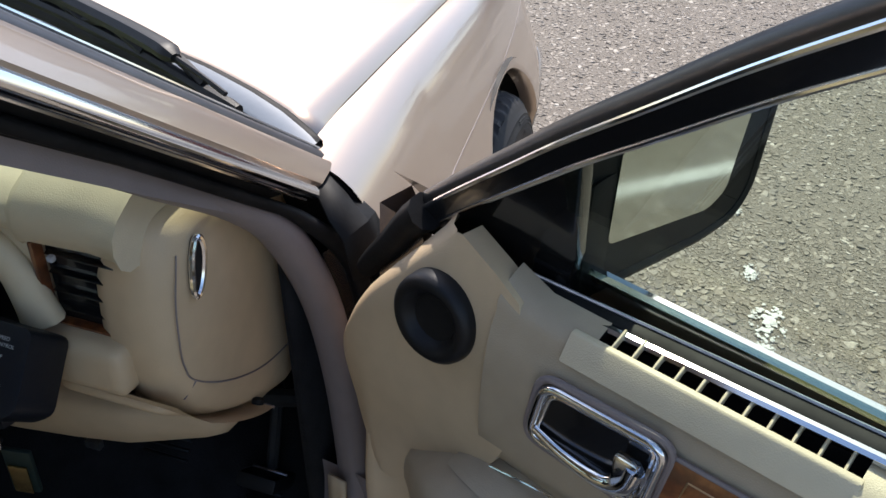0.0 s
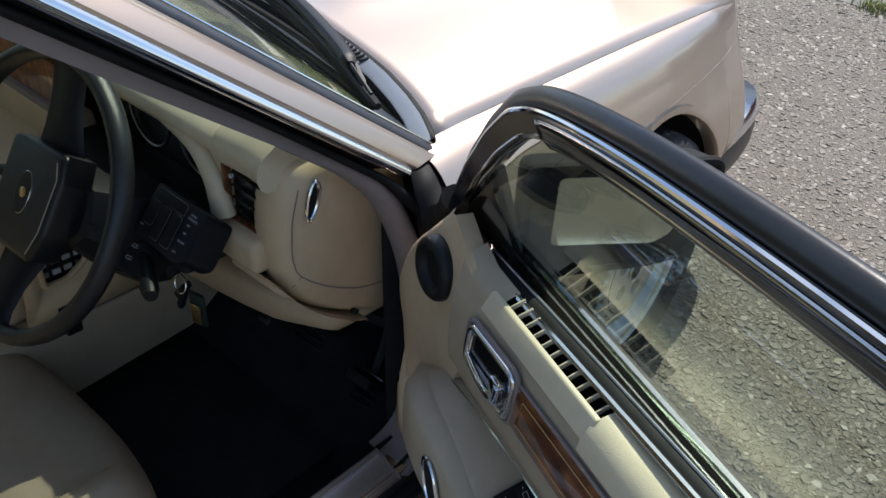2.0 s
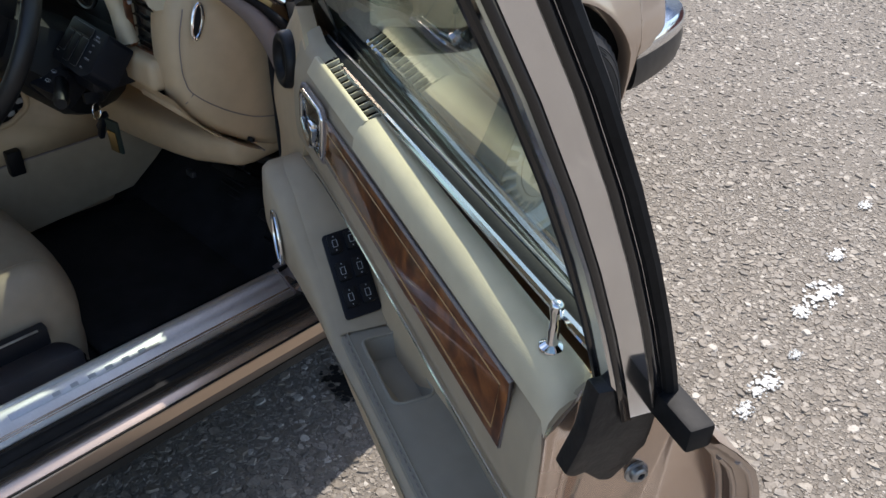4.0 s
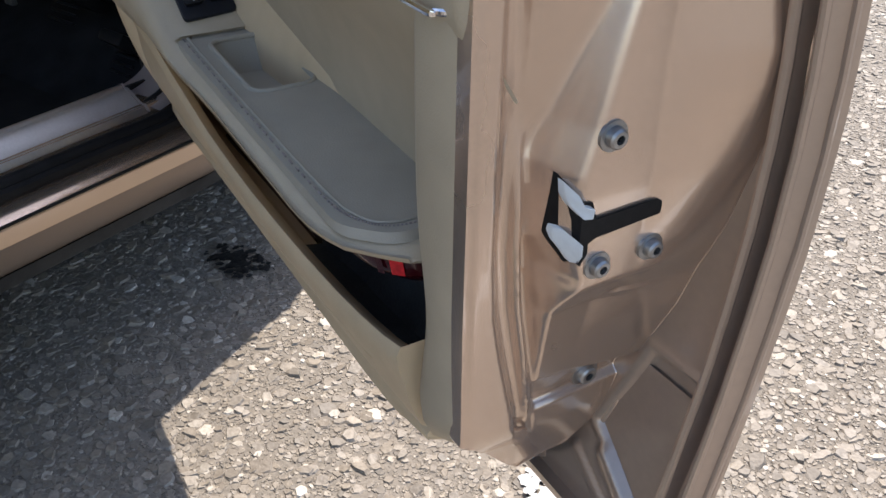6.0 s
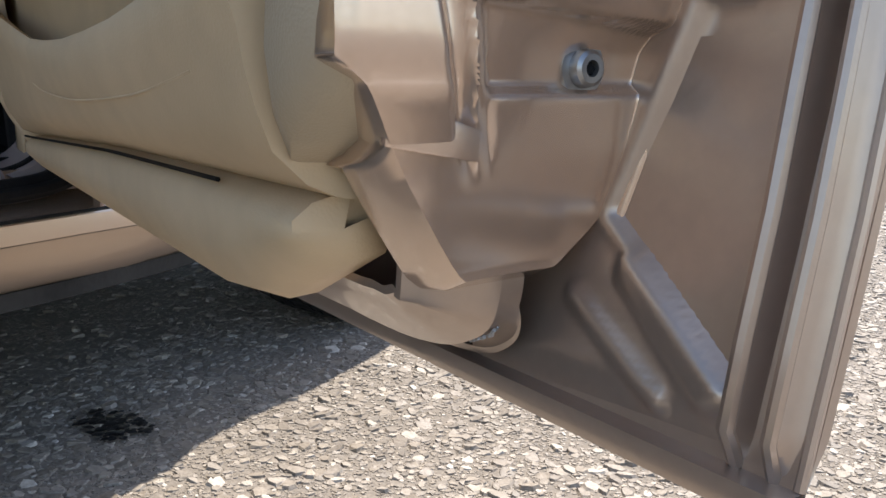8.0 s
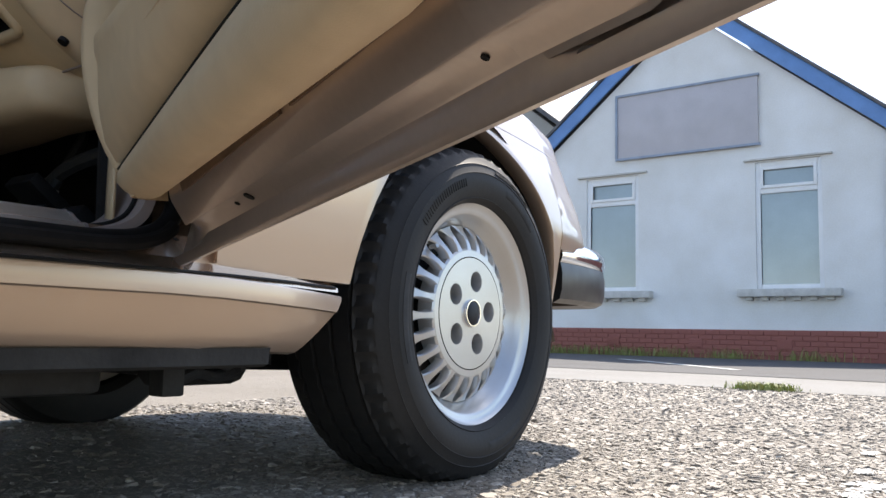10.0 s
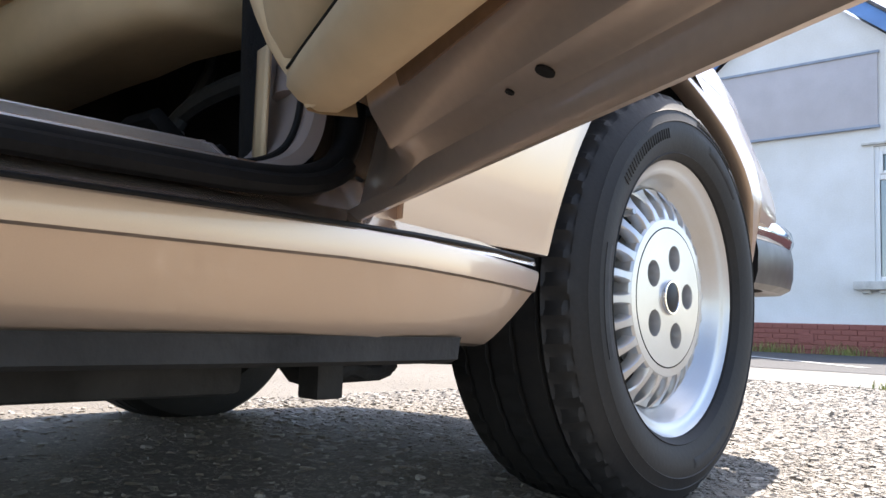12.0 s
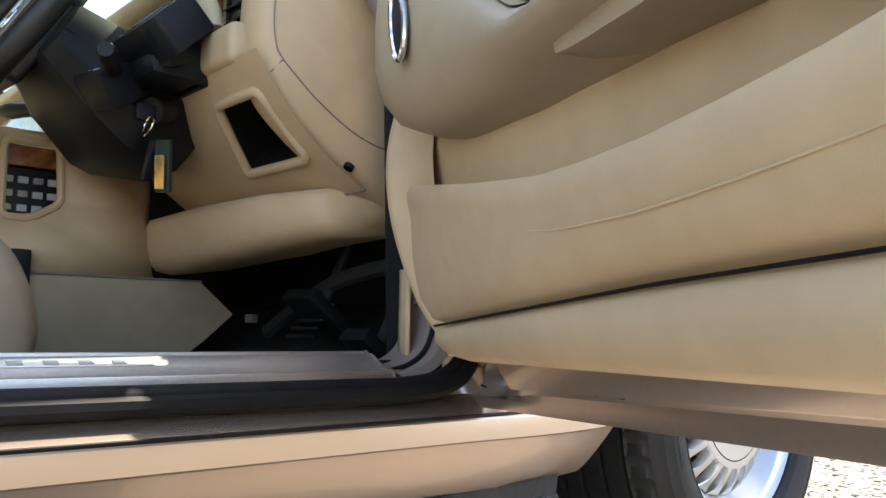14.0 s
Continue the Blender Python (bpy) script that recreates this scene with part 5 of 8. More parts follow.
def pressing(n, z):
    """Pressed shape of the shut face: inner strip, two flutes, the lock plate and the outer slopes."""
    nb, uB, top = ease(SKIN, z) + 0.010, lerp(UB, z), lerp(PLATE, z)
    fa, fb, pl = lerp(FLUTE_A, z), lerp(FLUTE_B, z), lerp(PLATE_L, z)
    low = hump((z - 0.45) / 0.07)
    strip = 0.846 + 0.022 * low
    if n > fa:
        return strip - 0.0015 * hump((n - 0.104) / 0.004)
    bed = strip - 0.0105
    if n > fb:
        k = (fa - n) / max(fa - fb, 0.004)
        return strip - 0.0105 * hump(k / 0.45) + 0.0075 * hump((k - 0.72) / 0.28) * hump((0.72 - z) / 0.06)
    # ground beside the plate: climbs towards the top, sinks beside the lock
    ground = bed + (fb - n) * 0.55 + 0.010 * hump((z - 0.70) / 0.13)
    if z < 0.72:
        ground = ground + (0.0075 * hump(1 - (fb - n) / 0.006) - (fb - n) * 0.75) * hump((0.72 - z) / 0.06)
    slope = top - max(0.0, n - pl) * 3.2
    u = max(min(slope, top), min(ground, top))
    if n < pl:
        # outboard of the plate the face rises or falls to the fold at the skin
        bend = 0.022 - 0.03 * abs(z - 0.74) if z > 0.60 else 0.03
        k = max(0.0, min(1.0, (bend - n) / max(bend - nb, 0.008)))
        u = u + (uB - top) * k
        # sunk pocket round the lowest bolt, with a ledge under it
        head = 0.533 - 0.11 * (0.05 - n)
        foot = 0.5005
        u -= 0.0062 * hump((head - z) / 0.003) * hump((z - foot) / 0.004)
    return u


def face_u(n, z):
    """The pressing, fading into a plain round foot."""
    k = hump((0.503 - z) / 0.035)
    u = pressing(n, z)
    return u + (lerp(PLATE, z) + 0.004 * hump((n - 0.02) / 0.05) - u) * k if k else u


rows = []
NZ, NN = 230, 110
for j in range(NZ + 1):
    row = []
    for i in range(NN + 1):
        f = i / NN
        zlow = 0.4365 + 0.05 * max(0.0, (0.30 - f) / 0.30) ** 1.6 + 0.018 * max(0.0, (f - 0.80) / 0.20) ** 1.5
        z = zlow + (0.905 - zlow) * (j / NZ) ** 1.15
        nin, nb = lerp(NIN, z), ease(SKIN, z) + 0.010
        n = nin + (nb - nin) * f
        e = 0.0011
        u = (2 * face_u(n, z) + face_u(n + e, z) + face_u(n - e, z) + face_u(n, z + e) + face_u(n, z - e) + face_u(n + 2 * e, z) + face_u(n - 2 * e, z)) / 8
        row.append((u, n, z))
    u, n, z = row[0]
    head = [W(u - 0.05, n - 0.006, z), W(u - 0.010, n + 0.0006, z), W(u - 0.003, n + 0.0003, z)]
    u, n, z = row[-1]
    tail = [W(u + 0.0008, n - 0.0012, z), W(u + 0.0030, n - 0.0022, z), W(u + 0.0062, n - 0.0022, z), W(u + 0.0085, n - 0.0030, z), W(u + 0.0095, n - 0.0060, z)]
    rows.append(head + [W(*p) for p in row] + tail)
rows.insert(0, [p + DU * -0.012 - DZ * 0.006 for p in rows[0]])
rows.insert(0, [p + DU * -0.020 - DZ * 0.004 for p in rows[0]])
part("shut_face", loft(rows), PAINT_IN, door, "pressed rose-bronze door end", smooth=60)
part("shut_tab", prism([W(0.852, n, z) for n, z in ((0.088, 0.4865), (0.0535, 0.4800), (0.0520, 0.4900), (0.0700, 0.4965), (0.0880, 0.4985))], DU * 0.004, 0.0012), PAINT_IN, door, "folded tab at the foot of the door end")


def pressed(u, z):
    """Relief of the outer flange: a sunk panel, two ribs and the rolled hem."""
    h = 0.0
    quad = ((0.873, 0.535), (0.917, 0.538), (0.916, 0.412), (0.847, 0.457))
    inside = min(-left_of(a, b, u, z) for a, b in zip(quad, quad[1:] + quad[:1]))
    k = max(0.0, min(1.0, (inside + 0.002) / 0.007))
    h -= 0.0055 * k * k * (3 - 2 * k)
    h += 0.0016 * math.exp(-((inside + 0.004) / 0.003) ** 2)
    for a, b, r, t in (((0.863, 0.438), (0.906, 0.408), 0.0085, 0.0040), ((0.836, 0.424), (0.885, 0.398), 0.0050, 0.0028)):
        p, q0, q1 = Vector((u, z)), Vector(a), Vector(b)
        f = max(0.0, min(1.0, (p - q0).dot(q1 - q0) / (q1 - q0).length_squared))
        d = (p - (q0 + (q1 - q0) * f)).length / r
        h += t * max(0.0, 1 - d * d) ** 0.6 if d < 1 else 0.0
    hem = ((0.9150, 0.0), (0.9180, 0.0065), (0.9210, 0.0070), (0.9245, -0.0050), (0.9285, -0.0050), (0.9310, 0.0055), (0.9350, 0.0055), (0.9385, -0.0010), (0.9420, -0.0030), (0.9435, -0.0085))
    h -= 0.007 * max(0.0, min(1.0, (0.782 - u) / 0.015))
    low_ = max(0.0, min(1.0, (z - 0.3665 - lift(u) - 0.003) / 0.014))
    return h + lerp(hem, u) * low_ - 0.003 * (1 - low_)


rows = []
cols = [0.765 + 0.0025 * k for k in range(60)] + [0.9150, 0.9165, 0.9180, 0.9195, 0.9210, 0.9228, 0.9245, 0.9265, 0.9285, 0.9298, 0.9310, 0.9330, 0.9350, 0.9368, 0.9385, 0.9420, 0.9435]
for j in range(201):
    row = []
    for u in cols:
        zb = 0.3665 + lift(u)
        z = zb + (0.903 - zb) * j / 200
        row.append(W(u, ease(SKIN, z) + 0.009 + pressed(u, z), z))
    rows.append(row)
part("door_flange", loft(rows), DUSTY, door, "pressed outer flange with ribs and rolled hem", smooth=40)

for u, r in ((0.9192, 0.0030), (0.9330, 0.0026), (0.9415, 0.0020)):
    part("hem_bead", tube([W(u, ease(SKIN, z) + 0.009 + pressed(u, z), z) for z in (0.389, 0.395, 0.402, 0.43, 0.47, 0.51, 0.55, 0.60, 0.65, 0.70, 0.74, 0.78, 0.81, 0.84, 0.86, 0.875)], r, 8), DUSTY, door)
# rounded lower corner of the pressed box behind the flange: its profile swept along the crease
BOX = ((0.0070, -0.0095), (0.0085, -0.0063), (0.0110, -0.0050), (0.0145, -0.0018), (0.0225, 0.0014), (0.0265, 0.0017), (0.0300, -0.0010), (0.0315, 0.0), (0.0455, 0.0175), (0.0472, 0.0200), (0.0535, 0.0260), (0.0540, 0.0300))
turn = smooth_line([Vector(p) for p in ((0.715, 0.0315, 0.3945), (0.740, 0.0313, 0.3947), (0.766, 0.0305, 0.3952), (0.784, 0.0285, 0.3963), (0.7997, 0.0258, 0.3985), (0.8117, 0.0232, 0.4035), (0.8190, 0.0222, 0.4080), (0.8238, 0.0215, 0.4135), (0.8262, 0.0205, 0.4215), (0.8275, 0.0200, 0.4330), (0.8290, 0.0195, 0.4500), (0.8320, 0.0190, 0.4700), (0.8360, 0.0190, 0.4900), (0.8400, 0.0190, 0.5160), (0.8520, 0.0190, 0.5440), (0.8620, 0.0190, 0.5700))], 56)


def on_box(k, n, d):
    """A point of the swept box: k along the crease, d inwards from it."""
    t = (turn[min(k + 1, 55)] - turn[max(k - 1, 0)]).normalized()
    g = max(0.0, min(1.0, (k - 12) / 16))
    p = turn[k]
    if n < 0.032:
        d = d * (1 - g) + 0.001 * g
        n = p.y - (0.0315 - n) * (1 - 0.55 * g)
        return W(p.x - t.z * d, n, p.z + t.x * d)
    d *= 1 - 0.25 * g
    return W(p.x - t.z * d, n, p.z + t.x * d)


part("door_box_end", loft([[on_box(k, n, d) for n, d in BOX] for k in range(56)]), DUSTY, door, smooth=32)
part("drain_hole", lathe(on_box(12, 0.0145, -0.0016) - DZ * 0.0014, DZ * 0.93 - DN * 0.37, [(0.0016, 0.0042), (-0.0002, 0.0042), (-0.0004, 0.0034), (0.0006, 0.0)], 16, ref=(1, 0, 0)), RUBBER, door)
flaw = random.Random(14)
for k in range(9):
    i = 14 + k
    n0 = 0.0185 + 0.0006 * k + flaw.uniform(-0.002, 0.002)
    part("paint_scratch", tube([on_box(i, n0, -0.0008), on_box(i + 1, n0 + flaw.uniform(0.0, 0.003), -0.0008)], flaw.uniform(0.0005, 0.0011), 5), GREYMARK, door)


def bolt(u, n, z, r=0.0095):
    prof = [(0.0, r * 1.45), (0.0018, r * 1.4), (0.002, r), (0.0055, r * 0.92), (0.0065, r * 0.72), (0.0066, r * 0.42), (0.003, r * 0.38), (0.003, 0.0)]
    part("bolt", lathe(W(u, n, z), DU, prof, 20), STEEL, door, "steel socket-head bolt", smooth=25)
    part("bolt_socket", lathe(W(u + 0.0034, n, z), DU, [(0, r * 0.40), (0.0012, r * 0.36), (0.0012, 0.0)], 6), RUBBER, door)


for u, n, z, r in ((0.894, 0.051, 0.871, 0.0105), (0.894, 0.040, 0.820, 0.0105), (0.902, 0.050, 0.711, 0.008), (0.900, 0.047, 0.637, 0.008), (0.897, 0.013, 0.638, 0.008), (0.858, 0.004, 0.510, 0.010)):
    bolt(face_u(n, z) - 0.0006, n, z, r * 0.70)
# lock mouth: dark slot with white nylon jaws
mouth = [(0.0662, 0.6890, 0.8798), (0.0687, 0.6894, 0.8761), (0.0692, 0.6537, 0.8718), (0.0683, 0.6504, 0.8746), (0.0622, 0.6393, 0.8823), (0.0625, 0.6450, 0.8897), (0.0628, 0.6600, 0.8918), (0.0634, 0.6790, 0.8922), (0.0653, 0.6839, 0.8867)]
part("lock_mouth", prism([W(u - 0.004, n, z) for n, z, u in mouth], DU * 0.0052, 0.0), RUBBER, door, "dark lock opening")
slot = [(0.0634, 0.679), (0.0628, 0.660), (0.0625, 0.645), (0.0610, 0.6427), (0.0570, 0.6489), (0.0573, 0.6549), (0.0525, 0.6570), (0.0124, 0.6592), (0.0120, 0.6630), (0.0125, 0.6665), (0.0157, 0.6685), (0.0538, 0.6678), (0.0574, 0.6783)]
part("lock_slot", prism([W(0.888, n, z) for n, z in slot], DU * 0.0062, 0.0), RUBBER, door, "dark striker slot")
for jaw in (((0.0680, 0.6876, 0.8784), (0.0651, 0.6836, 0.8873), (0.0640, 0.6792, 0.8912), (0.0592, 0.6772, 0.8929), (0.0596, 0.6719, 0.8926), (0.0637, 0.6719, 0.8911), (0.0662, 0.6756, 0.8836), (0.0674, 0.6797, 0.8800)), ((0.0685, 0.6603, 0.8745), (0.0666, 0.6614, 0.8809), (0.0629, 0.6574, 0.8918), (0.0625, 0.6508, 0.8915), (0.0622, 0.6448, 0.8884), (0.0632, 0.6429, 0.8831), (0.0678, 0.6521, 0.8762), (0.0687, 0.6563, 0.8737))):
    part("lock_jaw", prism([W(u - 0.004, n, z) for n, z, u in jaw], DU * 0.0098, 0.0005), WHITEPLASTIC, door, "white nylon lock jaw")
# black boot where the window post enters the door, and the seal block beside it
BOOT = material("creased_rubber", (0.014, 0.014, 0.015), 0.33, vary=0.2, scale=10, fine=55, bump=0.9, spec=0.4)
boot = [(0.113, 0.859), (0.105, 0.854), (0.097, 0.855), (0.090, 0.848), (0.084, 0.842), (0.074, 0.838), (0.067, 0.845), (0.059, 0.852), (0.055, 0.860), (0.050, 0.864), (0.048, 0.878), (0.047, 0.895), (0.047, 0.925), (0.098, 0.930), (0.102, 0.89)]
part("post_boot", prism([W(0.884, n, z) for n, z in boot], DU * 0.016, 0.006), BOOT, door, "crumpled black rubber boot")
part("belt_seal_end", block(W(0.912, 0.044, 0.908), (0.055, 0.020, 0.020), DM, bevel=0.003), RUBBER, door, "square black seal end")

# ---- cream trim ----
FRONT = [(0.640, 0.060), (0.652, 0.036), (0.670, 0.022), (0.70, 0.010), (0.742, -0.006), (0.765, -0.004), (0.78, 0.000), (0.827, 0.025), (0.879, 0.070), (0.93, 0.114)]
UPPER = [(0.60, 0.060), (0.66, 0.066), (0.70, 0.078), (0.735, 0.100), (0.752, 0.112), (0.763, 0.1155), (0.80, 0.1165), (0.84, 0.1155), (0.872, 0.1105), (0.890, 0.102), (0.899, 0.090), (0.903, 0.076)]


def upper_rows(u):
    zt = lerp([(0.10, 0.03), (0.13, 0.028), (0.20, 0.0)], u)
    return [W(min(u, 0.852) if z < 0.752 else u, n, z + (zt * max(0, (z - 0.84) / 0.06) if z > 0.84 else 0)) for n, z in [(ease(UPPER, z) if z < 0.88 else lerp(UPPER, z), z) for z in (0.60, 0.63, 0.66, 0.68, 0.70, 0.72, 0.735, 0.745, 0.752, 0.758, 0.763, 0.78, 0.80, 0.82, 0.84, 0.855, 0.868, 0.878, 0.886, 0.892, 0.897, 0.900, 0.903)]]


us = [0.17, 0.20, 0.235, 0.25, 0.31, 0.37, 0.43, 0.48, 0.54, 0.60, 0.66, 0.72, 0.76, 0.80, 0.822, 0.838, 0.849, 0.856, 0.860]
rows = [upper_rows(u) for u in us]
end = rows[-1]
rows.append([p - DN * 0.004 + DU * 0.004 for p in end])
rows.append([p - DN * 0.012 + DU * 0.006 for p in end])
rows.append([p - DN * 0.016 - DU * 0.006 for p in end])
bm = loft(rows)
gone = [f for f in bm.faces if all(0.2495 < (v.co - DH).dot(DU) < 0.4305 and v.co.z > 0.8915 for v in f.verts)]
bmesh.ops.delete(bm, geom=gone, context="FACES")
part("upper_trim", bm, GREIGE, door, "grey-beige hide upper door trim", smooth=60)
# top roll, a separate padded strip; sunlight is put into its paler cream
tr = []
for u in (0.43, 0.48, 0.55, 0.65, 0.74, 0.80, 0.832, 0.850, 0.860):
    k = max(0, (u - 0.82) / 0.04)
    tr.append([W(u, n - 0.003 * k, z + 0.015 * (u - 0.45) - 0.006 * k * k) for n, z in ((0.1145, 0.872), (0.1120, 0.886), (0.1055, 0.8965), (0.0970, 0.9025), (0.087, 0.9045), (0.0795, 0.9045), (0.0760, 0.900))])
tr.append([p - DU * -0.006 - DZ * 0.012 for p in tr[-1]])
part("top_roll", loft(tr), CREAM, door, "hide top roll, sunlight painted in as a paler cream", smooth=60)
# front corner with the tweeter: rounded flap standing ahead of the main trim
rows = []
for j in range(25):
    z = 0.643 + (0.928 - 0.643) * (j / 24) ** 1.25
    uf = ease(FRONT, z)
    ub = lerp([(0.645, 0.078), (0.655, 0.100), (0.665, 0.115), (0.698, 0.154), (0.734, 0.182), (0.76, 0.195), (0.86, 0.198), (0.90, 0.187), (0.915, 0.155), (0.928, 0.125)], z)
    nface = lerp([(0.645, 0.119), (0.67, 0.113), (0.70, 0.110), (0.76, 0.112), (0.85, 0.108), (0.90, 0.100), (0.928, 0.094)], z)
    rows.append([W(uf - 0.004, 0.040, z), W(uf - 0.007, 0.075, z), W(uf - 0.004, nface - 0.016, z), W(uf + 0.002, nface - 0.006, z), W(uf + 0.010, nface - 0.001, z)] + [W(uf + 0.010 + (ub - uf - 0.010) * k / 6, nface + 0.001, z) for k in range(1, 7)] + [W(ub + 0.002, nface - 0.02, z)])
part("tweeter_panel", loft(rows), TAN, door, "grey-beige corner panel round the tweeter", smooth=60)
sp = W(0.116, 0.1145, 0.853)
ax = (DN + DZ * 0.06 + DU * 0.05).normalized()
part("tweeter", lathe(sp, ax, [(-0.014, 0.0400), (-0.002, 0.0397), (0.003, 0.0385), (0.0065, 0.0350), (0.0072, 0.0310), (0.0060, 0.0270), (0.0015, 0.0235), (-0.003, 0.0205), (-0.004, 0.014), (-0.004, 0.0)], 40), PLASTIC, door, "round black tweeter")
part("tweeter_cone", lathe(sp, ax, [(-0.0022, 0.0202), (-0.0030, 0.016), (-0.0036, 0.010), (-0.0036, 0.0)], 32), RUBBER, door)

# demister grille between the roll and the window
well = [W(0.25, 0.1005, 0.8935), W(0.43, 0.1005, 0.8935), W(0.43, 0.0765, 0.903), W(0.25, 0.0765, 0.903)]
bm = loft([well + well[:1], [p - DZ * 0.035 for p in well + well[:1]]])
bm.faces.new([bm.verts.new(p - DZ * 0.035) for p in well])
part("demister_slot", bm, RUBBER, door, "dark demister slot", smooth=0)
part("demister_frame", prism([W(0.232, 0.1125, 0.880), W(0.432, 0.1125, 0.883), W(0.432, 0.1005, 0.9035), W(0.232, 0.1005, 0.900)], -DN * 0.006, 0.002), CREAM, door)
for k in range(11):
    u = 0.262 + 0.0158 * k
    part("demister_slat", block(W(u, 0.089, 0.8985), (0.0020, 0.026, 0.006), DM @ Euler((0.35, 0, 0)).to_matrix().inverted(), bevel=0.0006, seg=1), CREAM, door)

# wood fillet with its boxwood line
WC = [(0.332, 0.860), (0.822, 0.875), (0.8165, 0.804), (0.326, 0.804)]
wc = [W(u, 0.1155 if z > 0.84 else 0.1172, z) for u, z in WC]
part("wood_fillet", prism([p - DN * 0.001 for p in wc], DN * 0.0035, 0.0012), WOOD, door, "lacquered burr walnut fillet")
inner = [W(u + (0.012 if u < 0.5 else -0.012), (0.1155 if z > 0.84 else 0.1172) + 0.0026, z + (-0.011 if z > 0.84 else 0.011)) for u, z in WC]
part("boxwood_line", tube(inner + inner[:1], 0.0009, 6), INLAY, door)
part("fillet_shadow_gap", tube(wc + wc[:1], 0.0022, 6), MAUVE, door)

# chrome waist strip
strip = smooth_line([W(0.185, 0.114, 0.738), W(0.24, 0.1165, 0.752), W(0.34, 0.1172, 0.763), W(0.5, 0.1172, 0.7655), W(0.7, 0.1172, 0.7625), W(0.83, 0.1172, 0.7625), W(0.845, 0.115, 0.7635), W(0.856, 0.106, 0.765), W(0.861, 0.094, 0.766)], 60)
part("waist_strip", tube(strip, [0.0012 + 0.0006 * min(k / 20, 1) for k in range(52)] + [0.0024, 0.003, 0.0036, 0.004, 0.0044, 0.0046, 0.0046, 0.0042], 8), CHROME, door, "thin chrome strip ending in a bright finial")

# release handle in its chrome bezel
HB = [(0.229, 0.8595), (0.325, 0.8645), (0.3175, 0.801), (0.2205, 0.806)]


def rounded(pts, r, n=5):
    """A closed outline with its corners rounded."""
    out = []
    P = [Vector(p) for p in pts]
    for i, p in enumerate(P):
        a, b = P[i - 1], P[(i + 1) % len(P)]
        d0, d1 = (a - p).normalized(), (b - p).normalized()
        for k in range(n + 1):
            t = k / n
            s, e = p + d0 * r, p + d1 * r
            out.append(s * (1 - t) ** 2 + p * 2 * t * (1 - t) + e * t * t)
    return out


hb = rounded([W(u, 0.1185, z) for u, z in HB], 0.014)
handle = part("door_handle", tube(hb + hb[:2], 0.0040, 10), CHROME, door, "chrome door release bezel")
hb2 = rounded([W(u + (0.005 if u < 0.27 else -0.005), 0.1178, z + (-0.005 if z > 0.83 else 0.005)) for u, z in HB], 0.011)
part("handle_inner_ring", tube(hb2 + hb2[:2], 0.0022, 8), CHROME, door)
part("handle_recess", prism([p - DN * 0.001 for p in hb2], -DN * 0.012, 0.0), GLOSSBLACK, door, smooth=0)
hb0 = rounded([W(u + (-0.006 if u < 0.27 else 0.006), 0.1165, z + (0.006 if z > 0.83 else -0.006)) for u, z in HB], 0.016)
part("handle_surround", tube(hb0 + hb0[:2], 0.003, 8), MAUVE, door)
part("release_lever", tube(smooth_line([W(0.226, 0.120, 0.815), W(0.255, 0.1225, 0.8095), W(0.288, 0.125, 0.811), W(0.305, 0.126, 0.822), W(0.310, 0.1255, 0.842)], 18), [0.003 + 0.0002 * k for k in range(18)], 10, flat=1.3), CHROME, door, "chrome release lever")
part("lever_pad", block(W(0.304, 0.1255, 0.832), (0.018, 0.009, 0.030), DM, bevel=0.003), CHROME, door)

# sill lock button
pin = [(0.0, 0.0135), (0.002, 0.0130), (0.004, 0.0095), (0.006, 0.0065), (0.012, 0.0056), (0.022, 0.0060), (0.030, 0.0052), (0.038, 0.0050), (0.046, 0.0066), (0.052, 0.0072), (0.056, 0.0064), (0.0585, 0.0035), (0.059, 0.0)]
pin = [(h * 0.70, r * 0.72) for h, r in pin]
part("lock_button", lathe(W(0.828, 0.090, 0.9075), DZ, pin, 24, ref=(1, 0, 0)), CHROME, door, "chrome sill lock button")

# armrest
AT = [(0.10, 0.690), (0.14, 0.722), (0.18, 0.738), (0.22, 0.737), (0.27, 0.722), (0.325, 0.690), (0.42, 0.627), (0.46, 0.6195), (0.80, 0.617)]
AO = [(0.10, 0.118), (0.13, 0.150), (0.17, 0.172), (0.22, 0.178), (0.30, 0.168), (0.40, 0.153), (0.55, 0.148), (0.74, 0.148), (0.775, 0.142), (0.80, 0.124), (0.81, 0.100)]
AB = [(0.10, 0.640), (0.15, 0.612), (0.22, 0.598), (0.35, 0.592), (0.45, 0.594), (0.60, 0.600), (0.81, 0.603)]
rows = []
for k in range(49):
    u = 0.095 + (0.808 - 0.095) * k / 48
    zt, no, zb = ease(AT, u) - 0.002, ease(AO, u), ease(AB, u)
    ni = 0.054
    h = zt - zb
    cut = 0.030 if 0.448 < u < 0.582 else 0.0
    rows.append([W(u, ni, zt - cut), W(u, no - 0.026, zt - cut), W(u, no - 0.022, zt), W(u, no - 0.008, zt - 0.002), W(u, no - 0.002, zt - 0.008), W(u, no, zt - 0.35 * h), W(u, no - 0.001, zt - 0.6 * h), W(u, no - 0.010, zt - 0.84 * h), W(u, no - 0.026, zb + 0.002), W(u, no - 0.05, zb - 0.004), W(u, ni, zb - 0.012)])
rows.insert(0, [p + DU * -0.004 - (p - sum(rows[0], Vector()) / 11) * 0.25 for p in rows[0]])
part("armrest", loft(rows, ring=True, caps=True), GREIGE, door, "grey-beige hide armrest", smooth=60)
# its grey-beige top pad with the cup recess
cup = rounded([W(0.455, 0.118, 0.6215), W(0.455, 0.066, 0.6215), W(0.575, 0.066, 0.6215), W(0.575, 0.118, 0.6215)], 0.014)
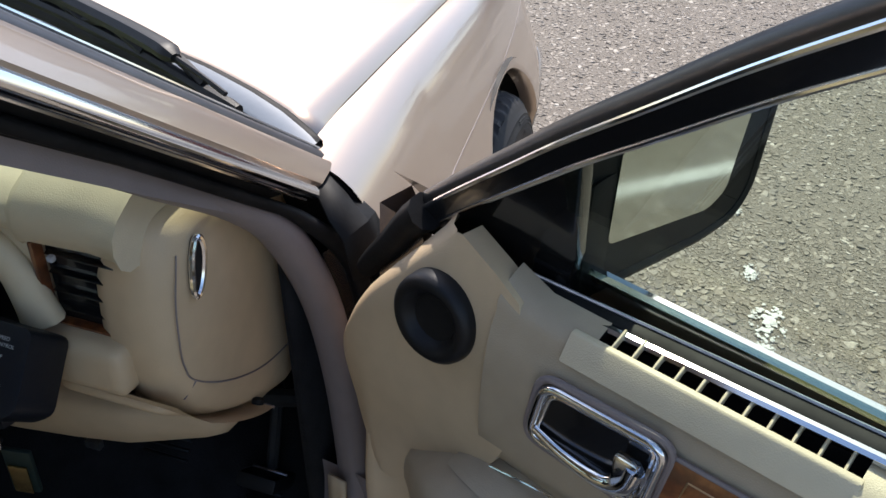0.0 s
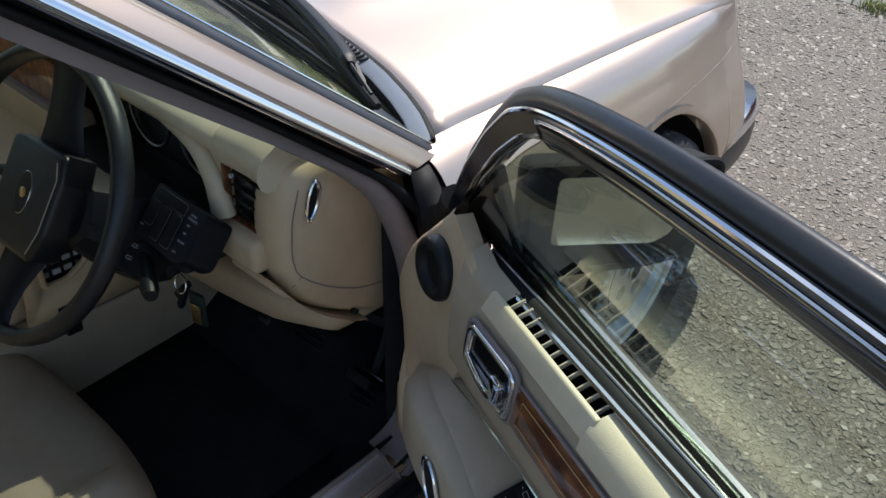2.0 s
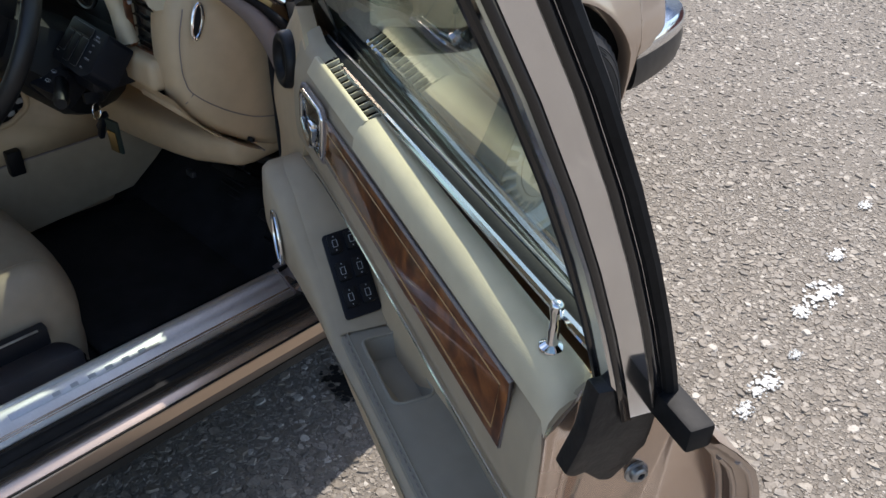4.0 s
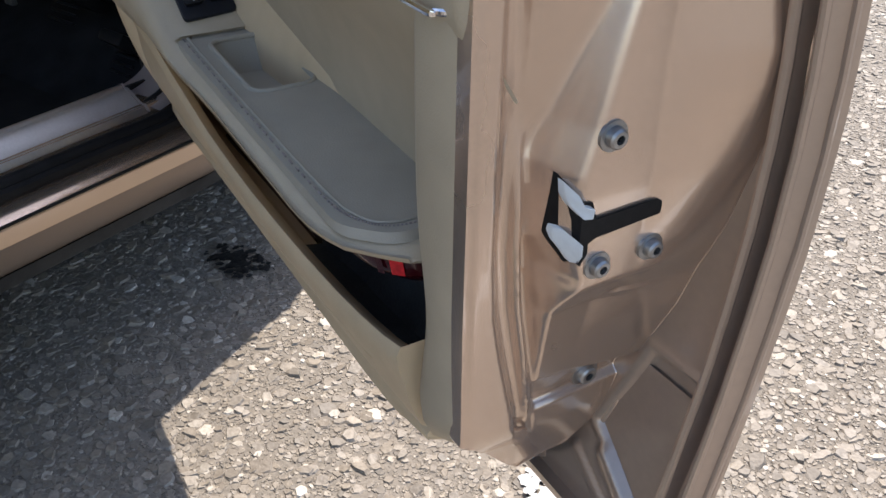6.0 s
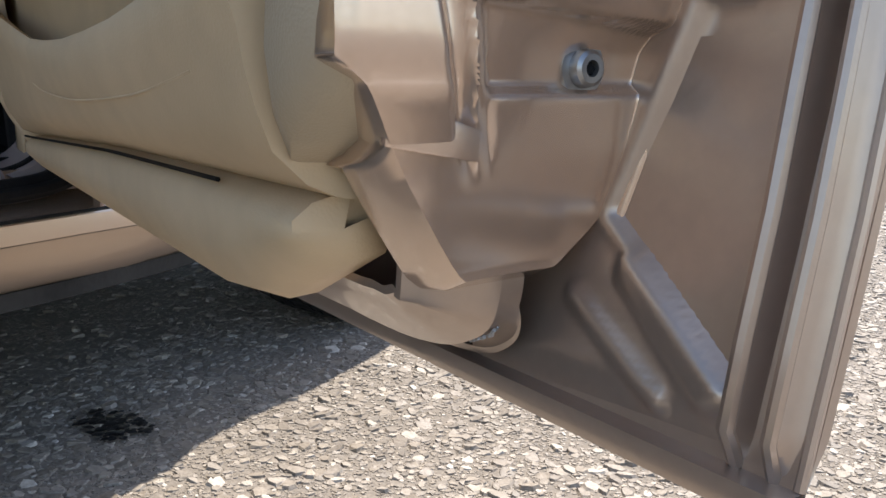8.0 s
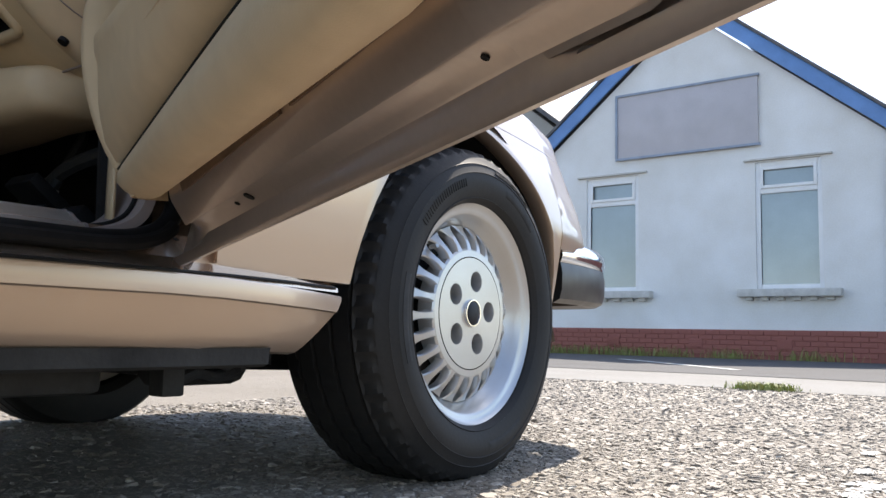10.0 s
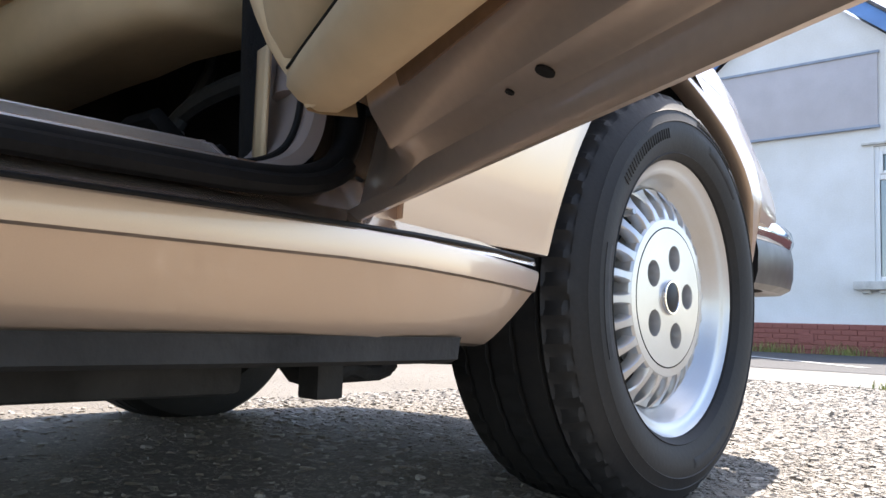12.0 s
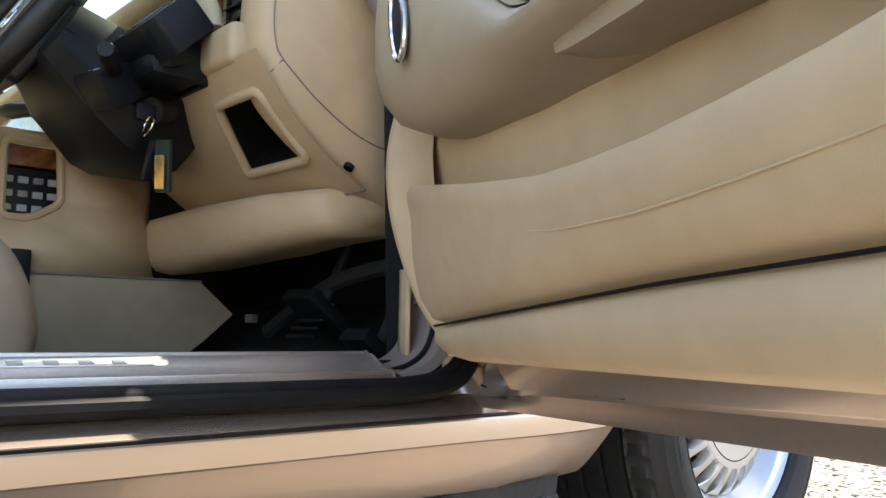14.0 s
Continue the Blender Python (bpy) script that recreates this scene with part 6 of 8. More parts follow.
rim = rounded([W(0.437, 0.140, 0.6215), W(0.437, 0.058, 0.6215), W(0.795, 0.058, 0.6205), W(0.795, 0.112, 0.6205), W(0.770, 0.137, 0.6205)], 0.012)
bm = filled([rim, cup])
loft([cup + cup[:1], [p - DZ * 0.004 + (W(0.515, 0.092, 0.6215) - p) * 0.03 for p in cup + cup[:1]], [p - DZ * 0.0275 + (W(0.515, 0.092, 0.6215) - p) * 0.22 for p in cup + cup[:1]]], bm=bm)
bm.faces.new([bm.verts.new(p - DZ * 0.0275 + (W(0.515, 0.092, 0.6215) - p) * 0.22) for p in cup])
loft([rim + rim[:1], [p - DZ * 0.006 + (p - W(0.6, 0.1, 0.62)).normalized() * 0.003 for p in rim + rim[:1]]], bm=bm)
pad = part("armrest_pad", bm, PADGREY, door, "grey-blue hide armrest pad with a moulded cup", smooth=50)
part("cup_rim", tube(cup + cup[:2], 0.0022, 8), PADGREY, door)
rows = []
for k in range(25):
    u = 0.15 + (0.44 - 0.15) * k / 24
    zt, no = ease(AT, u), ease(AO, u)
    lead = lerp([(0.15, 0.034), (0.24, 0.030), (0.33, 0.020), (0.44, 0.010)], u)
    rows.append([W(u, 0.056, zt + 0.001), W(u, 0.08, zt + 0.0015), W(u, no - lead - 0.006, zt + 0.0015), W(u, no - lead, zt - 0.001)])
part("armrest_slope", loft(rows), GREIGE, door, "grey-beige hide slope under the switches", smooth=60)
for off in (0.008, 0.012):
    st = smooth_line([W(0.44, 0.142 - off, 0.6225), W(0.60, 0.142 - off, 0.6222), W(0.73, 0.140 - off, 0.6215), W(0.768, 0.132 - off * 0.8, 0.6212), W(0.795 - off, 0.108, 0.6210), W(0.797 - off, 0.075, 0.6210)], 120)
    if off == 0.008:
        for a, b in zip(st[::2], st[1::2]):
            part("stitch", tube([a, b], 0.0007, 5), MAUVE, pad)
    else:
        part("pad_welt", tube(st, 0.0012, 6), PADGREY, pad)
# switch plate
q = [Vector(W(0.325, 0.129, 0.6925)), Vector(W(0.316, 0.078, 0.6945)), Vector(W(0.418, 0.078, 0.6305)), Vector(W(0.424, 0.127, 0.6295))]
sn = (q[2] - q[0]).cross(q[1] - q[3]).normalized()
if sn.z < 0:
    sn = -sn
part("switch_plate", prism([p + sn * 0.0005 for p in rounded(q, 0.005, 3)], sn * 0.004, 0.001), NAVY, door, "black window and mirror switch plate")


def on_plate(a, b, h=0.0):
    """a runs along the plate from its upper end, b across it from the cabin side."""
    return (q[0] * (1 - a) + q[3] * a) * (1 - b) + (q[1] * (1 - a) + q[2] * a) * b + sn * (0.0045 + h)


for a, b in ((0.14, 0.27), (0.14, 0.73), (0.47, 0.27), (0.47, 0.73), (0.78, 0.27), (0.78, 0.73)):
    o = [on_plate(a + da, b + db) for da, db in ((-0.11, -0.17), (0.11, -0.17), (0.11, 0.17), (-0.11, 0.17))]
    part("switch", prism(rounded(o, 0.003, 2), sn * 0.0035, 0.001), PLASTIC, door)
    for da, db in ((-0.045, -0.05), (0.045, -0.05)):
        g = [on_plate(a + da * 0.9, b - 0.06, 0.0037), on_plate(a + da * 0.9, b + 0.06, 0.0037)]
        part("switch_mark", tube(g, 0.0004, 4), GREYMARK, door)
    for db in (-0.06, 0.06):
        part("switch_mark", tube([on_plate(a - 0.04, b + db, 0.0037), on_plate(a + 0.04, b + db, 0.0037)], 0.0004, 4), GREYMARK, door)
    for da in (-0.075, 0.075):
        part("switch_mark", prism([on_plate(a + da, b - 0.02, 0.0036), on_plate(a + da, b + 0.02, 0.0036), on_plate(a + da * 1.25, b, 0.0036)], sn * 0.0003, 0), GREYMARK, door, smooth=0)
# door pull: oval opening with a bright inner edge
ov = []
for k in range(32):
    t = k * math.tau / 32
    u = 0.262 + 0.030 * math.cos(t) * 0.55 + 0.012 * math.sin(t) * -1
    z = 0.668 + 0.034 * math.sin(t)
    ov.append(W(0.268 + 0.019 * math.cos(t) + 0.010 * -math.sin(t), ease(AO, 0.268) + 0.0025, z))
part("pull_opening", prism(ov, -DN * 0.003, 0.0), RUBBER, door, smooth=0)
part("pull_liner", tube(ov + ov[:2], 0.0026, 8), CHROME, door, "bright oval pull liner")

# lower pocket panel
LIP = [(0.10, 0.567), (0.30, 0.537), (0.43, 0.521), (0.53, 0.520), (0.61, 0.524), (0.69, 0.530), (0.79, 0.545), (0.85, 0.565)]
rows = []
UL = [0.10, 0.105, 0.115, 0.14, 0.18, 0.24, 0.30, 0.36, 0.42, 0.48, 0.54, 0.60, 0.66, 0.72, 0.76, 0.79, 0.812]
for u in UL:
    zl = ease(LIP, u)
    zs = 0.431 + 0.055 * (u - 0.10) - 0.02 * max(0, u - 0.5)
    f = min((u - 0.10) / 0.03, 1) * (1 - 0.5 * max(0, (u - 0.74) / 0.072))
    f = 0.78 + 0.22 * max(0, f) ** 0.5
    rows.append([W(u, 0.078 + 0.030 * f, zl - 0.050), W(u, 0.079 + 0.032 * f, zl - 0.006), W(u, 0.085 + 0.036 * f, zl), W(u, 0.088 + 0.036 * f, zl - 0.006), W(u, 0.088 + 0.0345 * f, zl - 0.018), W(u, 0.087 + 0.0315 * f, zl - 0.030), W(u, 0.086 + 0.0300 * f, zl - 0.5 * (zl - zs)), W(u, 0.084 + 0.0285 * f, zs + 0.36 * (zl - zs)), W(u, 0.082 + 0.0250 * f, zs + 0.20 * (zl - zs)), W(u, 0.079 + 0.015 * f, zs + 0.006), W(u, 0.077 + 0.005 * f, zs + 0.001), W(u, 0.076, zs)])
rows.append([W(0.813, 0.050, (p.z)) for p in rows[-1]])
part("map_pocket", loft(rows), TAN, door, "tan vinyl padded map pocket", smooth=70)
crease = [W(u, 0.1165, ease(LIP, u) - 0.0345) for u in (0.125 + 0.02 * k for k in range(33))]
part("pocket_piping", tube(crease, 0.0007, 6), TAN, door)
rows = []
for u in (0.098, 0.10, 0.107, 0.12, 0.16, 0.24, 0.34, 0.44, 0.54, 0.64, 0.70, 0.74, 0.775, 0.80):
    zs = 0.431 + 0.055 * (u - 0.10) - 0.02 * max(0, u - 0.5) - 0.002
    k = min(max((u - 0.098) / 0.03, 0), 1) ** 0.5
    zb = 0.398 + 0.010 * (u - 0.1) + 0.020 * (1 - k) + (0.034 * max(0, u - 0.73) / 0.07)
    rows.append([W(u, 0.070, zs + 0.004), W(u, 0.080 + 0.006 * k, zs), W(u, 0.082 + 0.012 * k, zs - 0.006), W(u, 0.082 + 0.012 * k, (zs + zb) / 2), W(u, 0.082 + 0.002 * k, zb + 0.006), W(u, 0.070, zb), W(u, 0.056, zb + 0.001), W(u, 0.048, zb + 0.02)])
rows.append([sum(rows[-1], Vector()) / 8 + DU * 0.004] * 8)
part("trim_end", block(W(0.778, 0.064, 0.462), (0.044, 0.028, 0.026), DM, bevel=0.010, seg=4), TAN, door, smooth=60)
part("lower_roll", loft(rows), TAN, door, "tan vinyl lower roll", smooth=70)
part("trim_seam", tube([W(u, 0.0905, 0.431 + 0.055 * (u - 0.10) - 0.02 * max(0, u - 0.5) - 0.001) for u in (0.112 + 0.025 * k for k in range(25))], 0.0012, 6), RUBBER, door)
part("door_bottom_tape", prism([W(0.22, 0.0455, 0.4045 + lift(0.22)), W(0.50, 0.0455, 0.4045 + lift(0.5)), W(0.50, 0.0525, 0.424 + lift(0.5)), W(0.22, 0.0525, 0.424 + lift(0.22))], DN * 0.0025 - DZ * 0.001, 0.0), RUSTY, door, "brown sealing tape")
part("door_bottom_tape", prism([W(0.52, 0.0455, 0.4045 + lift(0.52)), W(0.70, 0.0455, 0.4045 + lift(0.7)), W(0.70, 0.0535, 0.428 + lift(0.7)), W(0.52, 0.0535, 0.428 + lift(0.52))], DN * 0.0025 - DZ * 0.001, 0.0), RUSTY, door, "brown sealing tape")
# hollow behind the pocket and up to the armrest
rows = []
for u in (0.06, 0.075, 0.10, 0.14, 0.2, 0.3, 0.4, 0.5, 0.6, 0.7, 0.78, 0.806, 0.815):
    deep = lerp([(0.10, 0.094), (0.2, 0.092), (0.34, 0.085), (0.5, 0.070), (0.65, 0.055), (0.82, 0.055)], u)
    zl = ease(LIP, max(u, 0.1))
    rows.append([W(u, deep - 0.004, zl - 0.035), W(u, deep - 0.002, zl - 0.008), W(u, deep, zl + 0.02), W(u, deep + 0.004, 0.60), W(u, deep + 0.002, 0.63), W(u, deep - 0.01, 0.66)])
part("pocket_back", loft(rows), TAN, door, smooth=70)
rows = []
for u in (0.58, 0.60, 0.64, 0.68, 0.72, 0.76, 0.79, 0.809):
    zl = ease(LIP, u)
    back = max(0.063, lerp([(0.10, 0.108), (0.2, 0.104), (0.34, 0.092), (0.5, 0.070), (0.65, 0.055), (0.82, 0.055)], u) + 0.007)
    top = zl + 0.004 + (0.600 - zl) * hump((u - 0.64) / 0.08)
    rows.append([W(u, 0.104, zl - 0.040), W(u, back + 0.008, zl - 0.046), W(u, back, zl - 0.030), W(u, back - 0.001, (zl + top) / 2), W(u, back, top)])
part("pocket_liner", loft(rows), LINER, door, "dark pocket liner", smooth=70)
# rear upright of the trim
rows = []
for j in range(21):
    z = 0.490 + (0.765 - 0.490) * j / 20
    k = max(0, (0.515 - z) / 0.045)
    waist = 0.012 * math.exp(-((z - 0.575) / 0.05) ** 2)
    uf = 0.800 + waist + 0.01 * k
    rows.append([W(uf, 0.060, z), W(uf + 0.001, 0.094 - 0.02 * k * k, z), W(uf + 0.008, 0.106 - 0.02 * k * k, z), W(uf + 0.022, 0.1125 - 0.022 * k * k, z), W(0.850, 0.1120 - 0.024 * k * k, z), W(0.861, 0.1090 - 0.026 * k * k, z), W(0.8655, 0.1040 - 0.020 * k * k, z), W(0.862, 0.098 - 0.02 * k * k, z)])
rows.insert(0, [W(0.83, 0.07, 0.486)] * 8)
rows = [[p + DZ * ((p - DH).dot(DU) - 0.833) * 0.62 * max(0, 1 - (p.z - 0.486) / 0.07) for p in r] for r in rows]
part("rear_upright", loft(rows), GREIGE, door, "grey-beige trim upright", smooth=70)
# front edge binding from armrest down to the bottom
rows = []
for z in (0.402, 0.41, 0.42, 0.435, 0.45, 0.47, 0.49, 0.51, 0.53, 0.55, 0.57, 0.59, 0.61, 0.63, 0.65, 0.67):
    uf = ease([(0.40, 0.118), (0.425, 0.094), (0.45, 0.088), (0.49, 0.079), (0.53, 0.063), (0.57, 0.050), (0.60, 0.045), (0.67, 0.028)], z)
    nf_ = ease([(0.40, 0.075), (0.425, 0.089), (0.45, 0.104), (0.49, 0.118), (0.53, 0.126), (0.58, 0.130), (0.62, 0.127), (0.67, 0.112)], z)
    rows.append([W(uf + 0.004, 0.040, z), W(uf, 0.06, z), W(uf - 0.001, nf_ - 0.014, z), W(uf + 0.004, nf_ - 0.003, z), W(uf + 0.010, nf_, z), W(uf + 0.018, nf_ - 0.003, z), W(uf + 0.034, nf_ - 0.013, z), W(uf + 0.06, nf_ - 0.022, z), W(uf + 0.09, nf_ - 0.026, z)])
part("front_binding", loft(rows), TAN, door, smooth=70)

# courtesy lamp under the armrest's rear end
lam = smooth_line([W(0.640, 0.116, 0.592), W(0.700, 0.122, 0.593), W(0.755, 0.120, 0.594), W(0.780, 0.110, 0.595), W(0.792, 0.094, 0.596), W(0.795, 0.065, 0.596)], 24)
rows = [[p + DZ * 0.004, p + DN * 0.0005, p - DZ * 0.012 - DN * 0.002, p - DZ * 0.019 - DN * 0.010, p - DZ * 0.020 - DN * 0.03] for p in lam]
part("courtesy_lamp", loft(rows), LENSRED, door, "dark red door courtesy lamp", smooth=60)
part("lamp_reflector", loft([[p + DN * 0.0012 + DU * 0.001 + DZ * 0.001, p - DZ * 0.012 - DN * 0.001 + DU * 0.001] for p in lam[14:17]]), LENSCLEAR, door, "bright red reflector", smooth=60)
part("lamp_end", loft([[p + DN * 0.0016 + DU * 0.0012, p - DZ * 0.013 - DN * 0.001 + DU * 0.001] for p in lam[12:14]]), LENSRED, door)

# ---- window frame, glass, seals and mirror ----
FZ = [(0.010, 0.866), (0.0485, 0.902), (0.1056, 0.9525), (0.1774, 1.0135), (0.23, 1.058), (0.287, 1.103), (0.34, 1.145), (0.385, 1.178), (0.422, 1.204), (0.447, 1.218), (0.48, 1.233), (0.53, 1.247), (0.60, 1.259), (0.70, 1.268), (0.80, 1.271), (0.880, 1.268), (0.898, 1.255)]


def tumble(z):
    """How far the window frame leans in at height z."""
    return 0.0612 + 0.484 * (z - 0.9) + 0.075 * (z - 0.9) ** 2


FN = (DN - DZ * 0.48).normalized()
frame_line = smooth_line([W(u, tumble(z), z) for u, z in FZ], 90)


def ribbon(line, sec_):
    rows_ = []
    for i, p in enumerate(line):
        d = (line[min(i + 1, len(line) - 1)] - line[max(i - 1, 0)]).normalized()
        up = FN.cross(d).normalized()
        if up.z < 0 and i < len(line) - 8:
            up = -up
        rows_.append([p + up * (a - 0.017) + FN * (b - 0.014) for a, b in sec_])
    return rows_


part("window_frame", loft(ribbon(frame_line, [(0.012, -0.006), (0.016, -0.002), (0.017, 0.006), (0.0155, 0.0138), (0.002, 0.0145), (-0.002, 0.011), (-0.004, 0.004), (-0.005, -0.004), (-0.002, -0.009), (0.004, -0.010)]), ring=True, caps=True), GLOSSBLACK, door, "gloss black window frame", smooth=40)
part("frame_rubber", loft(ribbon(frame_line, [(0.015, -0.003), (0.0215, -0.003), (0.0245, -0.001), (0.0255, 0.002), (0.0245, 0.006), (0.0215, 0.0095), (0.018, 0.0105), (0.016, 0.006)]), ring=True, caps=True), SATIN, door, "satin black rubber frame seal", smooth=60)
part("frame_end", tube(smooth_line([W(0.062, 0.066, 0.909), W(0.040, 0.060, 0.886), W(0.015, 0.056, 0.853), W(-0.010, 0.054, 0.822), W(-0.025, 0.052, 0.803)], 16), [0.017 - 0.0004 * k for k in range(16)], 10), RUBBER, door, "black rubber frame end")
part("frame_chrome", tube([p[0] for p in ribbon(frame_line, [(0.017, 0.013)])][:88], 0.0020, 8), CHROME, door, "thin chrome frame bead")
for a_, b_ in ((0.0008, 0.0150), (-0.0028, 0.0090)):
    part("frame_chrome", tube([p[0] for p in ribbon(frame_line, [(a_, b_)])][:88], 0.0015, 8), CHROME, door, "thin chrome frame bead")
header = [p for p in frame_line if (p - DH).dot(DU) > 0.47][:-2]
part("frame_face", loft(ribbon(header, [(0.0128, 0.0142), (0.0100, 0.0154), (0.0020, 0.0162)])), POLISHED, door, "polished metal inner frame face", thick=0.001, smooth=60)
part("frame_face", loft(ribbon(header, [(-0.0004, 0.0156), (-0.0060, 0.0142), (-0.0105, 0.0100)])), POLISHED, door, "polished metal inner frame face", thick=0.001, smooth=60)
post = [W(0.890, 0.070 + 0.27 * (z - 0.9) + 0.50 * (z - 0.9) ** 2, z) for z in (1.255, 1.20, 1.14, 1.08, 1.03, 0.98, 0.94, 0.90)]
part("window_post", loft([[p + DU * a + DN * b for a, b in ((-0.014, -0.022), (-0.016, 0.004), (-0.010, 0.009), (0.008, 0.009), (0.011, 0.005), (0.012, -0.020), (0.012, -0.034), (-0.008, -0.036))] for p in post], ring=True, caps=True), CHROME, door, "bright metal window post", smooth=30)
part("frame_corner", block(post[0] - DN * 0.012 - DZ * 0.004, (0.036, 0.056, 0.034), DM, bevel=0.009, seg=3), GLOSSBLACK, door, "gloss black rounded frame corner", smooth=50)
for off, wd in ((0.0045, 0.0035), (-0.021, 0.004)):
    part("post_groove", loft([[p + DU * 0.0126 + DN * (off - wd), p + DU * 0.0126 + DN * (off + wd)] for p in post]), GLOSSBLACK, door, "black groove down the post", thick=0.0012)
part("post_rubber", tube([p + DU * 0.011 - DN * 0.032 for p in post], 0.006, 8), RUBBER, door)
part("post_bead", tube([p - DU * 0.012 + DN * 0.009 for p in post], 0.003, 8), GLOSSBLACK, door)


def NG(z):
    return 0.052 + 0.36 * (z - 0.90) + 0.30 * (z - 0.90) ** 2


rows = []
for k in range(13):
    row = []
    for u in [0.208 + (0.885 - 0.208) * i / 28 for i in range(29)]:
        z0 = 0.888 + 0.015 * (u - 0.2)
        z1 = lerp(FZ, u) - 0.021
        z = z0 + (z1 - z0) * k / 12
        row.append(W(u, NG(z), z))
    rows.append(row)
pane("window_glass", rows, DN * 0.004, GLASS, door, "green-tinted raised window glass")
belt = [W(u, 0.0785 + 0.006 * (u - 0.2), 0.8965 + 0.060 * (u - 0.22)) for u in (0.165 + 0.04 * k for k in range(19))]
part("belt_chrome", tube(belt, 0.0042, 8, flat=1.0), CHROME, door, "chrome waist bead under the window")
part("belt_seal", loft([[p + DN * -0.003 + DZ * 0.002, p + DN * -0.010 + DZ * 0.006, p - DN * 0.018 + DZ * 0.004, p - DN * 0.024 - DZ * 0.001] for p in belt]), RUBBER, door, "black rubber window seal", smooth=60)
part("belt_bead", tube([p - DN * 0.0145 + DZ * 0.0062 for p in belt], 0.0016, 6), STEEL, door)
part("outer_belt", tube([W(u, 0.036, 0.905) for u in (0.06, 0.3, 0.6, 0.90)], 0.006, 8), CHROME, door)

sail = [(0.045, 0.872), (0.12, 0.886), (0.197, 0.894), (0.210, 0.935), (0.222, 1.012), (0.226, 1.045), (0.205, 1.040), (0.14, 0.985), (0.08, 0.925)]
part("mirror_cover", prism([W(u, 0.044 + 0.36 * (z - 0.90), z) for u, z in sail], DN * 0.014, 0.003), GLOSSBLACK, door, "black mirror cover triangle")
ma, mb = W(0.200, 0.036, 0.965), W(0.234, -0.141, 0.965)
md = (mb - ma).normalized()
mf = Vector((md.y, -md.x, 0))


def on_mirror(s, z, h=0.0):
    return ma + md * s + DZ * (z - 0.965) + mf * h


out = rounded([on_mirror(-0.02, 0.880), on_mirror(0.14, 0.884), on_mirror(0.183, 0.893), on_mirror(0.199, 0.915), on_mirror(0.204, 1.010), on_mirror(-0.02, 1.015)], 0.014, 4)
core = on_mirror(0.09, 0.940)
rows = [[p - mf * d + (core - p) * k for p in out] for d, k in ((0.0, 0.0), (0.02, 0.01), (0.045, 0.08), (0.062, 0.20), (0.070, 0.36))]
mirror = part("wing_mirror", loft(rows, ring=True, caps=True), RUBBER, door, "black wing mirror housing", smooth=60)
part("mirror_rim", tube([p - mf * 0.003 for p in out + out[:2]], 0.006, 8), RUBBER, door)
MIRROR = material("mirror_silver", (0.62, 0.65, 0.62), 0.02, metal=1.0, vary=0.0, bump=0)
mo = rounded([on_mirror(0.018, 0.921), on_mirror(0.140, 0.913), on_mirror(0.160, 0.925), on_mirror(0.170, 1.000), on_mirror(0.018, 1.004)], 0.008, 4)
part("mirror_glass", prism([p + mf * 0.0008 for p in mo], mf * 0.0012, 0.0), MIRROR, door, "plain mirror glass", smooth=0)
part("mirror_arm", prism([W(u, 0.048, z) for u, z in ((0.105, 0.884), (0.204, 0.884), (0.204, 0.985), (0.165, 0.955), (0.120, 0.905))], -DN * 0.046, 0.006), RUBBER, door)
part("check_strap", block(W(-0.02, 0.03, 0.60), (0.10, 0.012, 0.03), DM, bevel=0.003), STEEL, door)


# ---- cabin: floor, firewall and linings ----
def slab(name, p0, p1, p2, p3, mat, parent=None, thick=0.012, label=""):
    """A flat panel through four corners."""
    return part(name, loft([[Vector(p0), Vector(p1)], [Vector(p3), Vector(p2)]]), mat, parent or car, label, thick=thick)


LX = 2 * XC
slab("carpet", (-0.005, -0.86, 0.305), (LX + 0.01, -0.86, 0.305), (LX + 0.01, -2.5, 0.305), (-0.005, -2.5, 0.305), CARPET, label="dark footwell carpet")
slab("toe_board", (-0.02, -0.86, 0.305), (LX + 0.02, -0.86, 0.305), (LX + 0.02, -0.56, 0.46), (-0.02, -0.56, 0.46), CARPET)
slab("firewall", (-0.02, -0.56, 0.455), (LX + 0.02, -0.56, 0.455), (LX + 0.06, -0.60, 0.80), (-0.06, -0.60, 0.80), CARPET)
slab("footwell_side", (-0.020, -0.55, 0.30), (-0.020, -0.785, 0.30), (-0.045, -0.785, 0.80), (-0.045, -0.55, 0.80), CARPET)
slab("footwell_side", (LX + 0.02, -0.55, 0.30), (LX + 0.02, -0.80, 0.30), (LX + 0.045, -0.80, 0.80), (LX + 0.045, -0.55, 0.80), CARPET)
slab("sill_carpet", (-0.006, -0.80, 0.30), (-0.004, -1.75, 0.30), (0.002, -1.75, 0.392), (0.002, -0.80, 0.392), CARPET, thick=0.006)
slab("rear_bulkhead", (0.0, -2.55, 0.28), (LX, -2.55, 0.28), (LX, -2.62, 0.94), (0.0, -2.62, 0.94), GREIGE)
slab("parcel_shelf", (0.0, -2.60, 0.94), (LX, -2.60, 0.94), (LX - 0.02, -3.02, 0.945), (0.02, -3.02, 0.945), GREIGE)
slab("inner_door_trim", (LX + 0.02, -0.74, 0.39), (LX + 0.02, -1.72, 0.39), (LX + 0.01, -1.72, 0.90), (LX + 0.01, -0.74, 0.90), TAN)
for s in (0.0, LX):
    k = 0.03 if s == 0.0 else -0.03
    slab("rear_door_trim", (s + k * 0.2, -1.76, 0.33), (s + k * 0.2, -2.6, 0.33), (s + k * 0.2, -2.6, 0.90), (s + k * 0.2, -1.76, 0.90), TAN)
